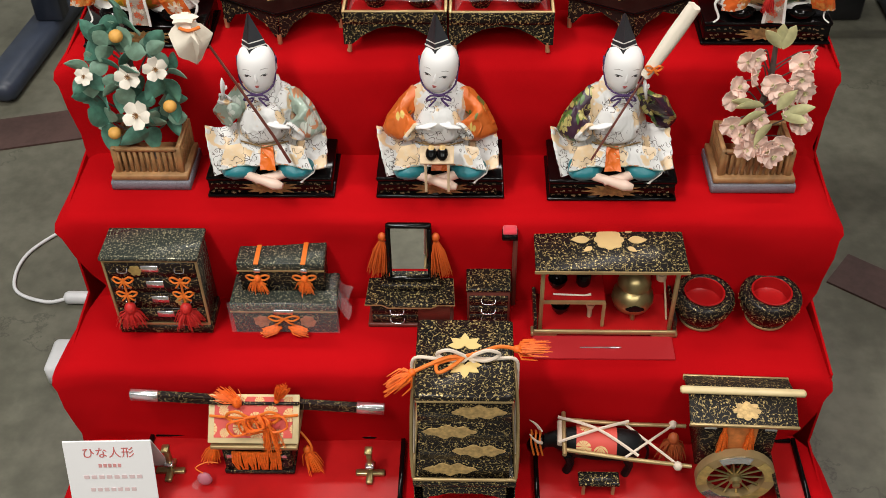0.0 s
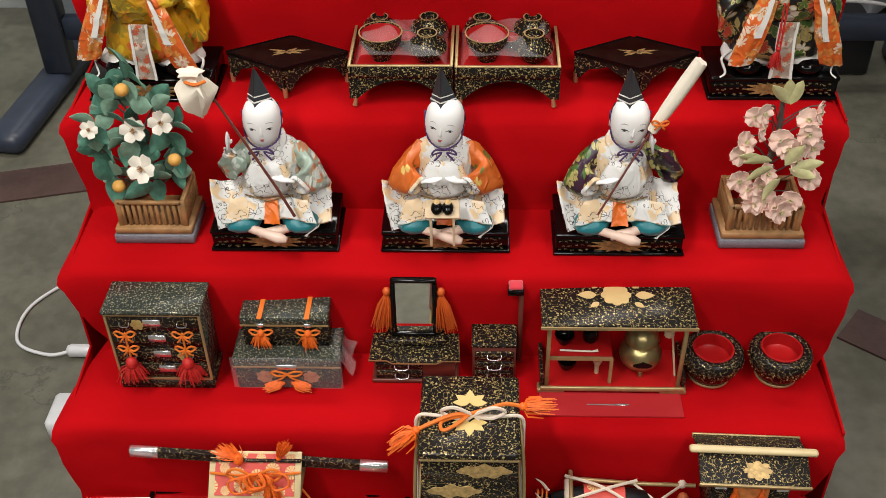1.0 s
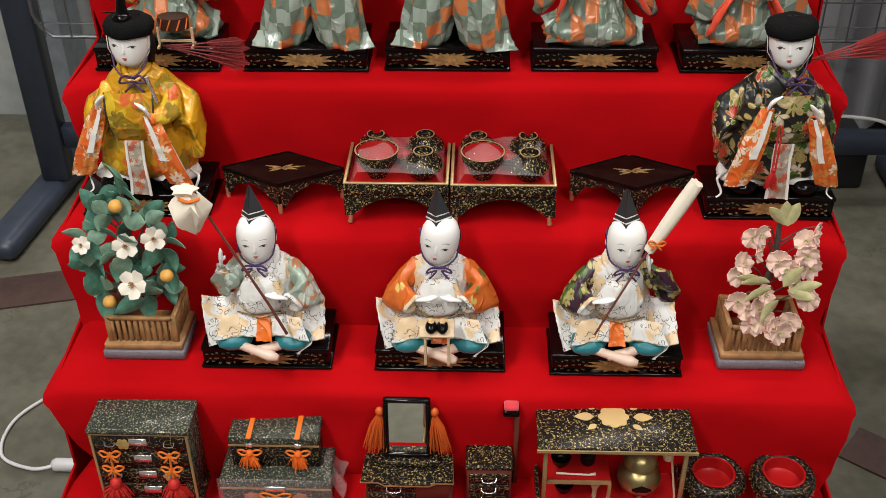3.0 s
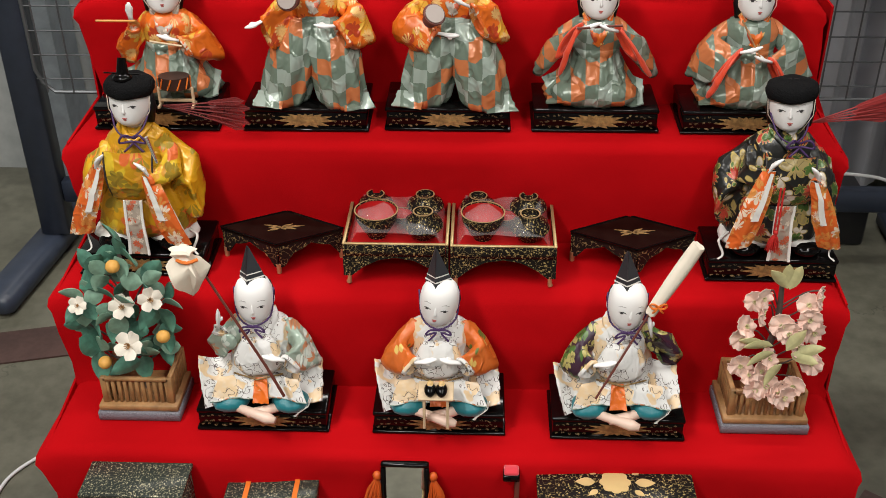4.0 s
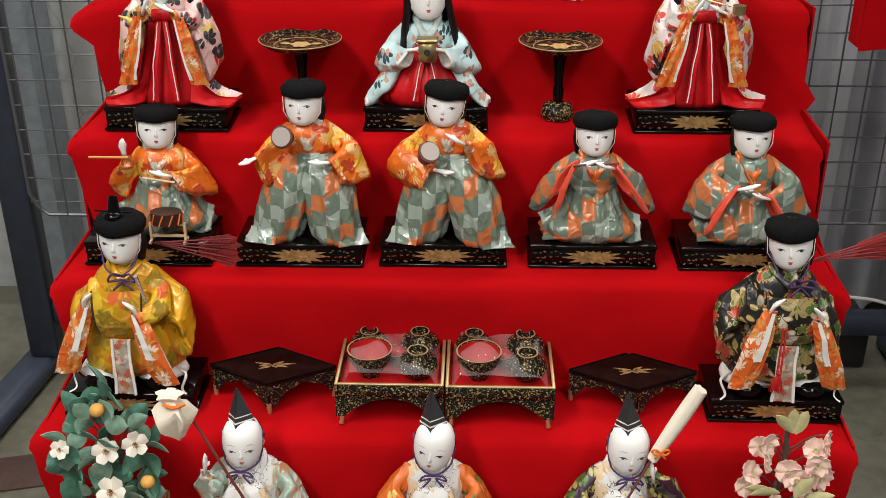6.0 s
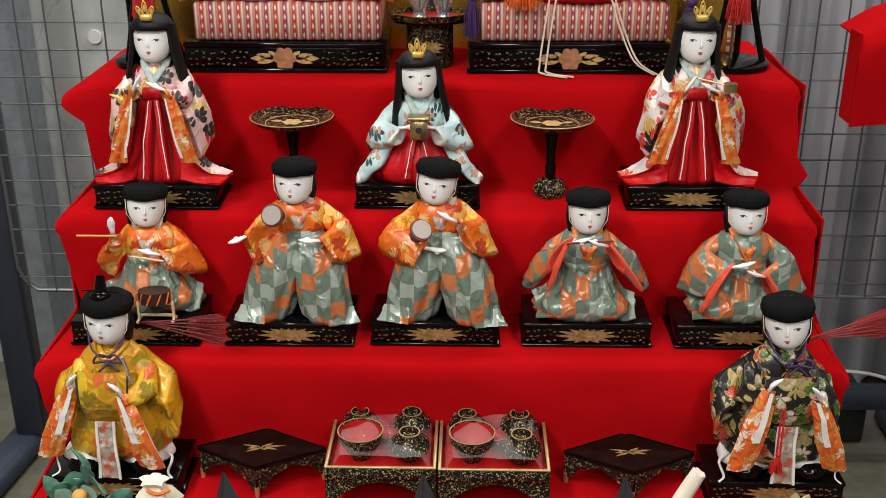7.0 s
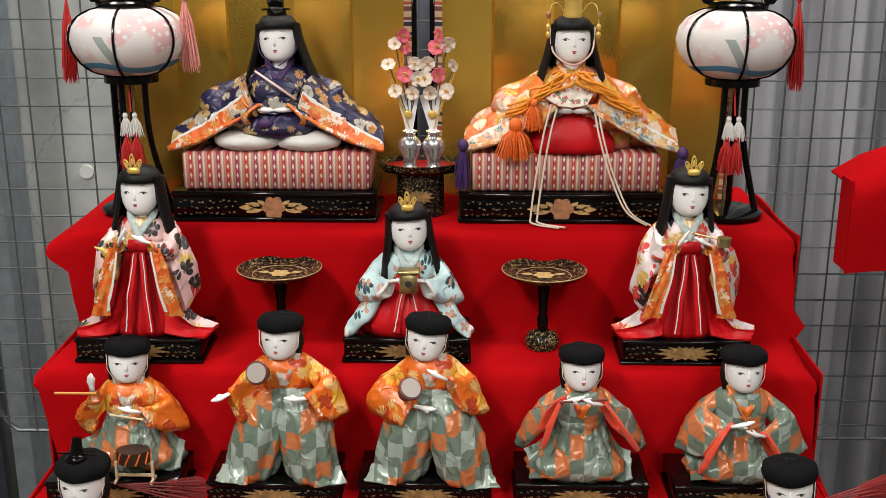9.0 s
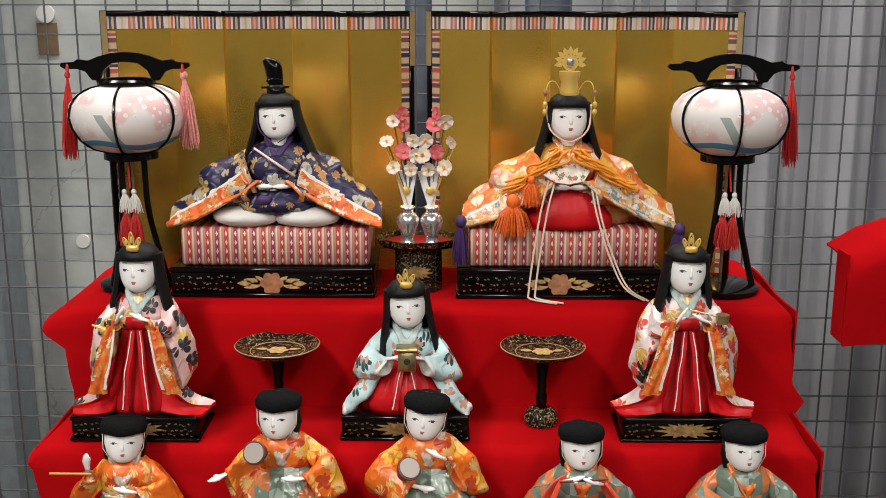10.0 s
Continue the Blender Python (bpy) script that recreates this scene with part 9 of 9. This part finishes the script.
for sx in (-1, 1):
    vx = -0.007 + sx * 0.0165
    v = lathe(Mesh(), [(0.010, 0), (0.0115, 0.002), (0.009, 0.006), (0.009, 0.012), (0.0155, 0.030), (0.016, 0.036), (0.012, 0.042), (0.0085, 0.045), (0.0085, 0.049), (0.011, 0.052), (0.0105, 0.053), (0.007, 0.050)], SILVER, n=28)
    v.thing("silver_vase", T(vx, 0.560, Z1 + 0.0685), "small polished silver vase on a red tray", "vase", "silver vases")
    fo = thing("paper_plum_spray", T(vx, 0.560, Z1 + 0.0685 + 0.046), "pink and white paper plum blossoms in folded paper", "artificial flowers", "plum sprays")
    Mesh().loft([[(-0.003, -0.001, 0), (0.003, -0.001, 0), (0.003, 0.001, 0), (-0.003, 0.001, 0)], [(-0.018 - sx * 0.002, -0.001, 0.056), (0.012 - sx * 0.002, -0.003, 0.062), (0.012, 0.001, 0.062), (-0.018, 0.001, 0.056)]], CARD, False).part("folded_paper", fo, "white folded paper wrap")
    st = Mesh(); r8 = random.Random(40 + sx)
    for n, (px, pz) in enumerate(((-0.014, 0.062), (0.012, 0.060), (0.0, 0.085), (-0.024, 0.098), (0.016, 0.100), (0.002, 0.122), (-0.014, 0.126), (0.020, 0.080), (-0.002, 0.138))):
        px = px * sx * -1 * 0.9 + sx * 0.006
        st.tube([(0, 0, 0.02), (px * 0.5, -0.002, pz * 0.6), (px, -0.004, pz)], 0.0009, STEM, 5)
        child("flower", BL1 if n in (2, 5, 8) else BL2, fo, T(px, -0.008 - 0.001 * n, pz) @ rot(r8.uniform(-50, 30), r8.uniform(0, 70), r8.uniform(-50, 50)) @ Matrix.Scale(r8.uniform(0.66, 0.92), 4), "paper plum blossom")
    for i in range(3): st.tube([(0.0, -0.004, 0.01), (sx * (0.016 + 0.007 * i), -0.006, 0.066 + 0.012 * i)], 0.0006, BRIGHTGOLD, 5)
    st.part("stem", fo, "wire stems")
    Mesh().ball((-0.002, -0.004, 0.030), (0.006, 0.002, 0.006), BRIGHTGOLD, 10, 6).part("gold_charm", fo)

# empress's crown, cords and tassels
cr = thing("gilt_headdress", T(0.198, 0.586, CZ + 0.176), "tall pierced gilt crown with hanging flower pendants", "crown")
lathe(Mesh(), [(0.012, 0), (0.0135, 0.002), (0.013, 0.006), (0.0115, 0.020), (0.014, 0.026), (0.0145, 0.034)], BRIGHTGOLD, n=24).part("crown_body", cr)
su = Mesh()
for a in range(-100, 101, 25):
    r = math.radians(90 + a)
    su.plate([(0.010 * math.cos(r) + px * math.cos(r) - pz * math.sin(r), 0.046 + 0.010 * math.sin(r) + px * math.sin(r) + pz * math.cos(r)) for px, pz in leaf_outline(0.012, 0.0035, 5)], 0.0014, BRIGHTGOLD, T(0, -0.004, 0))
su.plate([(0.011 * math.cos(t), 0.046 + 0.011 * math.sin(t)) for t in (2 * math.pi * i / 20 for i in range(20))], 0.002, BRIGHTGOLD, T(0, -0.003, 0))
su.ball((0, -0.006, 0.046), (0.0055, 0.002, 0.0065), SILVER, 10, 6)
su.part("sun_disc", cr, "radiant gilt disc with silver centre")
for s in (-1, 1):
    Mesh().tube(smooth_path([(s * 0.010, -0.002, 0.004), (s * 0.020, -0.006, 0.020), (s * 0.030, -0.010, 0.018), (s * 0.034, -0.012, -0.004), (s * 0.034, -0.012, -0.026)], 4), 0.0007, BRIGHTGOLD, 5).part("pendant_wire", cr)
    pd = Mesh()
    for z in (0.006, -0.010, -0.020): pd.ball((s * 0.034, -0.013, z), (0.0035, 0.0025, 0.0045), BRIGHTGOLD if z < 0 else mat_peony, 8, 5)
    pd.part("pendant", cr)
def cord_thing(pts, r, m1, label, extra=None):
    me = Mesh().tube(smooth_path(pts, 6), r, m1, 6)
    if extra: me.tube(smooth_path([Vector(p) + Vector(extra) for p in pts], 6), r, m1, 6)
    me.thing("silk_cord", T(0, 0, 0), label, "cord", "hanging cords")
cord_thing([(0.168, 0.530, CZ + 0.068), (0.158, 0.520, CZ + 0.030), (0.150, 0.516, CZ - 0.020), (0.143, 0.512, CZ - 0.080), (0.146, 0.508, Z1 + 0.004), (0.180, 0.496, Z1 + 0.001)], 0.0014, CORD, "pale pink silk cord hanging over the doll stand", (0.009, -0.001, 0.001))
cord_thing([(0.226, 0.530, CZ + 0.058), (0.234, 0.520, CZ + 0.020), (0.250, 0.516, CZ - 0.030), (0.272, 0.512, CZ - 0.075), (0.300, 0.506, Z1 + 0.003)], 0.0014, CORD, "pale pink silk cord hanging over the doll stand", (0.005, -0.001, 0.0))
tassel(Mesh(), (0.120, 0.524, CZ + 0.040), 0.046, 0.022, ORANGE, 90, 71).thing("orange_tassel", T(0, 0, 0), "large orange silk tassel beside the empress", "tassel", "silk tassels")
tassel(Mesh(), (0.144, 0.522, CZ + 0.070), 0.036, 0.012, ORANGE, 60, 72).thing("orange_tassel", T(0, 0, 0), "orange silk tassel on the empress's robe", "tassel", "silk tassels")
for px, py, pz, ln in ((0.050, 0.528, CZ + 0.012, 0.060), (0.345, 0.520, CZ + 0.004, 0.030)):
    tassel(Mesh().ball((px, py, pz), (0.008, 0.008, 0.009), PURPLE, 10, 6), (px, py, pz), ln, 0.010, mat("violet_thread", (0.05, 0.015, 0.11), 0.6) if "violet_thread" not in bpy.data.materials else bpy.data.materials["violet_thread"], 40, 73).thing("purple_tassel", T(0, 0, 0), "dark purple silk tassel by the doll mat", "tassel", "silk tassels")
